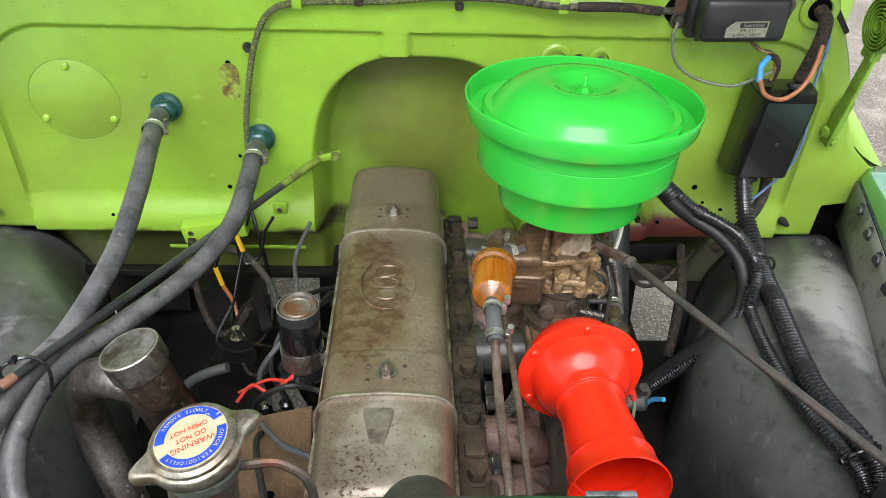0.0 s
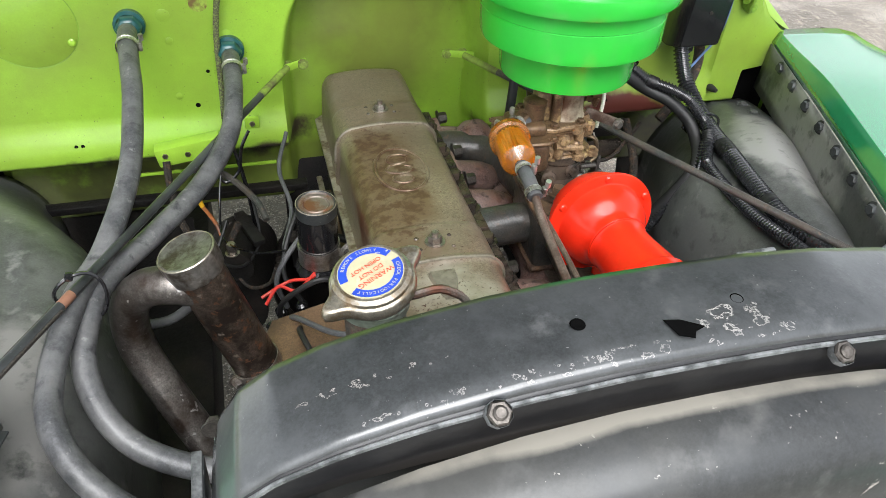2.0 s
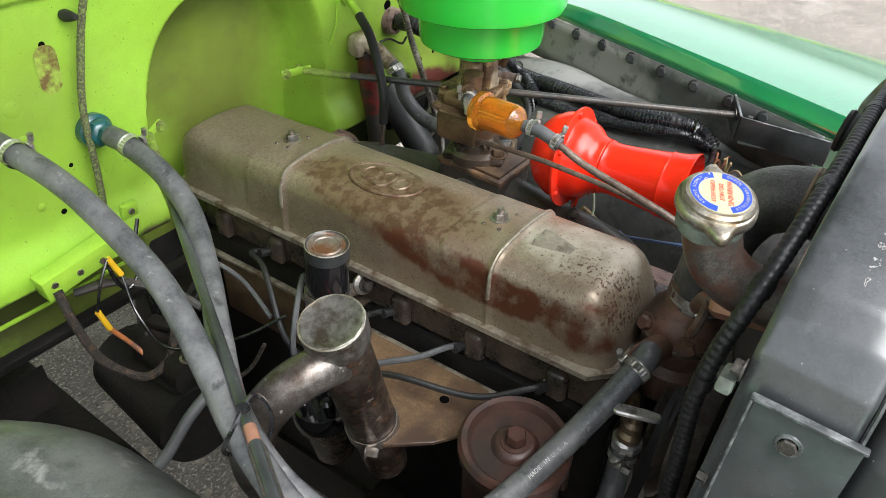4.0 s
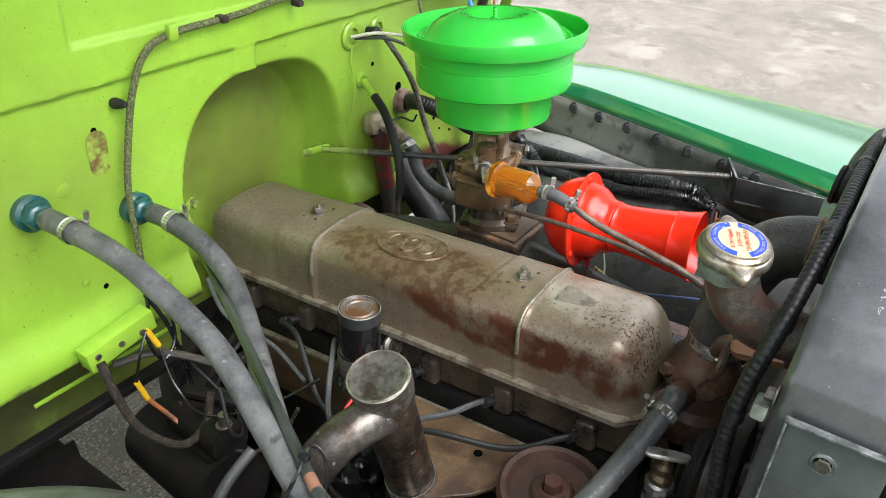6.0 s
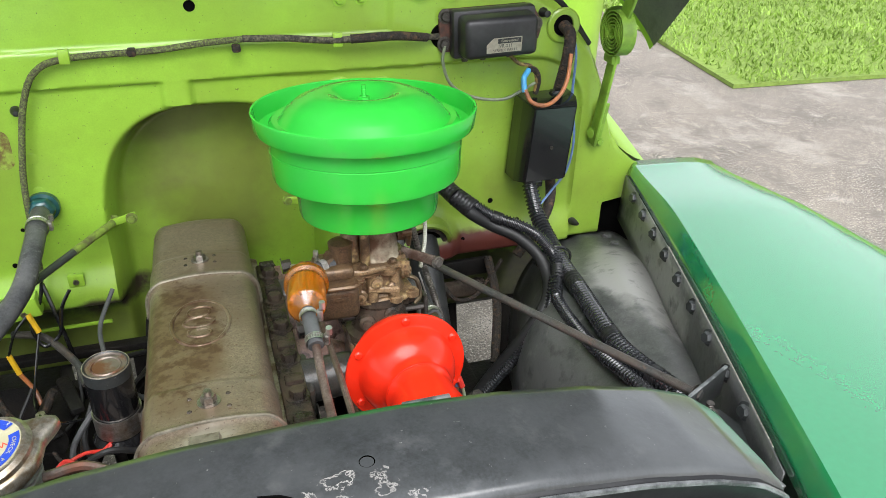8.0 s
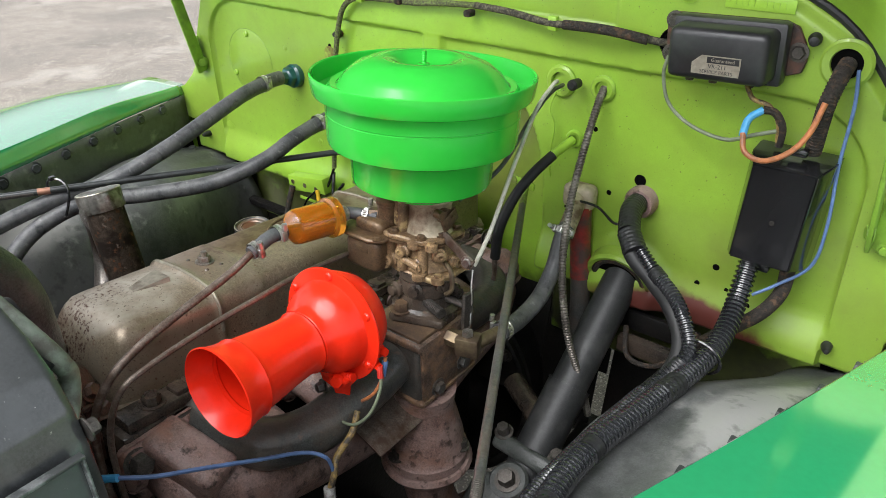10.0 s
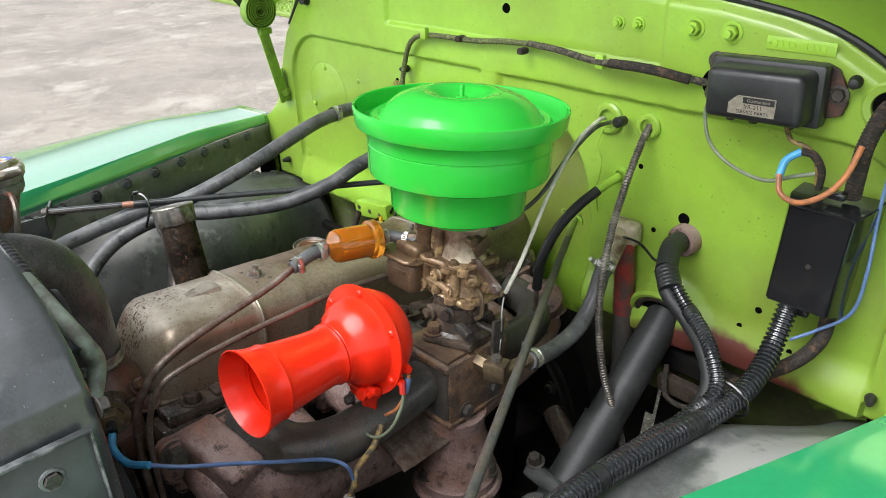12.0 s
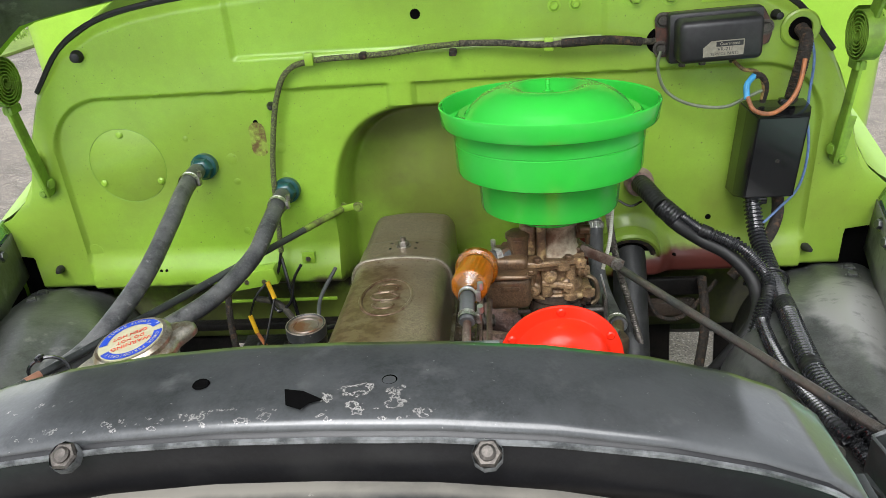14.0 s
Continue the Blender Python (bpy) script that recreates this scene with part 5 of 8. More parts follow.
part("clamp_ear", lathe([(0.0, -0.002), (0.016, -0.002), (0.016, 0.002), (0.010, 0.005), (0, 0.005)], axis(CO + Vector((0.043, -0.024, 0.036)), CO + Vector((0.02, -0.10, 0.06))), 18), STEEL, coil)
part("clamp_strap", block((0.034, 0.004, 0.022), Matrix.Translation(CO + Vector((0.034, -0.017, 0.028))) @ Matrix.Rotation(radians(-20), 4, "Z"), 0.0015), STEEL, coil)
part("clamp_bolt", hexbolt(CO + Vector((0.0415, -0.029, 0.0375)), (-0.28, -0.95, 0.3), 0.0075, 0.009), STEELDARK, coil)
part("base_ring", lathe([(0.034, -0.006), (0.036, 0.0), (0.030, 0.010), (0.02, 0.010), (0.02, -0.006)], M, 30), PLASTIC, coil)
part("bracket", block((0.05, 0.05, 0.006), Matrix.Translation(CO + Vector((0.035, 0, -0.004))), 0.002), CAST, coil)

# distributor under the coil
DI = Vector((-0.160, 0.495, 0.812))
dist = thing("distributor", "black distributor cap with a ring of towers", "distributor", at=DI)
M = Matrix.Translation(DI) @ Matrix.Rotation(radians(-10), 4, "Y")
part("body", lathe([(0, -0.10), (0.03, -0.10), (0.036, -0.02), (0.045, -0.01), (0.046, 0.0), (0, 0.0)], M, 28), CAST, dist)
part("cap", lathe([(0.046, 0.0), (0.046, 0.018), (0.042, 0.030), (0, 0.032)], M, 28), PLASTIC, dist)
for k in range(7):
    a = 2 * math.pi * k / 6
    r = 0.031 if k < 6 else 0
    part("tower", lathe([(0.0095, 0.026), (0.0085, 0.05), (0.0095, 0.051), (0.0095, 0.060), (0.005, 0.064), (0, 0.064)], M @ Matrix.Translation((r * math.cos(a), r * math.sin(a), 0)), 12), PLASTIC, dist)
for k, (a, b, c) in enumerate([((-0.16, 0.47, 0.955), (-0.185, 0.475, 0.962), (-0.205, 0.46, 0.945)), ((-0.14, 0.49, 0.955), (-0.17, 0.50, 0.945), (-0.21, 0.49, 0.93))]):
    solo("coil_wire", tube([(-0.125, 0.505, 0.96), a, b, c], 0.0025, 8, 6), REDWIRE, "short red wire below the coil", "wire", "coil wires")

# brown bracket plate and oil filter canister
gus = thing("mounting_plate", "brown oily steel mounting plate with holes", "bracket")
part("plate", prism([(-0.085, 0.22), (-0.105, 0.46), (-0.20, 0.43), (-0.24, 0.33), (-0.20, 0.29)], 0.006, Matrix.Translation((0, 0, 0.928)) @ Matrix.Rotation(radians(3), 4, "Y"), 0.001), BROWN, gus)
part("hole", lathe([(0, 0.0005), (0.006, 0.0005)], Matrix.Translation((-0.14, 0.318, 0.9425)), 14), HOLE, gus)
OF = Vector((-0.172, 0.205, 0.99))
of = thing("oil_filter_canister", "dark maroon oil filter canister with a bolted lid", "oil filter", at=OF)
M = Matrix.Translation(OF) @ Matrix.Rotation(radians(-6), 4, "Y")
part("can", lathe([(0, -0.20), (0.050, -0.20), (0.054, -0.19), (0.056, -0.02), (0, -0.02)], M, 40), FILTERBODY, of)
part("lid", lathe([(0.056, -0.022), (0.062, -0.018), (0.062, -0.006), (0.058, -0.001), (0.052, -0.002), (0.047, -0.010), (0.026, -0.010), (0.022, -0.004), (0.018, -0.002), (0, -0.002)], M, 48), FILTERBODY, of)
part("lid_bolt", hexbolt(M @ Vector((0, 0, -0.002)), M.to_3x3() @ Vector((0, 0, 1)), 0.0115, 0.014), FILTERBODY, of)

# oil filler tube with breather elbow
FT, FB = Vector((-0.279, 0.368, 1.138)), Vector((-0.212, 0.358, 0.905))
ft = thing("oil_filler_tube", "rusty steel oil filler tube with a crimped cap and side pipe", "oil filler")
M = axis(FB, FT)
L = (FT - FB).length
part("tube", lathe([(0.026, -0.05), (0.027, 0.02), (0.029, 0.03), (0.029, L - 0.03), (0.030, L - 0.028)], M, 36), FILLER, ft)
outline = []
for i in range(96):
    a = 2 * math.pi * i / 96
    outline.append((0.0325 + 0.0006 * math.cos(5 * a + 1) + 0.0005 * math.cos(11 * a) + 0.0016 * max(math.cos(a - 0.4), 0) ** 30,))
bm = bmesh.new()
rings = []
for z, k in ((L - 0.030, 0.98), (L - 0.028, 1.0), (L - 0.006, 1.02), (L - 0.001, 1.0), (L, 0.93)):
    rings.append([bm.verts.new(M @ Vector((outline[i][0] * k * math.cos(2 * math.pi * i / 96), outline[i][0] * k * math.sin(2 * math.pi * i / 96), z))) for i in range(96)])
rings.append([bm.verts.new(M @ Vector((0.024 * math.cos(2 * math.pi * i / 96), 0.024 * math.sin(2 * math.pi * i / 96), L - 0.002))) for i in range(96)])
for a, b in zip(rings, rings[1:]):
    for j in range(96):
        bm.faces.new((a[j], a[(j + 1) % 96], b[(j + 1) % 96], b[j]))
bm.faces.new(rings[-1])
part("cap", bm, TINDULL, ft, "dull crimped steel cap")
part("cap_rim", tube([M @ Vector((0.0322 * math.cos(a), 0.0322 * math.sin(a), L - 0.0012)) for a in lin(0, 2 * math.pi, 48)], 0.0012, 6, 1), TIN, ft, "bright worn rim")
part("side_pipe", tube([(-0.262, 0.362, 1.082), (-0.30, 0.366, 1.092), (-0.335, 0.381, 1.077), (-0.360, 0.395, 1.035), (-0.363, 0.393, 0.975), (-0.340, 0.365, 0.92), (-0.29, 0.31, 0.83), (-0.25, 0.27, 0.76), (-0.215, 0.235, 0.68), (-0.17, 0.20, 0.585)], 0.0225, 20, 6), PIPEWORN, ft)
part("clamp", lathe([(0.0295, 0.035), (0.031, 0.035), (0.031, 0.05), (0.0295, 0.05)], M, 30), STEEL, ft)
part("clamp_screw", hexbolt(M @ Vector((0.02, -0.028, 0.042)), (0.5, -1, 0), 0.006, 0.014), STEEL, ft)

# generator and lower clutter on the distributor side
sg = thing("starter_motor", "greasy starter motor beside the bell housing, darkened for shade", "starter motor")
part("body", tube([(-0.265, 0.635, 0.77), (-0.235, 0.84, 0.74)], 0.060, 28, 3), GREASESHADE, sg)
part("solenoid", tube([(-0.25, 0.65, 0.845), (-0.24, 0.76, 0.83)], 0.030, 24, 3), GREASESHADE, sg)
part("label_patch", block((0.03, 0.05, 0.001), Matrix.Translation((-0.268, 0.68, 0.828)), 0), GREASESHADE, sg)
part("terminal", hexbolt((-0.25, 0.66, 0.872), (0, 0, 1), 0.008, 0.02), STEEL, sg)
part("lever", block((0.02, 0.09, 0.012), Matrix.Translation((-0.22, 0.72, 0.87)) @ Matrix.Rotation(radians(20), 4, "Z"), 0.003), GREASESHADE, sg)
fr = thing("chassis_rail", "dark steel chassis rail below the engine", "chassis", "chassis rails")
# left rail widened inwards to cover bright ground
part("rail", block((0.14, 1.3, 0.14), Matrix.Translation((-0.38, 0.5, 0.60)), 0.006), GREASESHADE, fr)
fr2 = thing("chassis_rail", "dark steel chassis rail below the engine", "chassis", "chassis rails")
part("rail", block((0.06, 1.3, 0.14), Matrix.Translation((0.46, 0.5, 0.60)), 0.006), GREASESHADE, fr2)
# made-up dark sheets that hide the ground on both sides of the engine
pan = thing("ground_blocker", "dark sheet added to hide the ground beside the engine", "pan", "splash pans")
part("sheet", block((0.36, 0.44, 0.012), Matrix.Translation((-0.235, 0.24, 0.575)) @ Matrix.Rotation(radians(3), 4, "X"), 0.004), GREASESHADE, pan)
pan = thing("ground_blocker", "dark sheet added to hide the ground beside the engine", "pan", "splash pans")
part("sheet", block((0.32, 0.82, 0.012), Matrix.Translation((0.46, 0.50, 0.60)) @ Matrix.Rotation(radians(3), 4, "X"), 0.004), GREASESHADE, pan)
part("front_sheet", block((0.24, 0.44, 0.012), Matrix.Translation((0.19, 0.32, 0.585)), 0.004), GREASESHADE, pan)
cm = thing("cross_member", "dark chassis cross member under the radiator", "chassis")
part("beam", block((0.9, 0.10, 0.10), Matrix.Translation((0.02, 0.10, 0.58)), 0.01), GREASESHADE, cm)
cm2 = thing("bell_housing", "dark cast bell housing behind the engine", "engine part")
part("casting", lathe([(0.20, 0), (0.21, 0.02), (0.17, 0.16), (0.12, 0.24), (0, 0.24)], axis((0.02, 0.80, 0.66), (0.02, 1.2, 0.63)), 36), GREASESHADE, cm2)
part("flange", lathe([(0.215, -0.012), (0.218, -0.008), (0.218, 0.002), (0.20, 0.004)], axis((0.02, 0.80, 0.66), (0.02, 1.2, 0.63)), 40), GREASESHADE, cm2)
for k in range(9):
    a = math.pi * (0.1 + 0.8 * k / 8)
    part("flange_bolt", hexbolt((0.02 + 0.208 * math.cos(a), 0.79, 0.66 + 0.208 * math.sin(a)), (0, -1, 0), 0.009, 0.010), STEELDARK, cm2)
# toe board, with extra dark sheets added where the ground showed through
tb2 = thing("toe_board", "dark toe board with added filler sheets below the firewall", "panel")
for x0, x1, z0, z1 in ((-0.65, -0.40, 0.72, 0.88), (-0.56, -0.33, 0.52, 0.745), (-0.15, 0.20, 0.62, 0.88), (0.20, 0.315, 0.60, 0.88), (0.315, 0.337, 0.745, 0.88), (0.337, 0.475, 0.60, 0.88), (0.56, 0.71, 0.60, 0.88)):
    part("sheet", block((x1 - x0, 0.004, z1 - z0), Matrix.Translation(((x0 + x1) / 2, 0.905, (z0 + z1) / 2)) @ Matrix.Rotation(radians(-12), 4, "X"), 0.001), GREASESHADE, tb2)
bar = thing("cross_bar", "steel bar along the firewall foot, darkened for shade", "bracket")
part("bar", block((0.50, 0.02, 0.014), Matrix.Translation((-0.36, 0.835, 0.865)), 0.002), GREASESHADE, bar)
part("strip", block((0.24, 0.004, 0.006), Matrix.Translation((-0.28, 0.856, 0.905)), 0.001), LIME, bar, "lime painted edge")
# ---- carburettor, manifolds and horn ----
def tilt(ob, pivot, degrees):
    """Leans a thing backwards about a point, as the engine does."""
    p = Vector(pivot)
    ob.matrix_basis = Matrix.Translation(p) @ Matrix.Rotation(radians(-degrees), 4, "X") @ Matrix.Translation(-p) @ Matrix.Translation(ob.location)


CBX, CBY = 0.214, 0.535
cb = thing("carburetor", "brown-stained zinc carburetor below the air cleaner", "carburetor")
T = Matrix.Translation
HX, HY = CBX + 0.012, CBY + 0.003
part("air_horn", lathe([(0.034, 1.154), (0.031, 1.160), (0.0285, 1.166), (0.0280, 1.192), (0.0300, 1.198), (0.0330, 1.202), (0.0330, 1.215), (0, 1.215)], T((HX, HY, 0)), 36), CARBPALE, cb, "paler zinc air horn")
part("horn_web", block((0.022, 0.030, 0.046), T((HX - 0.036, HY - 0.012, 1.180)), 0.008, segs=3), CARB, cb)
part("horn_web", block((0.012, 0.016, 0.052), T((HX - 0.020, HY - 0.026, 1.180)), 0.005, segs=3), CARB, cb)
part("horn_flange", prism([(-0.052, -0.040), (-0.020, -0.048), (0.028, -0.040), (0.044, -0.018), (0.046, 0.022), (0.030, 0.038), (-0.030, 0.040), (-0.056, 0.026)], 0.0075, T((HX - 0.008, HY, 1.1505)), 0.002), CARB, cb)
part("main_casting", lathe([(0.034, 1.106), (0.036, 1.110), (0.033, 1.116), (0.034, 1.146), (0, 1.146)], T((HX, HY, 0)), 30), CARB, cb)
part("main_web", block((0.050, 0.040, 0.040), T((HX - 0.024, HY - 0.014, 1.129)), 0.009, segs=3), CARB, cb)
part("gasket", prism([(-0.053, -0.041), (-0.020, -0.049), (0.029, -0.041), (0.045, -0.018), (0.047, 0.022), (0.030, 0.039), (-0.030, 0.041), (-0.057, 0.026)], 0.0022, T((HX - 0.008, HY, 1.1480)), 0), CARBDARK, cb, "dark gasket line")
part("float_bowl", block((0.058, 0.074, 0.046), T((CBX - 0.052, CBY - 0.022, 1.122)), 0.010, segs=3), CARBDARK, cb, "dark fuel-stained float bowl")
part("bowl_lid", prism([(-0.036, -0.044), (0.020, -0.046), (0.036, -0.034), (0.036, 0.034), (0.016, 0.046), (-0.030, 0.042), (-0.041, 0.020), (-0.041, -0.026)], 0.006, T((CBX - 0.051, CBY - 0.022, 1.1455)), 0.002), CARBDARK, cb, "dark float bowl lid")
part("bowl_dome", block((0.048, 0.056, 0.020), T((CBX - 0.050, CBY - 0.020, 1.157)), 0.008, segs=3), CARBDARK, cb)
part("fuel_bowl_letters", block((0.024, 0.0012, 0.006), T((CBX - 0.050, CBY - 0.0595, 1.130)), 0.0004), CARBDARK, cb)
for dx, dy in ((-0.046, -0.030), (-0.018, -0.040), (0.022, -0.034), (0.036, -0.010), (0.034, 0.024), (-0.044, 0.024)):
    part("screw", hexbolt((HX - 0.008 + dx, HY + dy, 1.158), (0, 0, 1), 0.0052, 0.005), CARBDARK, cb)
for dx, dy in ((-0.032, -0.036), (0.028, -0.036), (-0.034, 0.030)):
    part("lid_screw", hexbolt((CBX - 0.051 + dx, CBY - 0.022 + dy, 1.1515), (0, 0, 1), 0.0046, 0.004), CARBDARK, cb)
for dx, dy, z, d in ((-0.010, -0.036, 1.136, (0, -1, 0)), (0.012, -0.034, 1.121, (0.2, -1, 0)), (0.030, -0.018, 1.136, (0.8, -0.6, 0)), (-0.030, -0.034, 1.117, (-0.2, -1, 0)), (0.034, 0.006, 1.120, (1, 0, 0))):
    part("jet_plug", lathe([(0.0095, -0.006), (0.0095, 0.004), (0.0070, 0.006), (0.0070, 0.011), (0.0030, 0.012), (0.0025, 0.009), (0, 0.009)], axis((HX + dx, HY + dy, z), Vector((HX + dx, HY + dy, z)) + Vector(d)), 14), CARB, cb)
for dx, dy, r in ((-0.014, -0.036, 0.0075), (0.016, -0.032, 0.0070), (-0.036, -0.034, 0.0085)):
    part("column", tube([(HX + dx, HY + dy, 1.108), (HX + dx, HY + dy, 1.149)], r, 12, 2), CARB, cb)
part("cross_drilling", tube([(HX - 0.020, HY - 0.040, 1.127), (HX + 0.018, HY - 0.042, 1.122)], 0.0050, 10, 3), CARB, cb)
part("throttle_flange", prism([(-0.046, -0.030), (-0.010, -0.040), (0.032, -0.036), (0.046, -0.010), (0.044, 0.026), (0.012, 0.036), (-0.040, 0.030)], 0.008, T((HX, HY, 1.100)), 0.002), CARB, cb)
part("choke_shaft", tube([(HX - 0.03, HY - 0.008, 1.186), (HX + 0.044, HY - 0.008, 1.186)], 0.004, 8, 2), CARBDARK, cb)
part("choke_lever", block((0.006, 0.030, 0.020), T((HX + 0.040, HY - 0.010, 1.184)) @ Matrix.Rotation(radians(25), 4, "X"), 0.003), CARBDARK, cb)
part("choke_boss", lathe([(0.010, 0), (0.010, 0.010), (0.007, 0.013), (0, 0.013)], axis((HX + 0.026, HY - 0.008, 1.186), (1, HY - 0.008, 1.186)), 14), CARBDARK, cb)
part("choke_boss", lathe([(0.006, 0), (0.006, 0.012), (0, 0.013)], axis((HX + 0.030, HY - 0.024, 1.194), (1, HY - 0.15, 1.194)), 12), CARBDARK, cb)
part("inlet_nut", hexbolt((0.163, 0.512, 1.166), (-0.5, -0.35, 0.0), 0.010, 0.014), CARBDARK, cb)
part("inlet_boss", lathe([(0.014, -0.010), (0.014, 0.030), (0.016, 0.031), (0.016, 0.036), (0.010, 0.040), (0, 0.041)], T((0.176, 0.515, 1.155)), 18), CARBDARK, cb)
part("throttle_body", lathe([(0.046, 1.036), (0.046, 1.050), (0.038, 1.056), (0.035, 1.070), (0.038, 1.076), (0.036, 1.092), (0.039, 1.096), (0.039, 1.106), (0, 1.106)], T((CBX + 0.012, CBY, 0)), 28), CAST, cb, "oily black throttle body")
for dx, dy, z, d in ((0.02, -0.03, 1.085, (0.3, -1, 0)), (-0.01, -0.03, 1.075, (-0.2, -1, 0)), (0.045, -0.01, 1.092, (1, -0.3, 0)), (0.046, 0.012, 1.074, (1, 0, 0))):
    part("boss", lathe([(0.011, -0.01), (0.011, 0.006), (0.007, 0.008), (0.007, 0.014), (0, 0.015)], axis((CBX + dx, CBY + dy, z), Vector((CBX + dx, CBY + dy, z)) + Vector(d)), 14), CAST, cb)
for dx, dy in ((0.052, -0.028), (0.052, 0.028), (-0.03, -0.036), (0.028, -0.036)):
    part("flange_ear", lathe([(0.009, 0), (0.009, 0.007), (0.005, 0.008), (0.005, 0.011), (0, 0.011)], T((CBX + dx, CBY + dy, 1.104)), 12), CARB, cb)
    part("flange_ear", lathe([(0.0085, 0), (0.0085, 0.008), (0.0048, 0.009), (0.0048, 0.012), (0, 0.012)], T((CBX + dx * 0.9 - 0.006, CBY + dy, 1.146)), 12), CARB, cb)
part("drip_tube", tube([(CBX + 0.048, CBY - 0.01, 1.125), (CBX + 0.062, CBY - 0.014, 1.118), (CBX + 0.066, CBY - 0.016, 1.095), (CBX + 0.058, CBY - 0.018, 1.085)], 0.0032, 8, 6), BRASS, cb)
part("side_lever", block((0.060, 0.004, 0.014), T((CBX + 0.070, CBY - 0.012, 1.150)) @ Matrix.Rotation(radians(22), 4, "Y") @ Matrix.Rotation(radians(-10), 4, "Z"), 0.0015), PIPE, cb)
part("lever_pin", hexbolt((CBX + 0.090, CBY - 0.018, 1.142), (0.2, -1, 0), 0.006, 0.006), STEEL, cb)
part("base_flange", block((0.075, 0.095, 0.012), T((CBX + 0.014, CBY, 1.046)) @ Matrix.Rotation(radians(20), 4, "Z"), 0.004), CAST, cb)
for dx, dy in ((-0.008, -0.042), (0.034, 0.04)):
    part("flange_bolt", hexbolt((CBX + 0.012 + dx, CBY + dy, 1.052), (0, 0, 1), 0.010, 0.012), BROWN, cb)
part("idle_spring", tube([(CBX + 0.03, CBY - 0.024, 1.068), (CBX + 0.065, CBY - 0.034, 1.066)], 0.007, 10, 6, 0.0015, 0.003), STEELDARK, cb)
part("throttle_shaft", tube([(CBX - 0.04, CBY, 1.068), (CBX + 0.08, CBY, 1.068)], 0.005, 8, 2), STEELDARK, cb)
part("throttle_lever", block((0.006, 0.02, 0.05), T((CBX + 0.078, CBY + 0.004, 1.06)), 0.002), STEELDARK, cb)
part("return_wire", tube([(0.288, 0.552, 1.112), (0.292, 0.545, 1.095), (0.296, 0.542, 1.075), (0.293, 0.545, 1.06), (0.297, 0.54, 1.045), (0.292, 0.545, 1.03)], 0.0012, 6, 5), ZINC, cb)

tilt(cb, (CBX, CBY, 1.10), 4.6)
hr = thing("heat_riser_box", "oily rust-streaked cast heat riser box under the carburetor", "engine part")
part("box", block((0.092, 0.115, 0.100), T((0.228, 0.515, 0.990)), 0.010, segs=3), MANIFOLD, hr)
part("top_plate", block((0.085, 0.105, 0.006), T((0.228, 0.515, 1.040)), 0.002), BROWN, hr, "oil-baked brown top face")
part("side_face", block((0.005, 0.108, 0.094), T((0.2740, 0.515, 0.990)), 0.002), RISER, hr, "rusty oil-streaked side")
part("top_lip", block((0.096, 0.118, 0.012), T((0.228, 0.515, 1.032)), 0.004, segs=3), RISER, hr)
part("lower_lip", prism([(-0.05, -0.06), (0.05, -0.06), (0.05, 0.06), (-0.05, 0.06)], 0.010, T((0.228, 0.515, 0.938)), 0.003), RISER, hr)
for p, d in (((0.276, 0.545, 0.965), (1, 0, 0)), ((0.276, 0.49, 0.955), (1, 0, 0)), ((0.23, 0.456, 0.965), (0, -1, 0))):
    part("plug", hexbolt(p, d, 0.009, 0.008), MANIFOLD, hr)
mf = thing("vacuum_fitting", "brass-brown elbow fitting with a hose clamp", "pipe fitting")
part("union", tube([(0.274, 0.515, 1.024), (0.296, 0.517, 1.022)], 0.012, 6, 2), BRASS, mf)
part("body", block((0.032, 0.026, 0.028), T((0.305, 0.520, 1.020)) @ Matrix.Rotation(radians(20), 4, "Z"), 0.004), BRASS, mf)
part("top_plug", hexbolt((0.304, 0.520, 1.033), (0, 0, 1), 0.008, 0.008, False), STEEL, mf)
part("nipple", tube([(0.31, 0.53, 1.018), (0.318, 0.577, 1.014)], 0.009, 12, 2), BRASS, mf)

im = thing("intake_manifold", "grey-black painted cast intake manifold", "intake manifold")
part("front_runner", tube([(0.225, 0.47, 0.995), (0.228, 0.40, 0.985), (0.226, 0.32, 0.98), (0.205, 0.265, 0.985), (0.165, 0.245, 0.995), (0.11, 0.24, 1.0)], 0.031, 22, 6), MANIFOLD, im)
part("rear_runner", tube([(0.225, 0.56, 0.99), (0.222, 0.62, 0.975), (0.215, 0.69, 0.965), (0.19, 0.735, 0.965), (0.15, 0.755, 0.968), (0.10, 0.76, 0.97)], 0.027, 22, 6), MANIFOLD, im)
part("middle_runner", tube([(0.21, 0.515, 0.99), (0.10, 0.515, 0.985)], 0.030, 20, 3), MANIFOLD, im)
for y in (0.24, 0.515, 0.76):
    part("port_flange", block((0.016, 0.085, 0.05), T((0.118, y, 1.0 - (y - 0.24) * 0.08)), 0.006), MANIFOLD, im)
    part("stud", hexbolt((0.126, y - 0.05, 0.99 - (y - 0.24) * 0.08), (1, 0, 0), 0.010, 0.014), STEELDARK, im)
em = thing("exhaust_manifold", "rusty pinkish-brown cast exhaust manifold", "exhaust manifold")
part("log", tube([(0.140, 0.195, 0.965), (0.165, 0.205, 0.955), (0.184, 0.230, 0.940), (0.188, 0.27, 0.918), (0.184, 0.35, 0.888), (0.195, 0.43, 0.885), (0.222, 0.50, 0.905), (0.215, 0.60, 0.915), (0.20, 0.70, 0.915), (0.17, 0.775, 0.925)], 0.038, 24, 6), RUST, em)
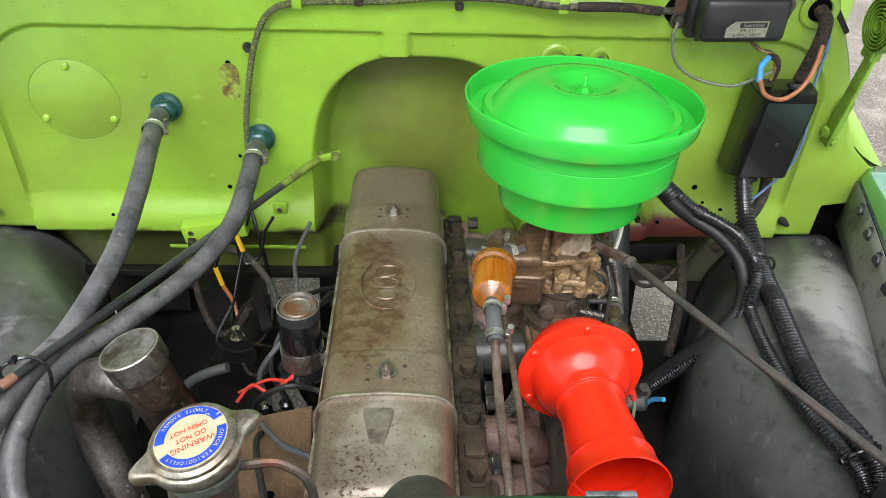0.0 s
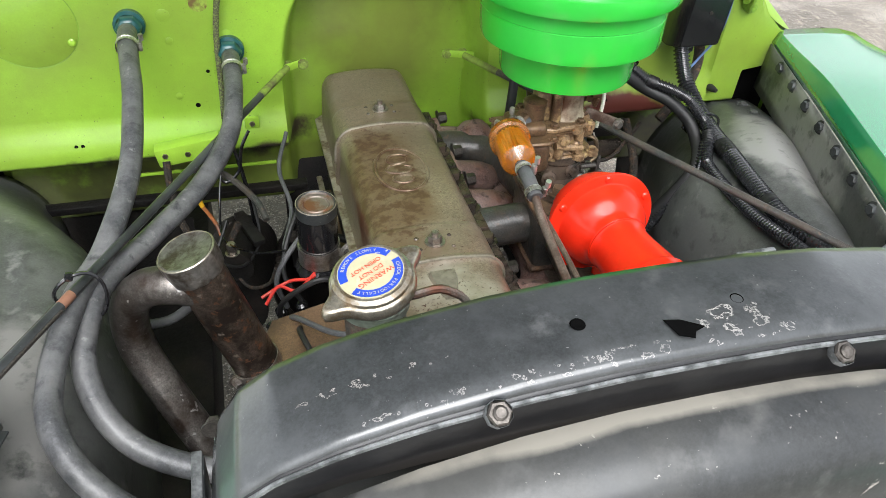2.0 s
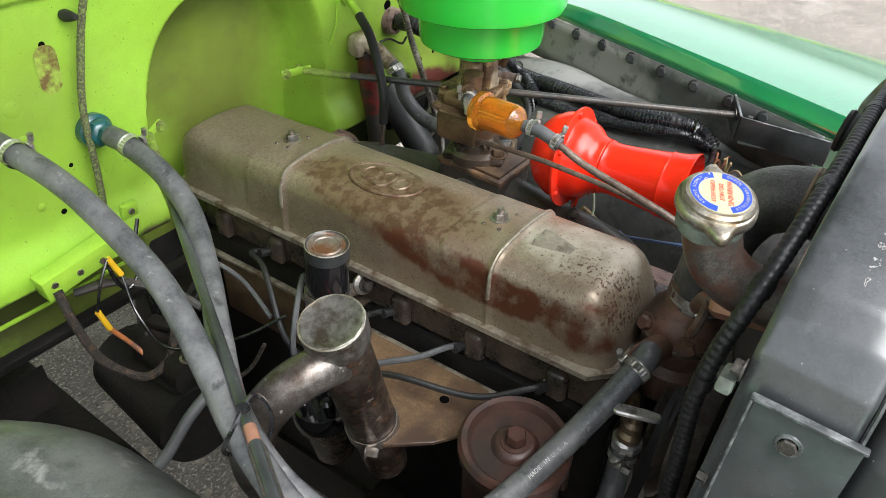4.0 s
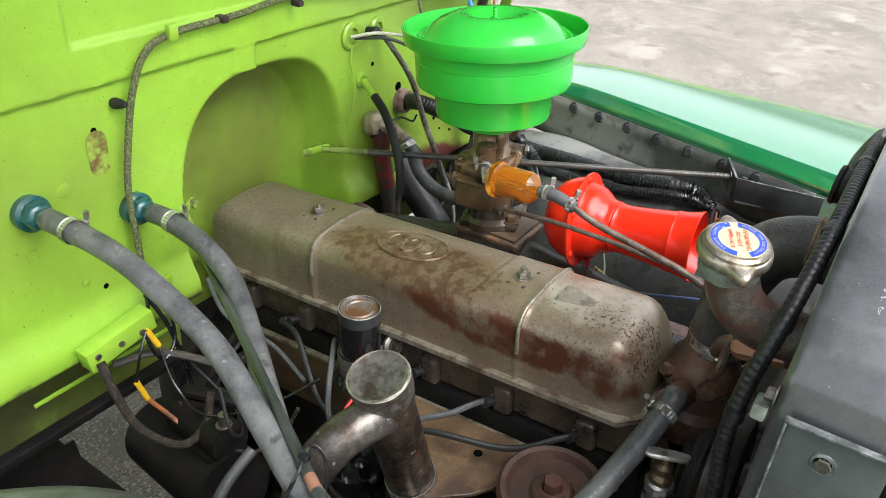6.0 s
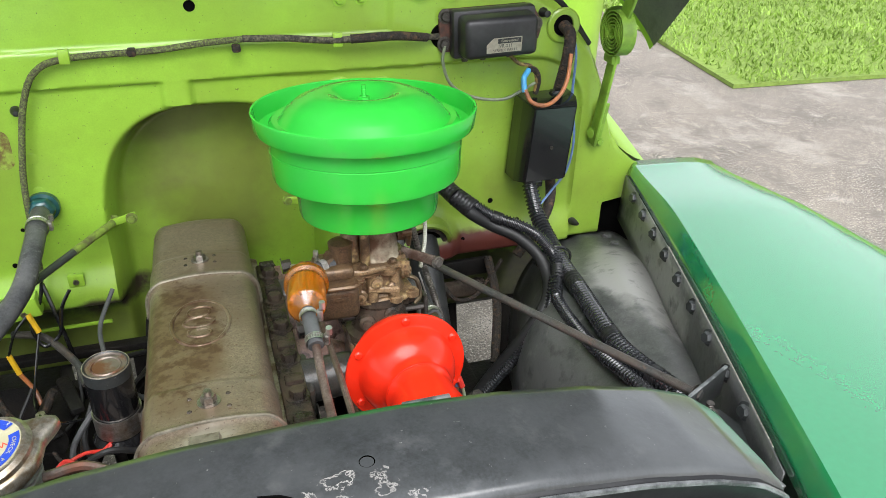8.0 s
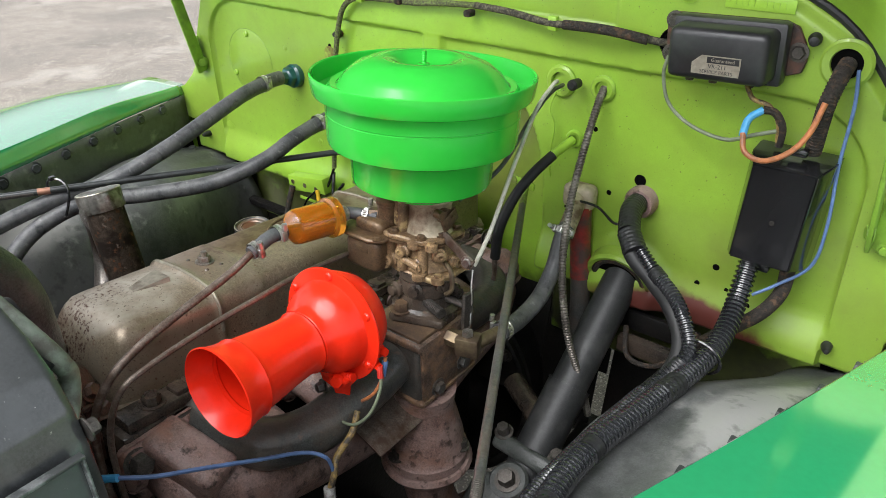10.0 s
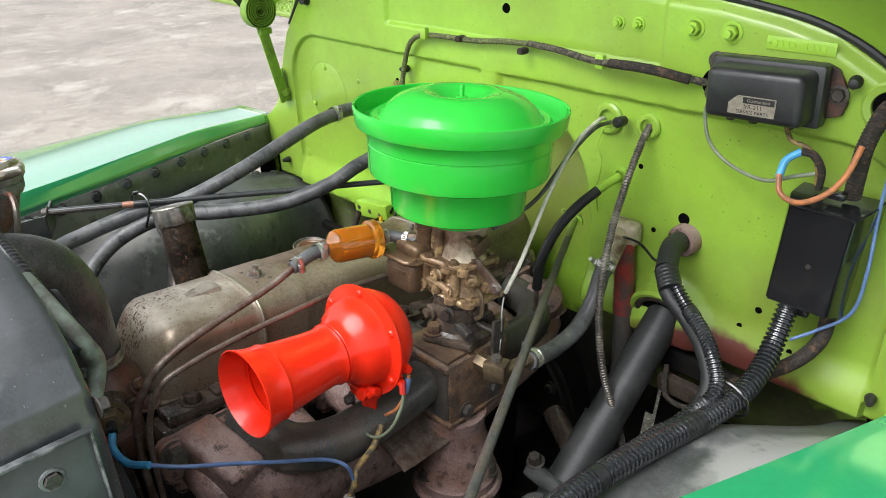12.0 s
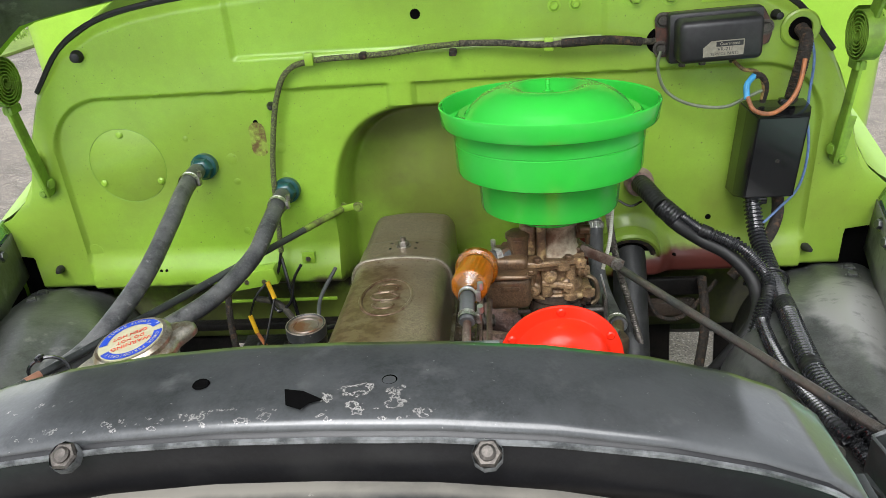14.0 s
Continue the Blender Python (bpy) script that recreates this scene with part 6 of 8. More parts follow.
for i, y in enumerate((0.175, 0.30, 0.39, 0.60, 0.68, 0.785)):
    part("branch", tube([(0.19, y + 0.005, 0.93), (0.165, y, 0.955), (0.11, y, 0.965)], 0.026, 18, 4), RUST, em)
    part("port_flange", block((0.014, 0.07, 0.06), T((0.116, y, 0.965)), 0.012, segs=3), RUST, em)
    part("stud", hexbolt((0.124, y + 0.03, 0.99), (1, 0, 0.1), 0.010, 0.016), STEELDARK, em)
part("front_port", block((0.100, 0.054, 0.086), T((0.150, 0.190, 0.972)) @ Matrix.Rotation(radians(20), 4, "Y") @ Matrix.Rotation(radians(12), 4, "Z"), 0.010, segs=3), RUST, em, "angular cast front port")
part("port_flange", block((0.020, 0.125, 0.066), T((0.120, 0.190, 0.992)), 0.014, segs=3), RUST, em)
for y, z in ((0.146, 1.004), (0.238, 0.992)):
    part("stud", hexbolt((0.130, y, z), (1, 0, 0.25), 0.0125, 0.016), STEELDARK, em)
part("rear_lobe", lathe([(0.02, -0.03), (0.032, -0.02), (0.036, 0), (0.03, 0.02), (0.016, 0.028), (0, 0.03)], axis((0.18, 0.77, 0.97), (0.20, 0.75, 1.0)), 24), RUST, em)
part("outlet", lathe([(0.060, -0.010), (0.060, 0.003), (0.056, 0.008), (0.054, 0.030), (0.047, 0.060), (0.041, 0.085), (0.045, 0.11), (0, 0.11)], T((0.245, 0.498, 0.825)), 32), RUST, em)
part("outlet_flange", lathe([(0.064, -0.024), (0.067, -0.018), (0.064, -0.011), (0, -0.011)], T((0.245, 0.498, 0.825)), 28), RUST, em)
for a in (0.4, 2.4, 4.5):
    part("flange_bolt", hexbolt((0.245 + 0.052 * math.cos(a), 0.498 + 0.052 * math.sin(a), 0.836), (0, 0, 1), 0.009, 0.012), STEELDARK, em)
part("shield", block((0.075, 0.10, 0.003), T((0.235, 0.43, 0.925)) @ Matrix.Rotation(radians(24), 4, "Y"), 0.001), PIPE, em)
xp = thing("exhaust_pipe", "rusty brown exhaust down-pipe under the manifold", "exhaust pipe")
part("pipe", tube([(0.245, 0.498, 0.82), (0.245, 0.50, 0.74), (0.25, 0.56, 0.62), (0.26, 0.75, 0.55)], 0.036, 22, 5), RUST, xp)

# ---- air cleaner ----
AX, AY, AU = 0.218, 0.551, 0.025
ac = thing("air_cleaner", "bright green painted oil bath air cleaner", "air cleaner", at=(AX, AY, 1.21))
M = Matrix.Translation((AX, AY, AU))
part("lower_bowl", lathe([(0, 1.198), (0.05, 1.198), (0.080, 1.1985), (0.0855, 1.2015), (0.0868, 1.206), (0.0895, 1.246), (0.0905, 1.2480), (0.1100, 1.2488), (0.1140, 1.2510), (0.1155, 1.2560), (0.1165, 1.2875), (0.1158, 1.2882), (0.1158, 1.2890), (0.1170, 1.2898), (0.1176, 1.3075), (0.1182, 1.3090), (0.1275, 1.3092), (0.1305, 1.3105), (0.1318, 1.3130), (0.1342, 1.3305), (0.1340, 1.3330), (0.1328, 1.3340), (0.1312, 1.3325), (0.128, 1.312), (0.113, 1.308), (0, 1.308)], M, 96), GREEN, ac, smooth=30)
part("lid", lathe([(0.1135, 1.308), (0.114, 1.317), (0.110, 1.321), (0.106, 1.320), (0.103, 1.3195), (0.101, 1.321), (0.093, 1.332), (0.080, 1.3415), (0.062, 1.3485), (0.050, 1.350), (0.042, 1.3495), (0.034, 1.346), (0.024, 1.339), (0.016, 1.3365), (0, 1.336)], M, 80), GREEN, ac)
part("wing_nut", lathe([(0.010, 1.336), (0.010, 1.338), (0.007, 1.338), (0.007, 1.343), (0, 1.344)], M, 6), GREEN, ac)
part("stud", tube([(AX, AY, 1.337 + AU), (AX, AY, 1.357 + AU)], 0.0032, 10, 6, 0.0004, 0.002), GREEN, ac)
part("neck", lathe([(0.040, 1.18), (0.040, 1.20)], M, 32), GREEN, ac)
tilt(ac, (AX, AY, 1.35), 4.6)

# ---- horn ----
HD, HM = Vector((0.2196, 0.3702, 1.1016)), Vector((0.2267, 0.2008, 1.1148))
M = axis(HD, HM)
horn = thing("horn", "red painted trumpet horn with a round diaphragm housing", "horn", at=HD)
part("rear_dome", lathe([(0, -0.056), (0.020, -0.054), (0.040, -0.046), (0.053, -0.034), (0.061, -0.018), (0.0645, -0.002), (0.0645, 0.0)], M, 56), RED, horn)
part("flange", lathe([(0.0645, -0.001), (0.0705, -0.001), (0.0720, 0.001), (0.0718, 0.0035), (0.0700, 0.0045), (0.060, 0.0048), (0.0575, 0.006)], M, 64), RED, horn)
part("front_dome", lathe([(0.0585, 0.0046), (0.0565, 0.008), (0.0555, 0.016), (0.0525, 0.025), (0.0465, 0.033), (0.0415, 0.038), (0.0390, 0.044), (0.0385, 0.050)], M, 56), RED, horn)
for k in range(6):
    a = 2 * math.pi * (k + 0.5) / 6
    part("screw", lathe([(0.0052, 0), (0.0052, 0.0012), (0.0036, 0.0030), (0, 0.0036)], M @ Matrix.Rotation(a, 4, "Z") @ Matrix.Translation((0.0645, 0, 0.0045)), 12), RED, horn)
part("trumpet", lathe([(0.0385, 0.048), (0.0370, 0.0505), (0.0382, 0.0535), (0.0362, 0.057), (0.0358, 0.066), (0.0372, 0.085), (0.0398, 0.108), (0.0428, 0.132), (0.0438, 0.135), (0.0452, 0.138), (0.0442, 0.141), (0.0465, 0.154), (0.0492, 0.164), (0.0508, 0.168), (0.0512, 0.170), (0.0500, 0.171), (0.0478, 0.167), (0.0435, 0.152), (0.0408, 0.1435), (0.0385, 0.1425), (0.0380, 0.140), (0.0398, 0.1375), (0.0380, 0.118), (0.034, 0.085), (0.031, 0.06), (0, 0.05)], M, 64), RED, horn)
part("seam", tube([M @ Vector((0.0415 * math.cos(2.1), 0.0415 * math.sin(2.1), 0.14)), M @ Vector((0.0475 * math.cos(2.1), 0.0475 * math.sin(2.1), 0.167))], 0.0008, 6, 2), RED, horn, "folded seam inside the mouth")
hb = part("bracket", prism([(-0.026, 0.0), (0.020, 0.0), (0.020, -0.010), (0.010, -0.022), (0.006, -0.050), (-0.006, -0.052), (-0.012, -0.026), (-0.024, -0.014)], 0.004, T((0.234, 0.362, 1.046)) @ Matrix.Rotation(radians(90), 4, "X") @ Matrix.Rotation(radians(32), 4, "Y"), 0.001), RED, horn)
part("bracket_saddle", block((0.046, 0.036, 0.008), T((0.236, 0.360, 1.046)) @ Matrix.Rotation(radians(-8), 4, "X"), 0.003), RED, hb)
part("clamp_bolt", tube([(0.226, 0.348, 1.047), (0.262, 0.354, 1.052)], 0.0055, 12, 6, 0.0008, 0.003), RED, hb)
part("bracket_bolt", hexbolt((0.246, 0.346, 1.048), (0.4, -1, 0.2), 0.0085, 0.010), RED, hb)
part("bracket_bolt", hexbolt((0.233, 0.352, 1.001), (0.3, -1, 0.1), 0.0075, 0.012), STEELDARK, hb)
part("bracket_bolt", hexbolt((0.212, 0.350, 1.018), (-0.2, -1, 0.1), 0.0065, 0.010), STEELDARK, hb)
part("terminal", hexbolt((0.278, 0.384, 1.080), (1, 0.1, 0.1), 0.0055, 0.010), RED, horn)
part("terminal", hexbolt((0.276, 0.374, 1.067), (1, -0.1, 0.0), 0.0055, 0.012), RED, horn)
hw = thing("horn_wires", "thin blue, orange and grey wires on the horn terminals", "wire")
part("grey_wire", tube([(0.287, 0.373, 1.068), (0.293, 0.366, 1.045), (0.288, 0.352, 1.015), (0.272, 0.340, 0.996), (0.250, 0.336, 0.994), (0.236, 0.340, 1.000)], 0.0020, 8, 7), GREYWIRE, hw)
part("red_sleeve", tube([(0.287, 0.373, 1.069), (0.291, 0.369, 1.056)], 0.0038, 8, 2), REDWIRE, hw, "red crimp sleeve")
part("orange_wire", tube([(0.287, 0.384, 1.075), (0.287, 0.376, 1.050), (0.281, 0.366, 1.030), (0.268, 0.358, 1.017)], 0.0022, 8, 7), COPPERWIRE, hw)
part("blue_sleeve", tube([(0.287, 0.383, 1.070), (0.287, 0.377, 1.052)], 0.0038, 8, 2), BLUEWIRE, hw, "blue crimp sleeve")

# ---- fuel filter and pipes ----
FA, FBk = Vector((0.1155, 0.405, 1.180)), Vector((0.1245, 0.472, 1.172))
ff = thing("fuel_filter", "amber see-through fuel filter with a pleated element", "fuel filter")
M = axis(FA, FBk)
L = (FBk - FA).length
part("case", lathe([(0.006, -0.014), (0.007, -0.004), (0.014, 0.0), (0.021, 0.006), (0.0225, 0.012), (0.0225, L - 0.010), (0.0265, L - 0.008), (0.0265, L + 0.001), (0.008, L + 0.004), (0.006, L + 0.014)], M, 40), AMBER, ff)
bm = bmesh.new()
rings = [[bm.verts.new(M @ Vector(((0.0175 if i % 2 else 0.0125) * math.cos(math.pi * i / 24), (0.0175 if i % 2 else 0.0125) * math.sin(math.pi * i / 24), z))) for i in range(48)] for z in (0.012, L - 0.010)]
for j in range(48):
    bm.faces.new((rings[0][j], rings[0][(j + 1) % 48], rings[1][(j + 1) % 48], rings[1][j]))
part("pleated_element", bm, PLEAT, ff, "folded paper element", 10)
fh = thing("fuel_hose", "short black fuel hose with zinc clamps", "hose", "fuel hoses")
part("hose", tube([FBk + Vector((0.001, 0.008, 0)), (0.130, 0.495, 1.170), (0.150, 0.508, 1.167), (0.165, 0.513, 1.166)], 0.0085, 14, 5), RUBBER, fh)
part("clamp", clamp_ring((0.1275, 0.486, 1.171), (0.1, 1, -0.1), 0.0092, 0.008), ZINC, fh)
part("clamp", clamp_ring((0.150, 0.508, 1.167), (1, 0.4, 0), 0.0092, 0.008), ZINC, fh)
fh = thing("fuel_hose", "short black fuel hose with zinc clamps", "hose", "fuel hoses")
part("hose", tube([FA + Vector((0, -0.006, 0)), (0.1150, 0.375, 1.181), (0.1155, 0.345, 1.173)], 0.0085, 14, 5), RUBBER, fh)
part("clamp", clamp_ring((0.1150, 0.388, 1.1815), (0, -1, 0), 0.0092, 0.008), ZINC, fh)
part("clamp", clamp_ring((0.1153, 0.352, 1.175), (0, -1, -0.2), 0.0092, 0.008), ZINC, fh)
fp = thing("fuel_pipe", "brown steel fuel pipe along the valve cover", "pipe", "engine pipes")
part("pipe", tube([(0.1155, 0.352, 1.175), (0.115, 0.309, 1.160), (0.116, 0.24, 1.146), (0.118, 0.185, 1.133), (0.118, 0.145, 1.113), (0.112, 0.122, 1.07), (0.110, 0.115, 1.01), (0.122, 0.113, 0.95), (0.13, 0.12, 0.80)], 0.0048, 12, 7), PIPE, fp)
fp = thing("vacuum_pipe", "thin brown steel vacuum pipe along the valve cover", "pipe", "engine pipes")
part("pipe", tube([(0.20, 0.53, 1.105), (0.165, 0.52, 1.108), (0.14, 0.497, 1.116), (0.138, 0.393, 1.127), (0.139, 0.326, 1.128), (0.139, 0.264, 1.127), (0.139, 0.178, 1.120), (0.137, 0.142, 1.104), (0.133, 0.123, 1.05), (0.14, 0.118, 0.95), (0.145, 0.12, 0.80)], 0.0036, 10, 7), PIPE, fp)

# ---- thermostat housing, hoses and water pump ----
th = thing("thermostat_housing", "rusty cast thermostat housing at the engine front", "thermostat housing")
part("lower_body", lathe([(0.048, 0.985), (0.048, 1.02), (0.040, 1.03), (0.043, 1.05), (0.046, 1.06), (0.040, 1.085), (0.029, 1.10), (0.028, 1.13), (0, 1.13)], T((0.03, 0.118, 0)), 32), THERMO, th)
part("arm", block((0.075, 0.12, 0.06), T((0.03, 0.165, 1.005)), 0.016, segs=3), CAST, th)
for dx, dy in ((0.042, 0.03), (-0.042, 0.02), (0.03, -0.04)):
    part("bolt", hexbolt((0.03 + dx, 0.118 + dy, 1.045), (0, 0, 1), 0.010, 0.012), THERMO, th)
part("side_outlet", tube([(-0.005, 0.125, 1.055), (-0.06, 0.13, 1.075)], 0.016, 18, 2), THERMO, th)
part("bypass_nut", lathe([(0.008, -0.006), (0.0125, 0), (0.0125, 0.046), (0.009, 0.050), (0.009, 0.060), (0, 0.060)], axis((-0.062, 0.080, 1.181), (-0.062, 0.032, 1.191)), 6), COPPERNUT, th, "copper-coloured hexagon plug")
part("plug_nipple", lathe([(0.006, -0.014), (0.006, 0), (0.004, 0.004)], T((-0.062, 0.062, 1.168)), 10), BRASS, th)
part("nut_pipe", tube([(-0.010, 0.104, 1.130), (-0.040, 0.094, 1.165), (-0.062, 0.082, 1.180)], 0.009, 12, 4), THERMO, th)
ts = thing("temperature_sensor", "brass temperature sender with a blue-sleeved wire", "sensor")
part("hexagon", hexbolt((0.095, 0.098, 1.068), (1, -0.35, 0.1), 0.015, 0.016), BRASS, ts)
part("boss", tube([(0.055, 0.112, 1.062), (0.096, 0.098, 1.068)], 0.022, 18, 2), CAST, ts)
part("terminal", tube([(0.108, 0.093, 1.07), (0.122, 0.088, 1.068)], 0.006, 10, 2), PLASTIC, ts)
part("sleeve", tube([(0.122, 0.088, 1.068), (0.134, 0.082, 1.055), (0.160, 0.086, 1.050), (0.185, 0.10, 1.054)], 0.0042, 10, 6), BLUETAPE, ts, "pale blue wire sleeve")
part("wire", tube([(0.178, 0.096, 1.053), (0.205, 0.125, 1.048), (0.226, 0.170, 1.036), (0.240, 0.225, 1.012), (0.252, 0.275, 0.990), (0.270, 0.292, 0.980), (0.272, 0.30, 0.95)], 0.0024, 8, 6), BLUEWIRE, ts)
bw = thing("wire_bundle", "frayed yellow and black wires with a white tape end", "wire")
part("upper_wire", tube([(0.262, 0.355, 1.00), (0.270, 0.335, 0.985), (0.268, 0.31, 0.965), (0.274, 0.298, 0.95), (0.272, 0.29, 0.93)], 0.004, 10, 6), YELLOWDIRT, bw)
part("taped_end", tube([(0.272, 0.29, 0.935), (0.278, 0.282, 0.90), (0.275, 0.28, 0.85), (0.27, 0.29, 0.78)], 0.007, 10, 6), GREYTAPE, bw, "grey-white taped end")
rh = thing("radiator_hose", "black upper radiator hose with a steel band clamp", "hose")
part("hose", tube([(0.032, 0.112, 1.105), (0.032, 0.112, 1.15), (0.033, 0.109, 1.20), (0.034, 0.090, 1.242), (0.034, 0.058, 1.261), (0.034, 0.025, 1.262)], 0.0325, 28, 8), HOSERIB, rh)
part("clamp", clamp_ring((0.032, 0.112, 1.117), (0, 0, 1), 0.0332, 0.014), ZINC, rh)
part("clamp", clamp_ring((0.034, 0.046, 1.2615), (0, -1, 0), 0.0334, 0.016), BRASS, rh, "tarnished clamp at the radiator outlet")
wp = thing("water_pump_pulley", "dark fan pulley with a black belt", "pulley")
PM = axis((0.03, 0.092, 0.925), (0.03, 0.0, 0.932))
part("pulley", lathe([(0.02, -0.010), (0.096, -0.008), (0.099, -0.004), (0.088, 0.002), (0.099, 0.010), (0.097, 0.014), (0.086, 0.020), (0.083, 0.046), (0.078, 0.052), (0.030, 0.054), (0.026, 0.050), (0, 0.050)], PM, 48), PULLEY, wp)
part("hub", tube([(0.03, 0.15, 0.921), (0.03, 0.03, 0.930)], 0.026, 20, 2), CAST, wp)
bm = bmesh.new()
pts = [Vector((0.03 + 0.095 * math.cos(a), 0.088, 0.925 + 0.095 * math.sin(a))) for a in lin(math.radians(-25), math.radians(170), 30)]
pts += [Vector((-0.13, 0.088, 0.78)), Vector((-0.19, 0.088, 0.73)), Vector((-0.20, 0.088, 0.69)), Vector((0.0, 0.088, 0.56)), Vector((0.10, 0.088, 0.62)), pts[0].copy()]
g = []
for p in pts:
    d = (p - Vector((0.0, 0.085, 0.8))).normalized() * 0.004
    g.append([bm.verts.new(p + Vector((0, k * 0.007, 0)) + d * j) for k, j in ((-1, 0), (1, 0), (1, 1), (-1, 1))])
for a, b in zip(g, g[1:]):
    for j in range(4):
        bm.faces.new((a[j], a[(j + 1) % 4], b[(j + 1) % 4], b[j]))
part("belt", bm, RUBBERBLK, wp, "black rubber belt", 60)
# sleeve-wrapped wire down the inner side of the support
vw = thing("wrapped_harness", "tape-wrapped black harness behind the radiator support", "wire")
HARNESS = [(0.30, 0.034, 1.285), (0.24, 0.033, 1.325), (0.14, 0.034, 1.338), (0.05, 0.035, 1.340), (-0.03, 0.035, 1.336), (-0.10, 0.037, 1.326), (-0.15, 0.040, 1.306), (-0.178, 0.045, 1.276), (-0.188, 0.052, 1.23), (-0.190, 0.054, 1.177), (-0.190, 0.048, 1.11), (-0.186, 0.042, 1.0), (-0.18, 0.04, 0.87)]
part("harness", tube(HARNESS, 0.0078, 12, 12, 0.0007, 0.007), TAPE, vw)
for k in (0, 2, 4, 6, 8):
    p, q = Vector(HARNESS[k]), Vector(HARNESS[k + 1])
    part("tape_band", tube([p.lerp(q, 0.40), p.lerp(q, 0.40) + (q - p).normalized() * 0.012], 0.0088, 14, 3), TAPE, vw, "black tape band")
pk = thing("heater_tap", "corroded brass heater tap with a zinc clamp", "tap")
part("body", lathe([(0.010, -0.02), (0.013, -0.015), (0.013, 0.005), (0.009, 0.010), (0.0105, 0.012), (0.0105, 0.020), (0.006, 0.024), (0.005, 0.034), (0, 0.034)], T((-0.110, 0.108, 1.014)), 18), BRASS, pk)
part("handle", prism([(-0.024, -0.005), (-0.020, -0.008), (0.020, -0.007), (0.025, -0.003), (0.024, 0.005), (0.008, 0.007), (-0.02, 0.006)], 0.006, T((-0.110, 0.108, 1.047)) @ Matrix.Rotation(radians(-70), 4, "Z"), 0.0015), ZINC, pk)
part("collar", lathe([(0.014, -0.006), (0.0165, -0.004), (0.0165, 0.006), (0.013, 0.009)], T((-0.110, 0.108, 1.004)), 8), ZINC, pk, "bright clamp collar")
part("inlet", tube([(-0.110, 0.110, 1.012), (-0.05, 0.13, 1.01)], 0.009, 12, 2), BRASS, pk)
part("wire_tail", tube([(-0.128, 0.100, 1.006), (-0.138, 0.104, 1.000), (-0.136, 0.112, 0.990), (-0.126, 0.116, 0.986)], 0.0016, 6, 6), STEEL, pk)

# ---- heater hoses ----
hh = thing("heater_hose", "weathered grey-black heater hose with a teal fitting", "hose", "heater hoses")
H1 = [(-0.349, 0.800, 1.192), (-0.348, 0.770, 1.192), (-0.342, 0.705, 1.186), (-0.339, 0.640, 1.170), (-0.345, 0.532, 1.136), (-0.375, 0.430, 1.101), (-0.402, 0.360, 1.094), (-0.420, 0.270, 1.077), (-0.410, 0.20, 1.065), (-0.365, 0.145, 1.03), (-0.28, 0.11, 0.97), (-0.18, 0.095, 0.92), (-0.122, 0.104, 0.945), (-0.110, 0.108, 0.998)]
part("hose", tube(H1, 0.0135, 16, 8), HOSE, hh)
part("fitting", lathe([(0.019, 0), (0.019, 0.024), (0.016, 0.028), (0.012, 0.030), (0.012, 0.05)], axis(fwp(-0.349, 1.187), fwp(-0.349, 1.187) + Vector((0, -1, 0.1))), 6), TEAL, hh, "teal painted hexagon fitting")
part("fitting_collar", lathe([(0.0225, 0), (0.0225, 0.012), (0.018, 0.016)], axis(fwp(-0.349, 1.187), fwp(-0.349, 1.187) + Vector((0, -1, 0.1))), 24), TEAL, hh)
part("clamp", clamp_ring((-0.347, 0.757, 1.1915), (0, -1, -0.05), 0.0142), ZINC, hh)
part("clamp", clamp_ring((-0.111, 0.1078, 0.988), (0, 0, 1), 0.0142), ZINC, hh)
hh = thing("heater_hose", "weathered grey-black heater hose with a teal fitting", "hose", "heater hoses")
H2 = [(-0.2115, 0.800, 1.142), (-0.211, 0.770, 1.142), (-0.213, 0.700, 1.130), (-0.225, 0.640, 1.107), (-0.267, 0.564, 1.083), (-0.325, 0.478, 1.078), (-0.378, 0.395, 1.080), (-0.397, 0.32, 1.062), (-0.385, 0.26, 1.035), (-0.345, 0.215, 1.005), (-0.27, 0.185, 0.985), (-0.18, 0.165, 0.995), (-0.11, 0.14, 1.045), (-0.07, 0.127, 1.078), (-0.05, 0.127, 1.08)]
part("hose", tube(H2, 0.0135, 16, 8), HOSE, hh)
part("fitting", lathe([(0.019, 0), (0.019, 0.024), (0.016, 0.028), (0.012, 0.030), (0.012, 0.05)], axis(fwp(-0.2125, 1.137), fwp(-0.2125, 1.137) + Vector((0, -1, 0.1))), 6), TEAL, hh, "teal painted hexagon fitting")
part("fitting_collar", lathe([(0.0225, 0), (0.0225, 0.012), (0.018, 0.016)], axis(fwp(-0.2125, 1.137), fwp(-0.2125, 1.137) + Vector((0, -1, 0.1))), 24), TEAL, hh)
part("clamp", clamp_ring((-0.2105, 0.762, 1.142), (0, -1, -0.08), 0.0142), ZINC, hh)
part("clamp", clamp_ring((-0.078, 0.129, 1.072), (1, -0.3, 0.5), 0.0142), ZINC, hh)
ztie = thing("cable_tie", "black plastic cable tie round both heater hoses", "cable tie")
bm = bmesh.new()
ring = [(-0.394 + 0.026 * math.cos(a), 0.360 + 0.006 * math.sin(a * 2), 1.098 + 0.032 * math.sin(a)) for a in lin(0, 2 * math.pi, 20)]
part("strap", tube(ring, 0.0022, 6, 2), PLASTIC, ztie)
part("lock", block((0.008, 0.01, 0.006), T((-0.398, 0.357, 1.131)), 0.001), PLASTIC, ztie)

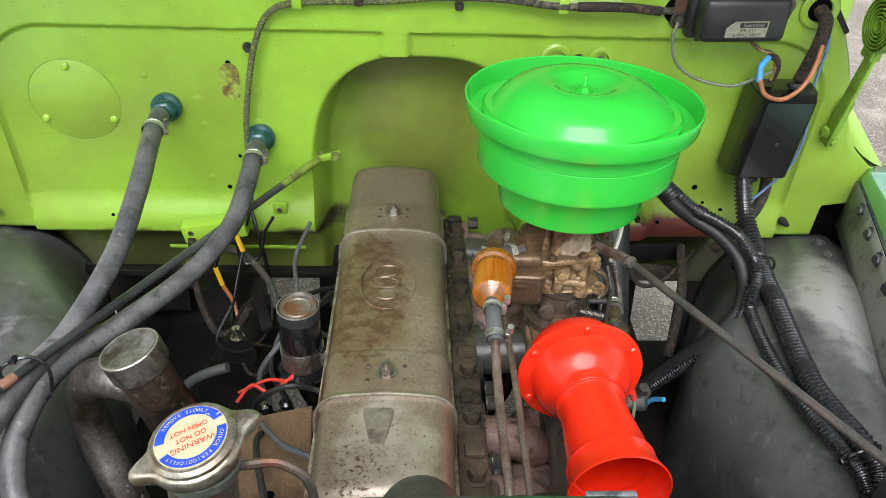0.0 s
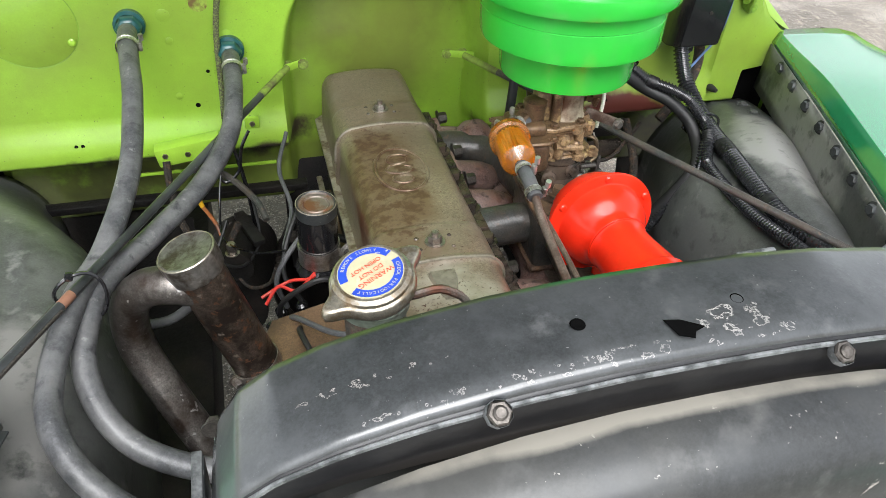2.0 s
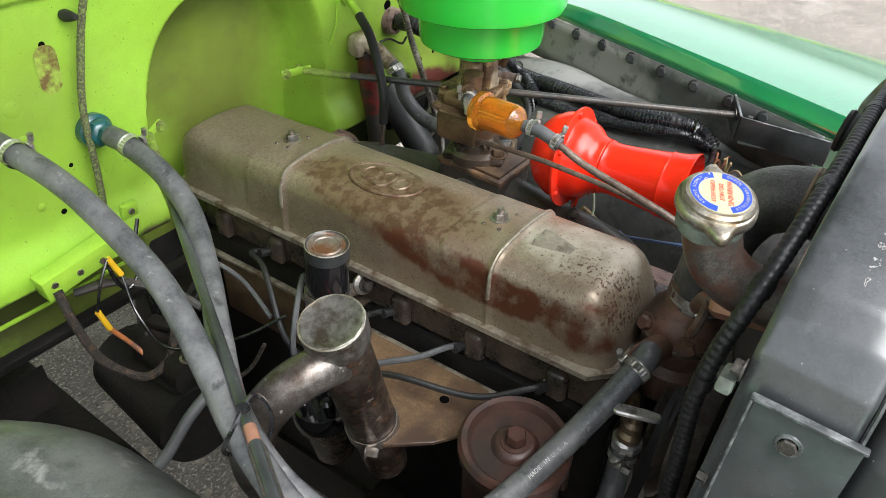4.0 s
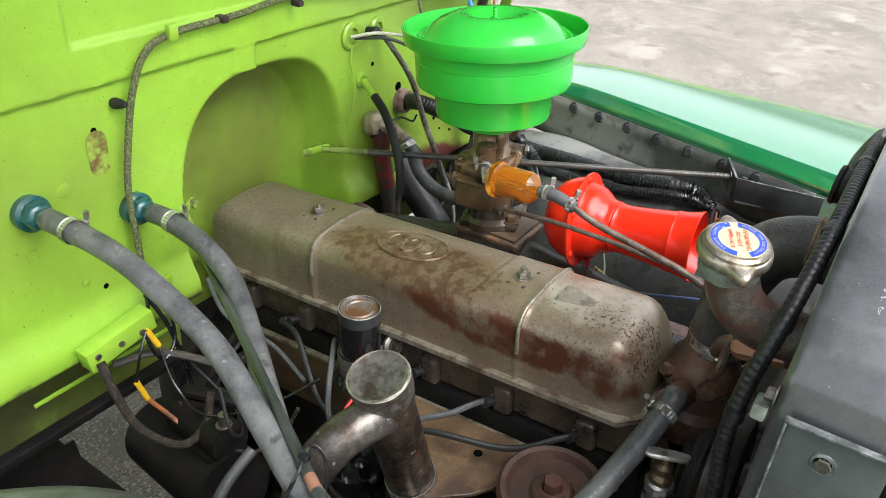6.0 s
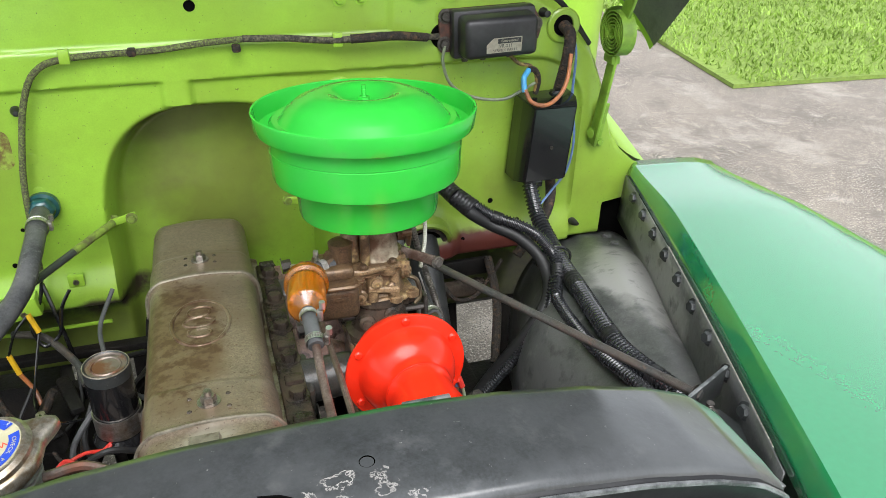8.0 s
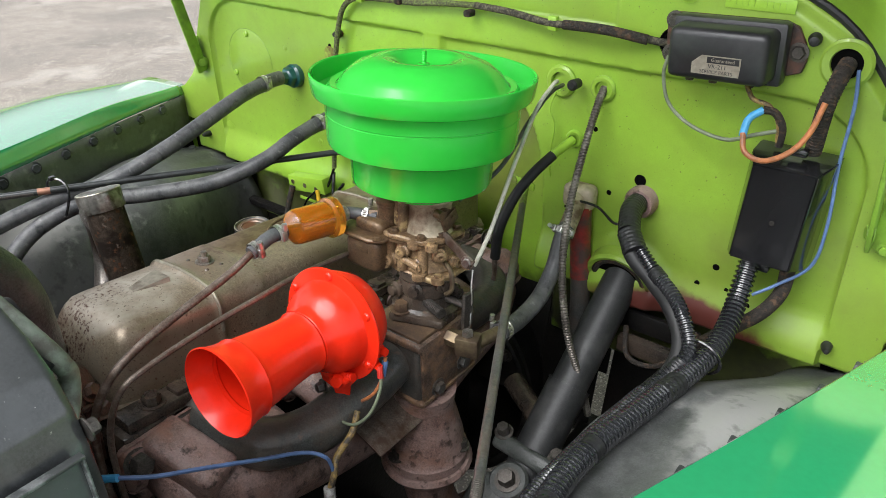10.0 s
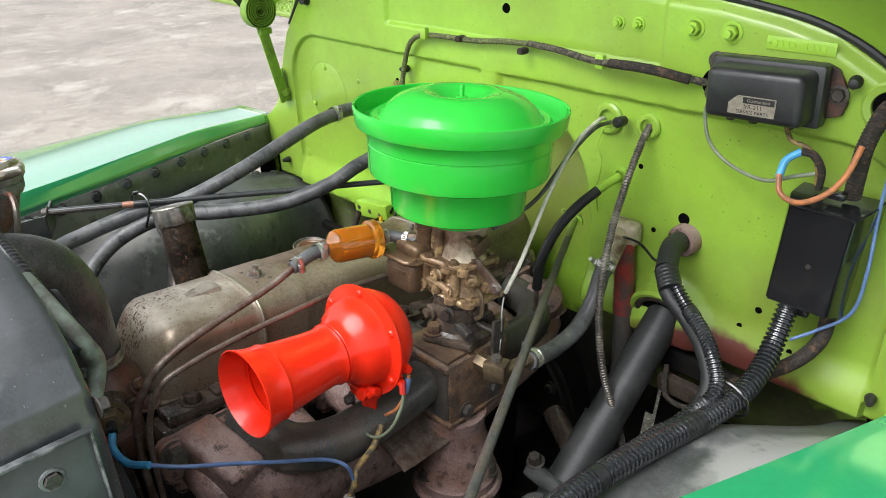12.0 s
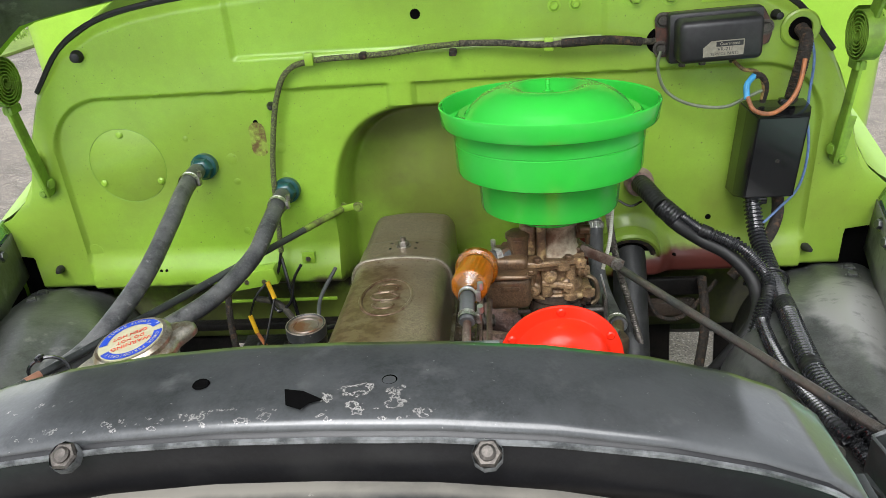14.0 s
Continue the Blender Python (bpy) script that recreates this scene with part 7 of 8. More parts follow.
# ---- support rods ----
for a, b, s in (((0.167, 0.870, 1.088), (0.524, 0.228, 1.104), 1), ((-0.117, 0.870, 1.088), (-0.470, 0.220, 1.118), -1)):
    rod = thing("support_rod", "dark rust-flecked steel rod from firewall to fender", "support rod", "support rods")
    A, B = Vector(a), Vector(b)
    d = (B - A).normalized()
    part("rod", tube([A + d * 0.04, B], 0.0056, 12, 4), MANIFOLD if s > 0 else BLACK, rod)
    if s < 0:
        part("primer_patch", tube([A.lerp(B, 0.80), A.lerp(B, 0.825)], 0.0059, 12, 2), COPPERNUT, rod, "pink primer patch")
    if s > 0:
        part("thread", tube([B - d * 0.05, B - d * 0.012], 0.0060, 12, 6, 0.0008, 0.0022), STEELDARK, rod)
    else:
        # flattened lower end with a long slot
        ax = d.cross(Vector((0, 0, 1))).normalized()
        FLAT = Matrix((ax, d.cross(ax), d)).transposed().to_4x4()
        FLAT.translation = B - d * 0.062
        part("slotted_end", block((0.015, 0.004, 0.124), FLAT, 0.001), STEELDARK, rod, "flattened end with a long slot")
        part("slot", block((0.006, 0.0046, 0.100), FLAT, 0.0004), HOLE, rod)
    part("painted_end", tube([A + d * 0.02, A + d * (0.10 if s > 0 else 0.12)], 0.0060, 12, 2), DIRTYLIME, rod, "lime painted end")
    part("flat_end", block((0.055, 0.004, 0.013), T(A + d * 0.012 + Vector((-s * 0.006, 0.0, 0))) @ Matrix.Rotation(math.atan2(d.y, d.x) * 0.25 * (1 if s > 0 else -1), 4, "Z"), 0.002), LIME, rod)
    for k in (0, 1):
        part("bolt", hexbolt(A + Vector((-s * (0.018 - 0.026 * k), -0.006, 0)), (0, -1, 0), 0.0065, 0.006), DIRTYLIME, rod)
    part("end_nut", hexbolt(B - d * 0.010, d, 0.0072, 0.009), STEELDARK, rod)

# ---- voltage regulator ----
vr = thing("voltage_regulator", "satin black voltage regulator box with a printed silver label", "voltage regulator")
V = T((0.481, 0.795, 1.366)) @ Matrix.Rotation(radians(-2), 4, "Y")
part("base", prism([(-0.082, -0.030), (0.060, -0.030), (0.084, -0.022), (0.088, -0.008), (0.084, 0.012), (0.074, 0.030), (0.060, 0.036), (-0.078, 0.036), (-0.084, 0.02)], 0.006, V @ T((0, 0.036, 0)) @ Matrix.Rotation(radians(90), 4, "X"), 0.001), REGRUST, vr, "rust-edged base plate")
part("cover", block((0.124, 0.064, 0.052), V @ Matrix.Rotation(radians(90), 4, "X"), 0.009, segs=3, taper=0.95), REGBOX, vr)
part("cover_step", block((0.136, 0.074, 0.022), V @ T((0, 0.020, 0)) @ Matrix.Rotation(radians(90), 4, "X"), 0.005, segs=2), REGBOX, vr)
for dx, dz in ((-0.074, 0.026), (-0.076, -0.016), (0.078, 0.002)):
    part("screw", hexbolt(V @ Vector((dx, 0.030, dz)), (0, -1, 0), 0.008, 0.006), STEELDARK, vr)
for dx in (-0.045, -0.015, 0.03):
    part("terminal", block((0.010, 0.008, 0.010), V @ T((dx, 0.022, -0.040)), 0.002), STEELDARK, vr)
LBL = V @ T((0.002, -0.0264, -0.010)) @ Matrix.Rotation(radians(90), 4, "X") @ Matrix.Scale(0.86, 4)
lab = part("label", prism([(-0.033, -0.013), (0.033, -0.013), (0.034, 0.004), (0.034, 0.013), (-0.02, 0.013), (-0.033, 0.002)], 0.0006, LBL, 0), WHITEPRINT, vr, "worn silver printed label")
part("dark_band", prism([(-0.012, 0.003), (0.032, 0.003), (0.032, 0.0115), (-0.012, 0.0115)], 0.0003, LBL @ T((0, 0, 0.0006)), 0), REGBOX, lab)
words("Guaranteed", 0.0068, LBL @ T((0.010, 0.0073, 0.0011)), WHITEPRINT, lab)
words("VR-211", 0.0085, LBL @ T((0.003, -0.0016, 0.0009)), REGBOX, lab)
words("SERVICE PARTS", 0.0068, LBL @ T((0.002, -0.0092, 0.0009)), REGBOX, lab)

# ---- black cover box ----
jb = thing("junction_box_cover", "glossy black folded plastic cover over the fuse box", "junction box")
bm = bmesh.new()
cx, cz = 0.580, 1.182
loops = [(0.049, 0.074, 0.832), (0.048, 0.073, 0.800), (0.0475, 0.0725, 0.796), (0.038, 0.066, 0.772), (0.037, 0.065, 0.7705)]
rings = []
for hx, hz, y in loops:
    rings.append([bm.verts.new((cx + sx * hx + 0.008 * (sz * 0.5), y, cz + sz * hz)) for sx, sz in ((-1, -1), (1, -1), (1, 1), (-1, 1))])
for a, b in zip(rings, rings[1:]):
    for j in range(4):
        bm.faces.new((a[j], a[(j + 1) % 4], b[(j + 1) % 4], b[j]))
bm.faces.new(rings[-1])
bmesh.ops.bevel(bm, geom=bm.edges[:], offset=0.0018, segments=2, affect="EDGES")
part("cover", bm, PLASTIC, jb, smooth=30)
part("screw", lathe([(0.003, 0), (0.003, 0.002), (0, 0.0024)], axis((cx + 0.002, 0.7705, cz - 0.005), (cx + 0.002, 0.6, cz - 0.005)), 10), STEELDARK, jb)
part("buckle", block((0.022, 0.014, 0.01), T((cx + 0.01, 0.79, cz + 0.084)), 0.003), PLASTIC, jb)
part("lower_latch", block((0.02, 0.012, 0.012), T((cx - 0.005, 0.80, cz - 0.083)), 0.003), PLASTIC, jb)

# ---- looms, conduits and cables ----
lm = thing("wiring_loom", "braided cloth wiring loom clipped along the firewall", "wiring loom")
part("loom", tube([(0.404, 0.838, 1.358), (0.388, 0.825, 1.359), (0.32, 0.808, 1.369), (0.231, 0.812, 1.366), (0.16, 0.816, 1.372), (0.10, 0.818, 1.374)], 0.0050, 12, 10), CLOTH, lm)
part("painted_stretch", tube([(0.115, 0.818, 1.374), (0.05, 0.819, 1.371), (-0.02, 0.820, 1.364), (-0.13, 0.820, 1.360), (-0.175, 0.818, 1.345), (-0.200, 0.820, 1.30), (-0.218, 0.822, 1.23), (-0.228, 0.822, 1.17), (-0.232, 0.815, 1.09), (-0.236, 0.812, 1.03)], 0.0046, 12, 10), LOOMLIME, lm, "stretch with lime overspray")
part("worn_stretch", tube([(0.375, 0.818, 1.361), (0.32, 0.806, 1.369), (0.255, 0.810, 1.367)], 0.0066, 12, 8), CLOTHDARK, lm, "frayed dark stretch with copper showing")
for x, z in ((0.236, 1.364), (-0.135, 1.362)):
    part("clip", block((0.014, 0.010, 0.020), T((x, 0.814, z + 0.002)), 0.002), LIME, lm, "lime painted clip")
for p in ((0.09, 0.815, 1.362), (-0.05, 0.818, 1.364)):
    part("tape_knot", block((0.012, 0.018, 0.010), T(p), 0.003), CLOTHDARK, lm)
tw = thing("terminal_wires", "loose black and yellow-sleeved wires below the firewall", "wire")
part("black_wire", tube([(-0.236, 0.812, 1.03), (-0.245, 0.80, 0.995), (-0.262, 0.785, 0.965), (-0.25, 0.775, 0.93), (-0.225, 0.78, 0.945), (-0.215, 0.79, 0.985), (-0.20, 0.80, 1.01)], 0.0028, 8, 6), PLASTIC, tw)
part("black_wire", tube([(-0.238, 0.812, 1.02), (-0.225, 0.79, 0.97), (-0.215, 0.78, 0.90), (-0.21, 0.77, 0.82)], 0.0035, 8, 6), PLASTIC, tw)
part("yellow_sleeve", tube([(-0.262, 0.785, 0.985), (-0.252, 0.778, 0.955)], 0.0042, 10, 2), YELLOWSLV, tw, "yellow plastic sleeve")
part("yellow_sleeve", tube([(-0.300, 0.77, 0.925), (-0.292, 0.765, 0.892)], 0.0042, 10, 2), YELLOWSLV, tw, "yellow plastic sleeve")
part("brown_wire", tube([(-0.292, 0.765, 0.892), (-0.275, 0.755, 0.86), (-0.26, 0.72, 0.83), (-0.24, 0.68, 0.82)], 0.0035, 8, 6), COPPERWIRE, tw)
part("thin_wire", tube([(-0.262, 0.785, 0.985), (-0.285, 0.775, 0.96), (-0.30, 0.77, 0.925)], 0.002, 8, 5), PLASTIC, tw)
part("thin_wire", tube([(-0.252, 0.778, 0.955), (-0.262, 0.74, 0.91), (-0.26, 0.68, 0.885), (-0.215, 0.60, 0.92), (-0.17, 0.55, 0.96)], 0.002, 8, 6), PLASTIC, tw)
part("sleeved_cable", tube([(-0.335, 0.785, 0.975), (-0.335, 0.765, 0.93), (-0.325, 0.74, 0.875), (-0.295, 0.70, 0.845), (-0.26, 0.69, 0.86), (-0.235, 0.70, 0.90)], 0.006, 10, 6), CLOTHDARK, tw)
part("battery_cable", tube([(-0.44, 0.62, 0.78), (-0.36, 0.60, 0.80), (-0.30, 0.60, 0.845), (-0.255, 0.60, 0.865)], 0.008, 12, 6), RUBBER, tw)

hs = thing("harness_hose", "smooth black harness tube curving from the firewall", "conduit", "wiring conduits")
part("tube", tube([(0.386, 0.815, 1.128), (0.392, 0.785, 1.127), (0.420, 0.733, 1.101), (0.462, 0.722, 1.072), (0.499, 0.698, 1.058), (0.527, 0.671, 1.034), (0.532, 0.640, 1.012), (0.519, 0.604, 0.995), (0.498, 0.592, 0.965), (0.464, 0.596, 0.908), (0.432, 0.612, 0.842), (0.40, 0.62, 0.78)], 0.0105, 14, 8), RUBBERBLK, hs)
part("tape", tube([(0.386, 0.82, 1.128), (0.391, 0.79, 1.129), (0.408, 0.752, 1.116)], 0.0155, 14, 6, 0.0006, 0.006), TAPE, hs, "black tape wrap")
part("tape", tube([(0.408, 0.752, 1.116), (0.43, 0.730, 1.102)], 0.0165, 14, 4, 0.0006, 0.006), TAPE, hs, "black tape wrap")
cd = thing("split_loom_conduit", "ribbed black split loom conduit", "conduit", "wiring conduits")
part("conduit", tube([(0.418, 0.745, 1.112), (0.436, 0.734, 1.105), (0.463, 0.722, 1.088), (0.497, 0.699, 1.080), (0.522, 0.677, 1.070), (0.544, 0.656, 1.044), (0.545, 0.630, 1.031), (0.526, 0.590, 1.010), (0.520, 0.572, 1.008), (0.515, 0.520, 1.010), (0.511, 0.455, 1.017), (0.511, 0.407, 1.024), (0.513, 0.361, 1.034), (0.518, 0.318, 1.040), (0.530, 0.285, 1.036), (0.536, 0.262, 1.026)], 0.0098, 12, 8, 0.0022, 0.0056), CONDUIT, cd)
for p, q in (((0.463, 0.7225, 1.0875), (0.476, 0.714, 1.084)), ((0.545, 0.632, 1.032), (0.538, 0.614, 1.020))):
    part("tape", tube([p, q], 0.0108, 14, 3, 0.0004, 0.004), TAPE, cd, "black tape wrap")
cd = thing("split_loom_conduit", "thick ribbed black split loom conduit from the fuse box", "conduit", "wiring conduits")
THICK = [(0.560, 0.800, 1.112), (0.560, 0.792, 1.097), (0.562, 0.764, 1.062), (0.565, 0.731, 1.041), (0.565, 0.684, 1.027), (0.558, 0.625, 1.025), (0.548, 0.555, 1.031), (0.539, 0.494, 1.035), (0.533, 0.449, 1.038), (0.530, 0.408, 1.040), (0.531, 0.372, 1.044), (0.536, 0.335, 1.048), (0.545, 0.302, 1.048), (0.552, 0.276, 1.036), (0.545, 0.256, 1.022)]
part("conduit", tube(THICK, 0.0142, 14, 8, 0.0030, 0.0066), CONDUIT, cd)
line = smooth_path(THICK, 24)
for a, n in ((5.4, 14), (8.3, 10), (11.0, 12)):
    k = int(a * 24)
    part("tape", tube([line[k + q] for q in range(0, n, 2)], 0.0148, 14, 2, 0.0006, 0.008), TAPE, cd, "wrinkled black tape wrap")
for k, r in ((4.35, 0.030), (12.2, 0.024)):
    p = line[int(k * 24)] + Vector((-0.010, 0.0, 0.0))
    d = (line[int(k * 24) + 2] - line[int(k * 24)]).normalized()
    m = axis(p, p + d)
    part("tie", tube([m @ Vector((r * math.cos(a), r * 0.75 * math.sin(a), 0)) for a in lin(0, 2 * math.pi, 20)], 0.0022, 6, 2), PLASTIC, cd)
    part("tie_lock", block((0.009, 0.007, 0.007), m @ Matrix.Translation((-r, -0.004, 0)), 0.001), PLASTIC, cd)
cd = thing("split_loom_conduit", "ribbed black split loom conduit down the wheelhouse wall", "conduit", "wiring conduits")
part("conduit", tube([(0.535, 0.618, 1.020), (0.520, 0.596, 0.998), (0.503, 0.580, 0.962), (0.474, 0.582, 0.916), (0.448, 0.594, 0.868), (0.42, 0.61, 0.81)], 0.0095, 12, 8, 0.0022, 0.0056), CONDUIT, cd)
part("blue_end", tube([(0.428, 0.565, 0.832), (0.418, 0.580, 0.815), (0.410, 0.590, 0.79)], 0.004, 8, 4), BLUETAPE, cd, "pale blue taped wire end")
fb = thing("firewall_cable", "cloth-wrapped cable from firewall grommet to fuse box", "wire")
part("cable", tube([(0.612, 0.83, 1.364), (0.612, 0.805, 1.355), (0.607, 0.795, 1.325), (0.604, 0.80, 1.29), (0.602, 0.806, 1.262)], 0.0100, 14, 12, 0.0008, 0.004), CLOTHDARK, fb)
part("orange_wire", tube([(0.607, 0.785, 1.330), (0.600, 0.774, 1.296), (0.585, 0.764, 1.272), (0.560, 0.758, 1.258), (0.536, 0.764, 1.262), (0.527, 0.775, 1.280)], 0.0034, 10, 8), COPPERWIRE, fb, "orange-brown wire")
part("blue_sleeve", tube([(0.527, 0.775, 1.276), (0.528, 0.785, 1.295), (0.540, 0.795, 1.306)], 0.0046, 10, 6), BLUETAPE, fb, "pale blue wire sleeve")
part("dark_wire", tube([(0.540, 0.795, 1.306), (0.553, 0.80, 1.303), (0.563, 0.805, 1.285), (0.562, 0.81, 1.26)], 0.0048, 10, 6), CLOTHDARK, fb)
part("regulator_wire", tube([(0.512, 0.81, 1.326), (0.525, 0.80, 1.315), (0.545, 0.80, 1.31), (0.558, 0.803, 1.29), (0.560, 0.808, 1.265)], 0.003, 8, 6), YELLOWDIRT, fb, "frayed yellow wire")
part("grey_wire", tube([(0.405, 0.82, 1.345), (0.402, 0.818, 1.32), (0.415, 0.815, 1.285), (0.45, 0.81, 1.263), (0.50, 0.80, 1.258), (0.535, 0.80, 1.272), (0.558, 0.805, 1.28)], 0.0026, 8, 8), GREYWIRE, fb)
part("blue_wire", tube([(0.625, 0.828, 1.360), (0.632, 0.815, 1.32), (0.632, 0.812, 1.25), (0.638, 0.80, 1.18), (0.632, 0.80, 1.12), (0.60, 0.79, 1.085), (0.575, 0.78, 1.065)], 0.0022, 8, 8), BLUEWIRE, fb)
part("lower_cable", tube([(0.605, 0.81, 1.105), (0.605, 0.80, 1.07), (0.590, 0.785, 1.04), (0.560, 0.77, 1.01), (0.53, 0.76, 0.98)], 0.0095, 12, 6), CLOTHDARK, fb)
sc = thing("speedometer_cable", "black cable in a coiled steel sheath", "cable")
part("sheath", tube([(0.308, 0.842, 1.279), (0.312, 0.815, 1.258), (0.319, 0.768, 1.20), (0.321, 0.738, 1.13), (0.333, 0.708, 1.05), (0.358, 0.690, 0.96), (0.382, 0.702, 0.87), (0.387, 0.722, 0.80)], 0.0058, 10, 8, 0.001, 0.0042), STEELCOIL, sc)
ch = thing("choke_cable", "pale coiled choke cable to the carburetor", "cable", "control cables")
part("sheath", tube([(0.235, 0.835, 1.278), (0.258, 0.785, 1.290), (0.285, 0.698, 1.284), (0.306, 0.62, 1.245), (0.302, 0.572, 1.165), (0.2905, 0.553, 1.118)], 0.0030, 8, 8, 0.0004, 0.0025), PALECABLE, ch)
ch = thing("throttle_cable", "dark control cable beside the choke cable", "cable", "control cables")
part("sheath", tube([(0.245, 0.835, 1.274), (0.262, 0.77, 1.282), (0.272, 0.70, 1.262), (0.275, 0.63, 1.222), (0.262, 0.56, 1.20)], 0.003, 8, 8), RUBBER, ch)
part("stub", lathe([(0.007, 0), (0.008, 0.02), (0.005, 0.024), (0, 0.024)], axis((0.272, 0.83, 1.283), (0.278, 0.75, 1.290)), 12), RUBBERBLK, ch, "cut black cable stub")
bc = thing("gauge_pipe", "black rubber hose with a lime painted end", "cable", "control cables")
part("hose", tube([(0.255, 0.800, 1.178), (0.243, 0.767, 1.158), (0.229, 0.738, 1.126), (0.219, 0.715, 1.08), (0.215, 0.710, 1.03)], 0.0078, 12, 8), RUBBERBLK, bc)
part("painted_end", tube([(0.268, 0.835, 1.194), (0.255, 0.800, 1.178), (0.248, 0.78, 1.166)], 0.0068, 12, 5), LIME, bc, "lime painted end")
part("tube", tube([(0.215, 0.710, 1.03), (0.213, 0.71, 0.99), (0.205, 0.70, 0.96)], 0.004, 10, 4), PIPE, bc)
part("thin_wire", tube([(0.235, 0.833, 1.262), (0.228, 0.83, 1.235), (0.236, 0.832, 1.21), (0.232, 0.83, 1.16), (0.225, 0.85, 1.10)], 0.0015, 6, 6), LIME, bc)
wh = thing("wiper_vacuum_hose", "black rubber vacuum hose to the firewall fitting", "hose")
part("hose", tube([(0.318, 0.572, 1.014), (0.315, 0.625, 1.004), (0.309, 0.690, 1.006), (0.305, 0.733, 1.035), (0.305, 0.752, 1.075), (0.304, 0.775, 1.092)], 0.0125, 14, 8), HOSE, wh)
part("clamp", clamp_ring((0.3175, 0.582, 1.012), (0, 1, -0.1), 0.0132), ZINC, wh)
part("clamp", clamp_ring((0.305, 0.760, 1.082), (0, 0.6, 0.7), 0.0132), ZINC, wh)
wv = thing("heater_valve", "grey and red painted pipe fitting on the firewall", "pipe fitting")
part("elbow", tube([(0.305, 0.765, 1.085), (0.300, 0.795, 1.105), (0.292, 0.815, 1.112), (0.285, 0.845, 1.108)], 0.013, 16, 6), CARBPALE, wv)
part("body", block((0.05, 0.03, 0.04), T((0.292, 0.825, 1.112)), 0.01, segs=3), CARBPALE, wv)
part("red_pipe", tube([(0.298, 0.818, 1.10), (0.302, 0.818, 1.04), (0.310, 0.812, 0.98)], 0.0165, 16, 4), REDRUST, wv, "red painted pipe")
part("lower_pipe", tube([(0.310, 0.812, 0.98), (0.316, 0.806, 0.91), (0.32, 0.80, 0.80)], 0.0155, 16, 4), MANIFOLD, wv)
part("thin_cable", tube([(0.27, 0.82, 1.09), (0.30, 0.80, 1.115), (0.335, 0.80, 1.115), (0.365, 0.795, 1.10), (0.385, 0.80, 1.105)], 0.002, 8, 6), PLASTIC, wv)

# ---- steering column ----
st = thing("steering_column", "black steering column with a bolted clamp", "steering column")
S0, S1 = Vector((0.377, 0.870, 1.036)), Vector((0.352, 0.520, 0.694))
d = (S1 - S0).normalized()
part("tube", tube([S0, S0.lerp(S1, 0.52)], 0.0285, 28, 3), COLUMN, st)
part("thick_tube", tube([S0.lerp(S1, 0.50), S1], 0.0325, 28, 3), COLUMN, st)
part("joint_ring", tube([S0.lerp(S1, 0.497), S0.lerp(S1, 0.503)], 0.0335, 28, 2), COLUMN, st)
C = S0.lerp(S1, 0.74)
part("clamp", block((0.112, 0.075, 0.026), axis(C + d * 0.004, C + d), 0.008, segs=3), STARTER, st)
for s in (-1, 1):
    part("clamp_bolt", hexbolt(C + Vector((s * 0.046, -0.012, 0.030)), (0, -0.3, 1), 0.010, 0.016), STEELDARK, st)
part("gear_box", block((0.10, 0.15, 0.11), T((0.350, 0.515, 0.705)) @ Matrix.Rotation(radians(40), 4, "X"), 0.03, segs=4), STARTER, st)
part("adjuster_boss", lathe([(0.030, -0.02), (0.030, 0.012), (0.026, 0.016), (0, 0.016)], axis((0.358, 0.548, 0.775), (0.358, 0.508, 0.865)), 22), STARTER, st)
part("gear_bolt", hexbolt((0.358, 0.541, 0.790), (0, -0.4, 0.9), 0.013, 0.016), STEELDARK, st)
sb = thing("shift_linkage", "dark greasy shift linkage below the column", "linkage")
part("rod", tube([(0.25, 0.72, 0.80), (0.32, 0.68, 0.79), (0.34, 0.66, 0.785)], 0.018, 14, 4), CAST, sb)
part("lever", block((0.10, 0.02, 0.03), T((0.44, 0.80, 0.90)), 0.006), CAST, sb)
part("bracket", block((0.13, 0.012, 0.035), T((0.44, 0.83, 0.925)), 0.004), GREASESHADE, sb)
part("brown_cable", tube([(0.40, 0.80, 0.93), (0.42, 0.77, 0.90), (0.46, 0.775, 0.895), (0.50, 0.79, 0.93), (0.52, 0.80, 0.95)], 0.004, 8, 6), CLOTHDARK, sb)
part("pedal_rod", tube([(0.50, 0.82, 0.945), (0.49, 0.74, 0.90), (0.46, 0.66, 0.83)], 0.008, 10, 4), CLOTHDARK, sb)

# headlamp wires lying on the wheelhouse
lw = thing("headlamp_wires", "tangle of thin red and yellow wires on the wheelhouse", "wire")
for k, (mt, dz) in enumerate(((YELLOWDIRT, 0.0), (COPPERWIRE, 0.006), (PLASTIC, 0.010))):
    part("strand", tube([(-0.452, 0.245 + 0.006 * k, 0.985 + dz), (-0.425 + 0.004 * k, 0.222, 0.990 + dz), (-0.402, 0.200 - 0.006 * k, 0.997 + dz), (-0.396 + 0.006 * k, 0.176, 0.994 + dz), (-0.380, 0.160 + 0.008 * k, 0.996 + dz), (-0.368 - 0.004 * k, 0.164 - 0.010 * k, 0.998), (-0.355, 0.148, 0.985 - dz), (-0.335, 0.130 + 0.006 * k, 0.965)], 0.0022, 8, 6), mt, lw)

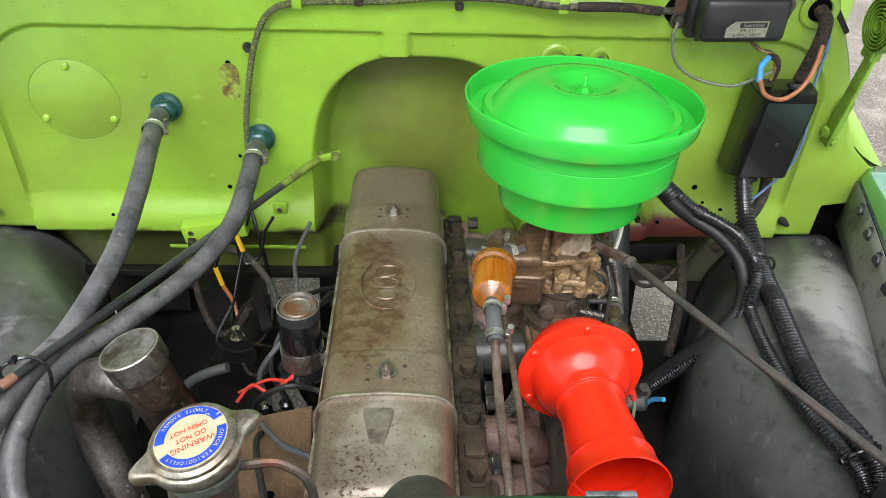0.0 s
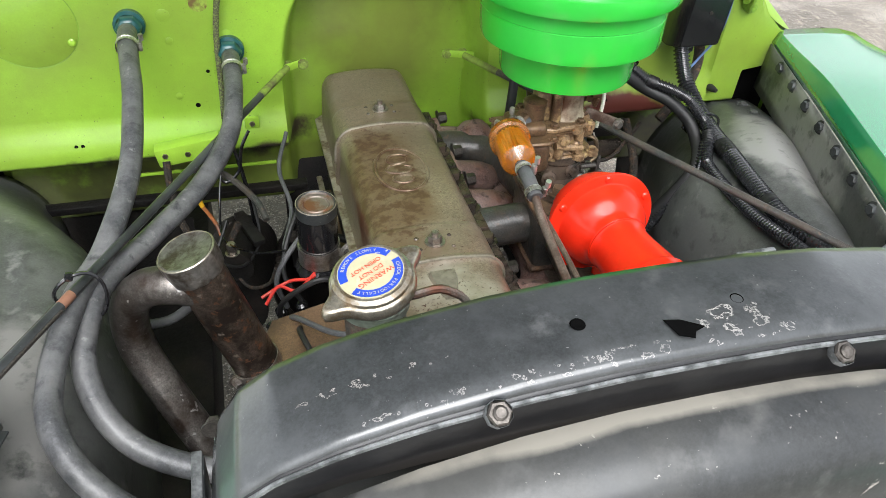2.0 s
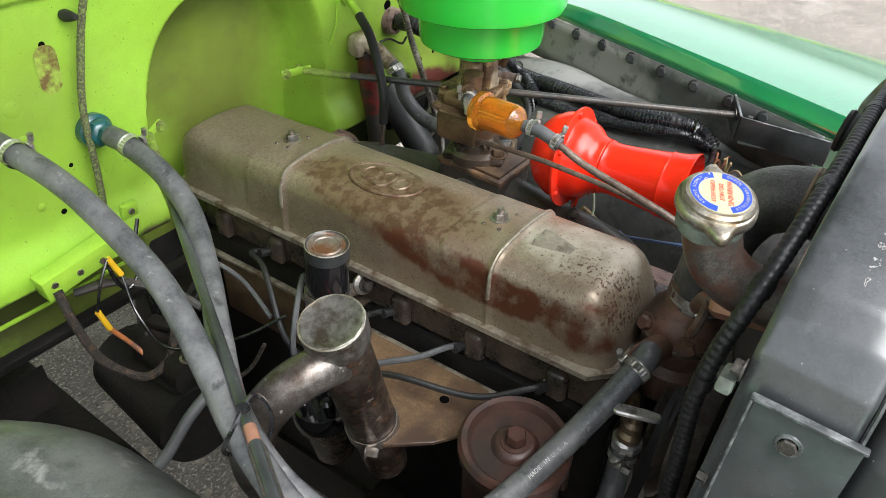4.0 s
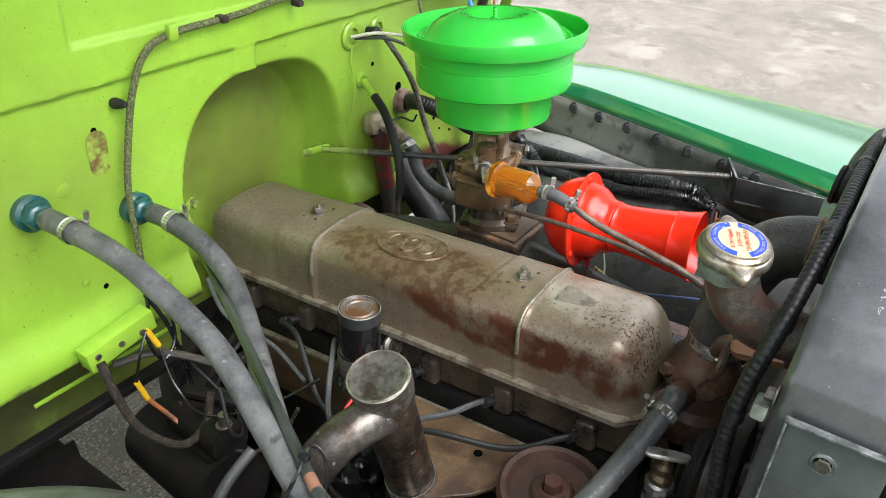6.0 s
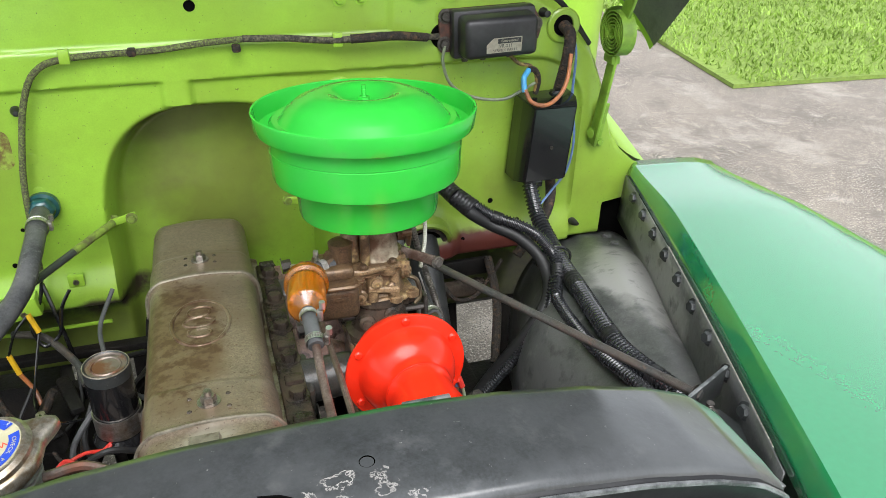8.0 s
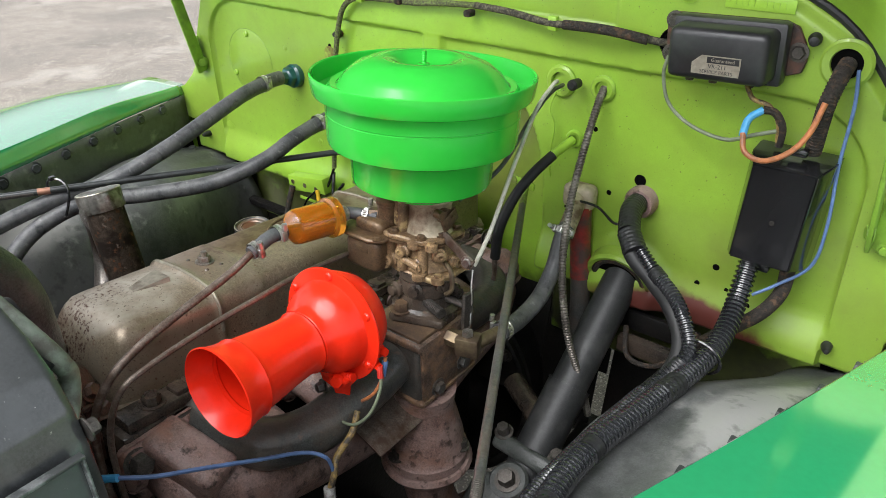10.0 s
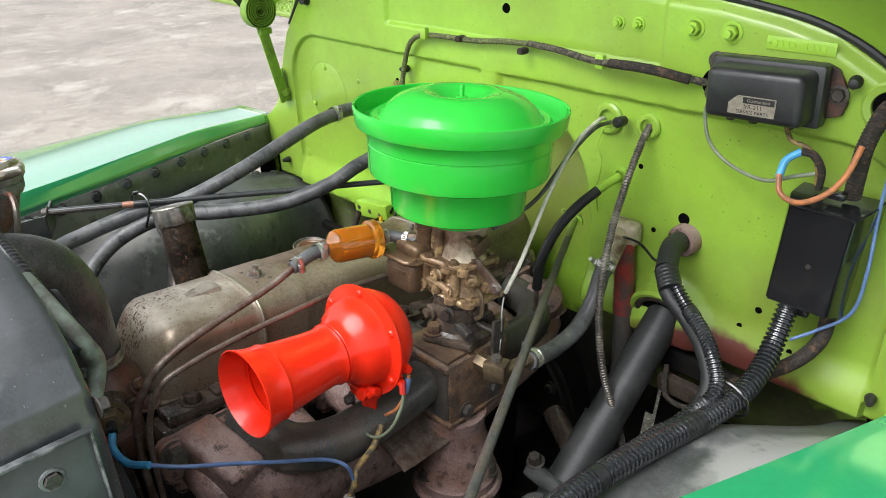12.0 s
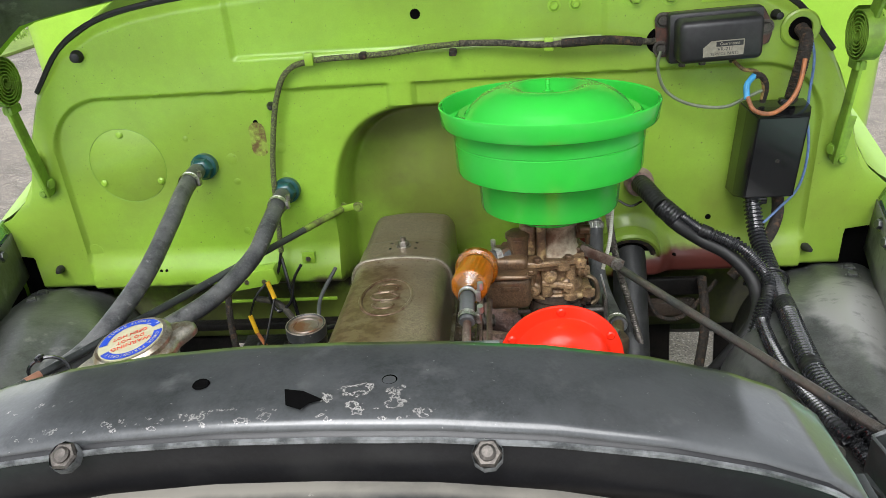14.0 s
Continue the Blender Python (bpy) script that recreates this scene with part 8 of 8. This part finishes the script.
# pale pipe behind the support and the rubber boot beside the fender
op = thing("overflow_pipe", "pale grey-green bent pipe behind the radiator support", "pipe")
part("pipe", tube([(0.235, 0.030, 1.330), (0.280, 0.036, 1.312), (0.296, 0.046, 1.285), (0.288, 0.052, 1.262), (0.298, 0.040, 1.240), (0.310, 0.020, 1.225)], 0.0075, 12, 8), MINTTAB, op)
rb = thing("rubber_boot", "black rubber boot behind the radiator support", "rubber boot")
part("sleeve", lathe([(0.019, 0.0), (0.023, 0.001), (0.0245, 0.005), (0.022, 0.008), (0.021, 0.03), (0.023, 0.036), (0, 0.036)], axis((0.200, 0.062, 1.270), (0.197, -0.02, 1.266)), 28), RUBBERBLK, rb)
part("end_cap", lathe([(0, 0.004), (0.019, 0.004)], axis((0.200, 0.062, 1.270), (0.197, -0.02, 1.266)), 28), RUBBERBLK, rb)
part("nipple", lathe([(0.006, 0), (0.006, 0.022), (0.0045, 0.025), (0, 0.025)], axis((0.199, 0.044, 1.254), (0.199, 0.046, 1.20)), 12), RUBBERBLK, rb)

# frayed ends beside the headlamp harness
fe = thing("frayed_wire_ends", "frayed straw-coloured wire ends beside the conduit", "wire")
rnd = random.Random(11)
for k in range(7):
    a = Vector((0.49 + rnd.uniform(-0.012, 0.012), 0.222 + rnd.uniform(-0.01, 0.01), 1.018))
    b = a + Vector((rnd.uniform(-0.05, 0.03), rnd.uniform(-0.035, 0.03), rnd.uniform(0.005, 0.03)))
    part("strand", tube([a, a.lerp(b, 0.5) + Vector((0, 0, 0.012)), b], 0.0014 + 0.0006 * (k % 2), 6, 5), STRAW if k % 3 else COPPERWIRE, fe)
part("stub", tube([(0.525, 0.245, 1.028), (0.49, 0.24, 1.022), (0.462, 0.244, 1.02)], 0.009, 12, 6, 0.0018, 0.005), CONDUIT, fe, "short ribbed conduit stub")
# bolts and seams of the thermostat housing
for p, d in (((-0.012, 0.100, 1.075), (-1, -0.4, 0.2)), ((0.0, 0.150, 1.072), (-0.9, 0.5, 0.3)), ((0.066, 0.142, 1.075), (0.8, 0.6, 0.5))):
    part("bolt", hexbolt(p, d, 0.0085, 0.010), THERMO, th)
part("flange_seam", lathe([(0.047, 1.058), (0.0485, 1.060), (0.0485, 1.064), (0.046, 1.066)], T((0.03, 0.118, 0)), 32), CAST, th)
part("gasket_rag", tube([(-0.058, 0.086, 1.196), (-0.060, 0.088, 1.180), (-0.052, 0.090, 1.158), (-0.054, 0.092, 1.140), (-0.046, 0.096, 1.120)], 0.005, 8, 6), RUSTTOP, th, "ragged gasket edge")
# small wires and clips near the starter
for pts, r, mt in (([(-0.21, 0.77, 0.90), (-0.205, 0.70, 0.86), (-0.235, 0.64, 0.86), (-0.27, 0.62, 0.90), (-0.25, 0.66, 0.94)], 0.0026, RUBBERBLK), ([(-0.25, 0.755, 0.86), (-0.262, 0.70, 0.835), (-0.235, 0.63, 0.825), (-0.20, 0.60, 0.85), (-0.185, 0.58, 0.90)], 0.003, CLOTHDARK), ([(-0.14, 0.80, 1.0), (-0.16, 0.74, 0.97), (-0.15, 0.66, 0.95), (-0.17, 0.58, 0.94)], 0.0035, RUBBER), ([(-0.30, 0.82, 0.93), (-0.25, 0.79, 0.935), (-0.205, 0.74, 0.915), (-0.19, 0.70, 0.90)], 0.006, MANIFOLD)):
    part("loose_wire", tube(pts, r, 8, 7), mt, tw)
# printing along the lower heater hose
line = smooth_path(H2, 40)
line = [p for p in line if p.y < 0.19 and p.x > -0.24]
run = [0.0]
for a, b in zip(line, line[1:]):
    run.append(run[-1] + (b - a).length)
for k, c in enumerate("MADE IN U.S.A."):
    s = 0.035 + k * 0.0046
    if c == " " or s > run[-1]:
        continue
    i = max(j for j, r in enumerate(run) if r <= s)
    i = min(i, len(line) - 2)
    tang = (line[i + 1] - line[i]).normalized()
    nrm = Vector((-0.45, -0.25, 0.75))
    nrm = (nrm - tang * nrm.dot(tang)).normalized()
    up = nrm.cross(tang)
    m = Matrix((tang, up, nrm)).transposed().to_4x4()
    words(c, 0.0062, Matrix.Translation(line[i] + nrm * 0.0138) @ m, GREYTAPE, hh, "printed_letter")
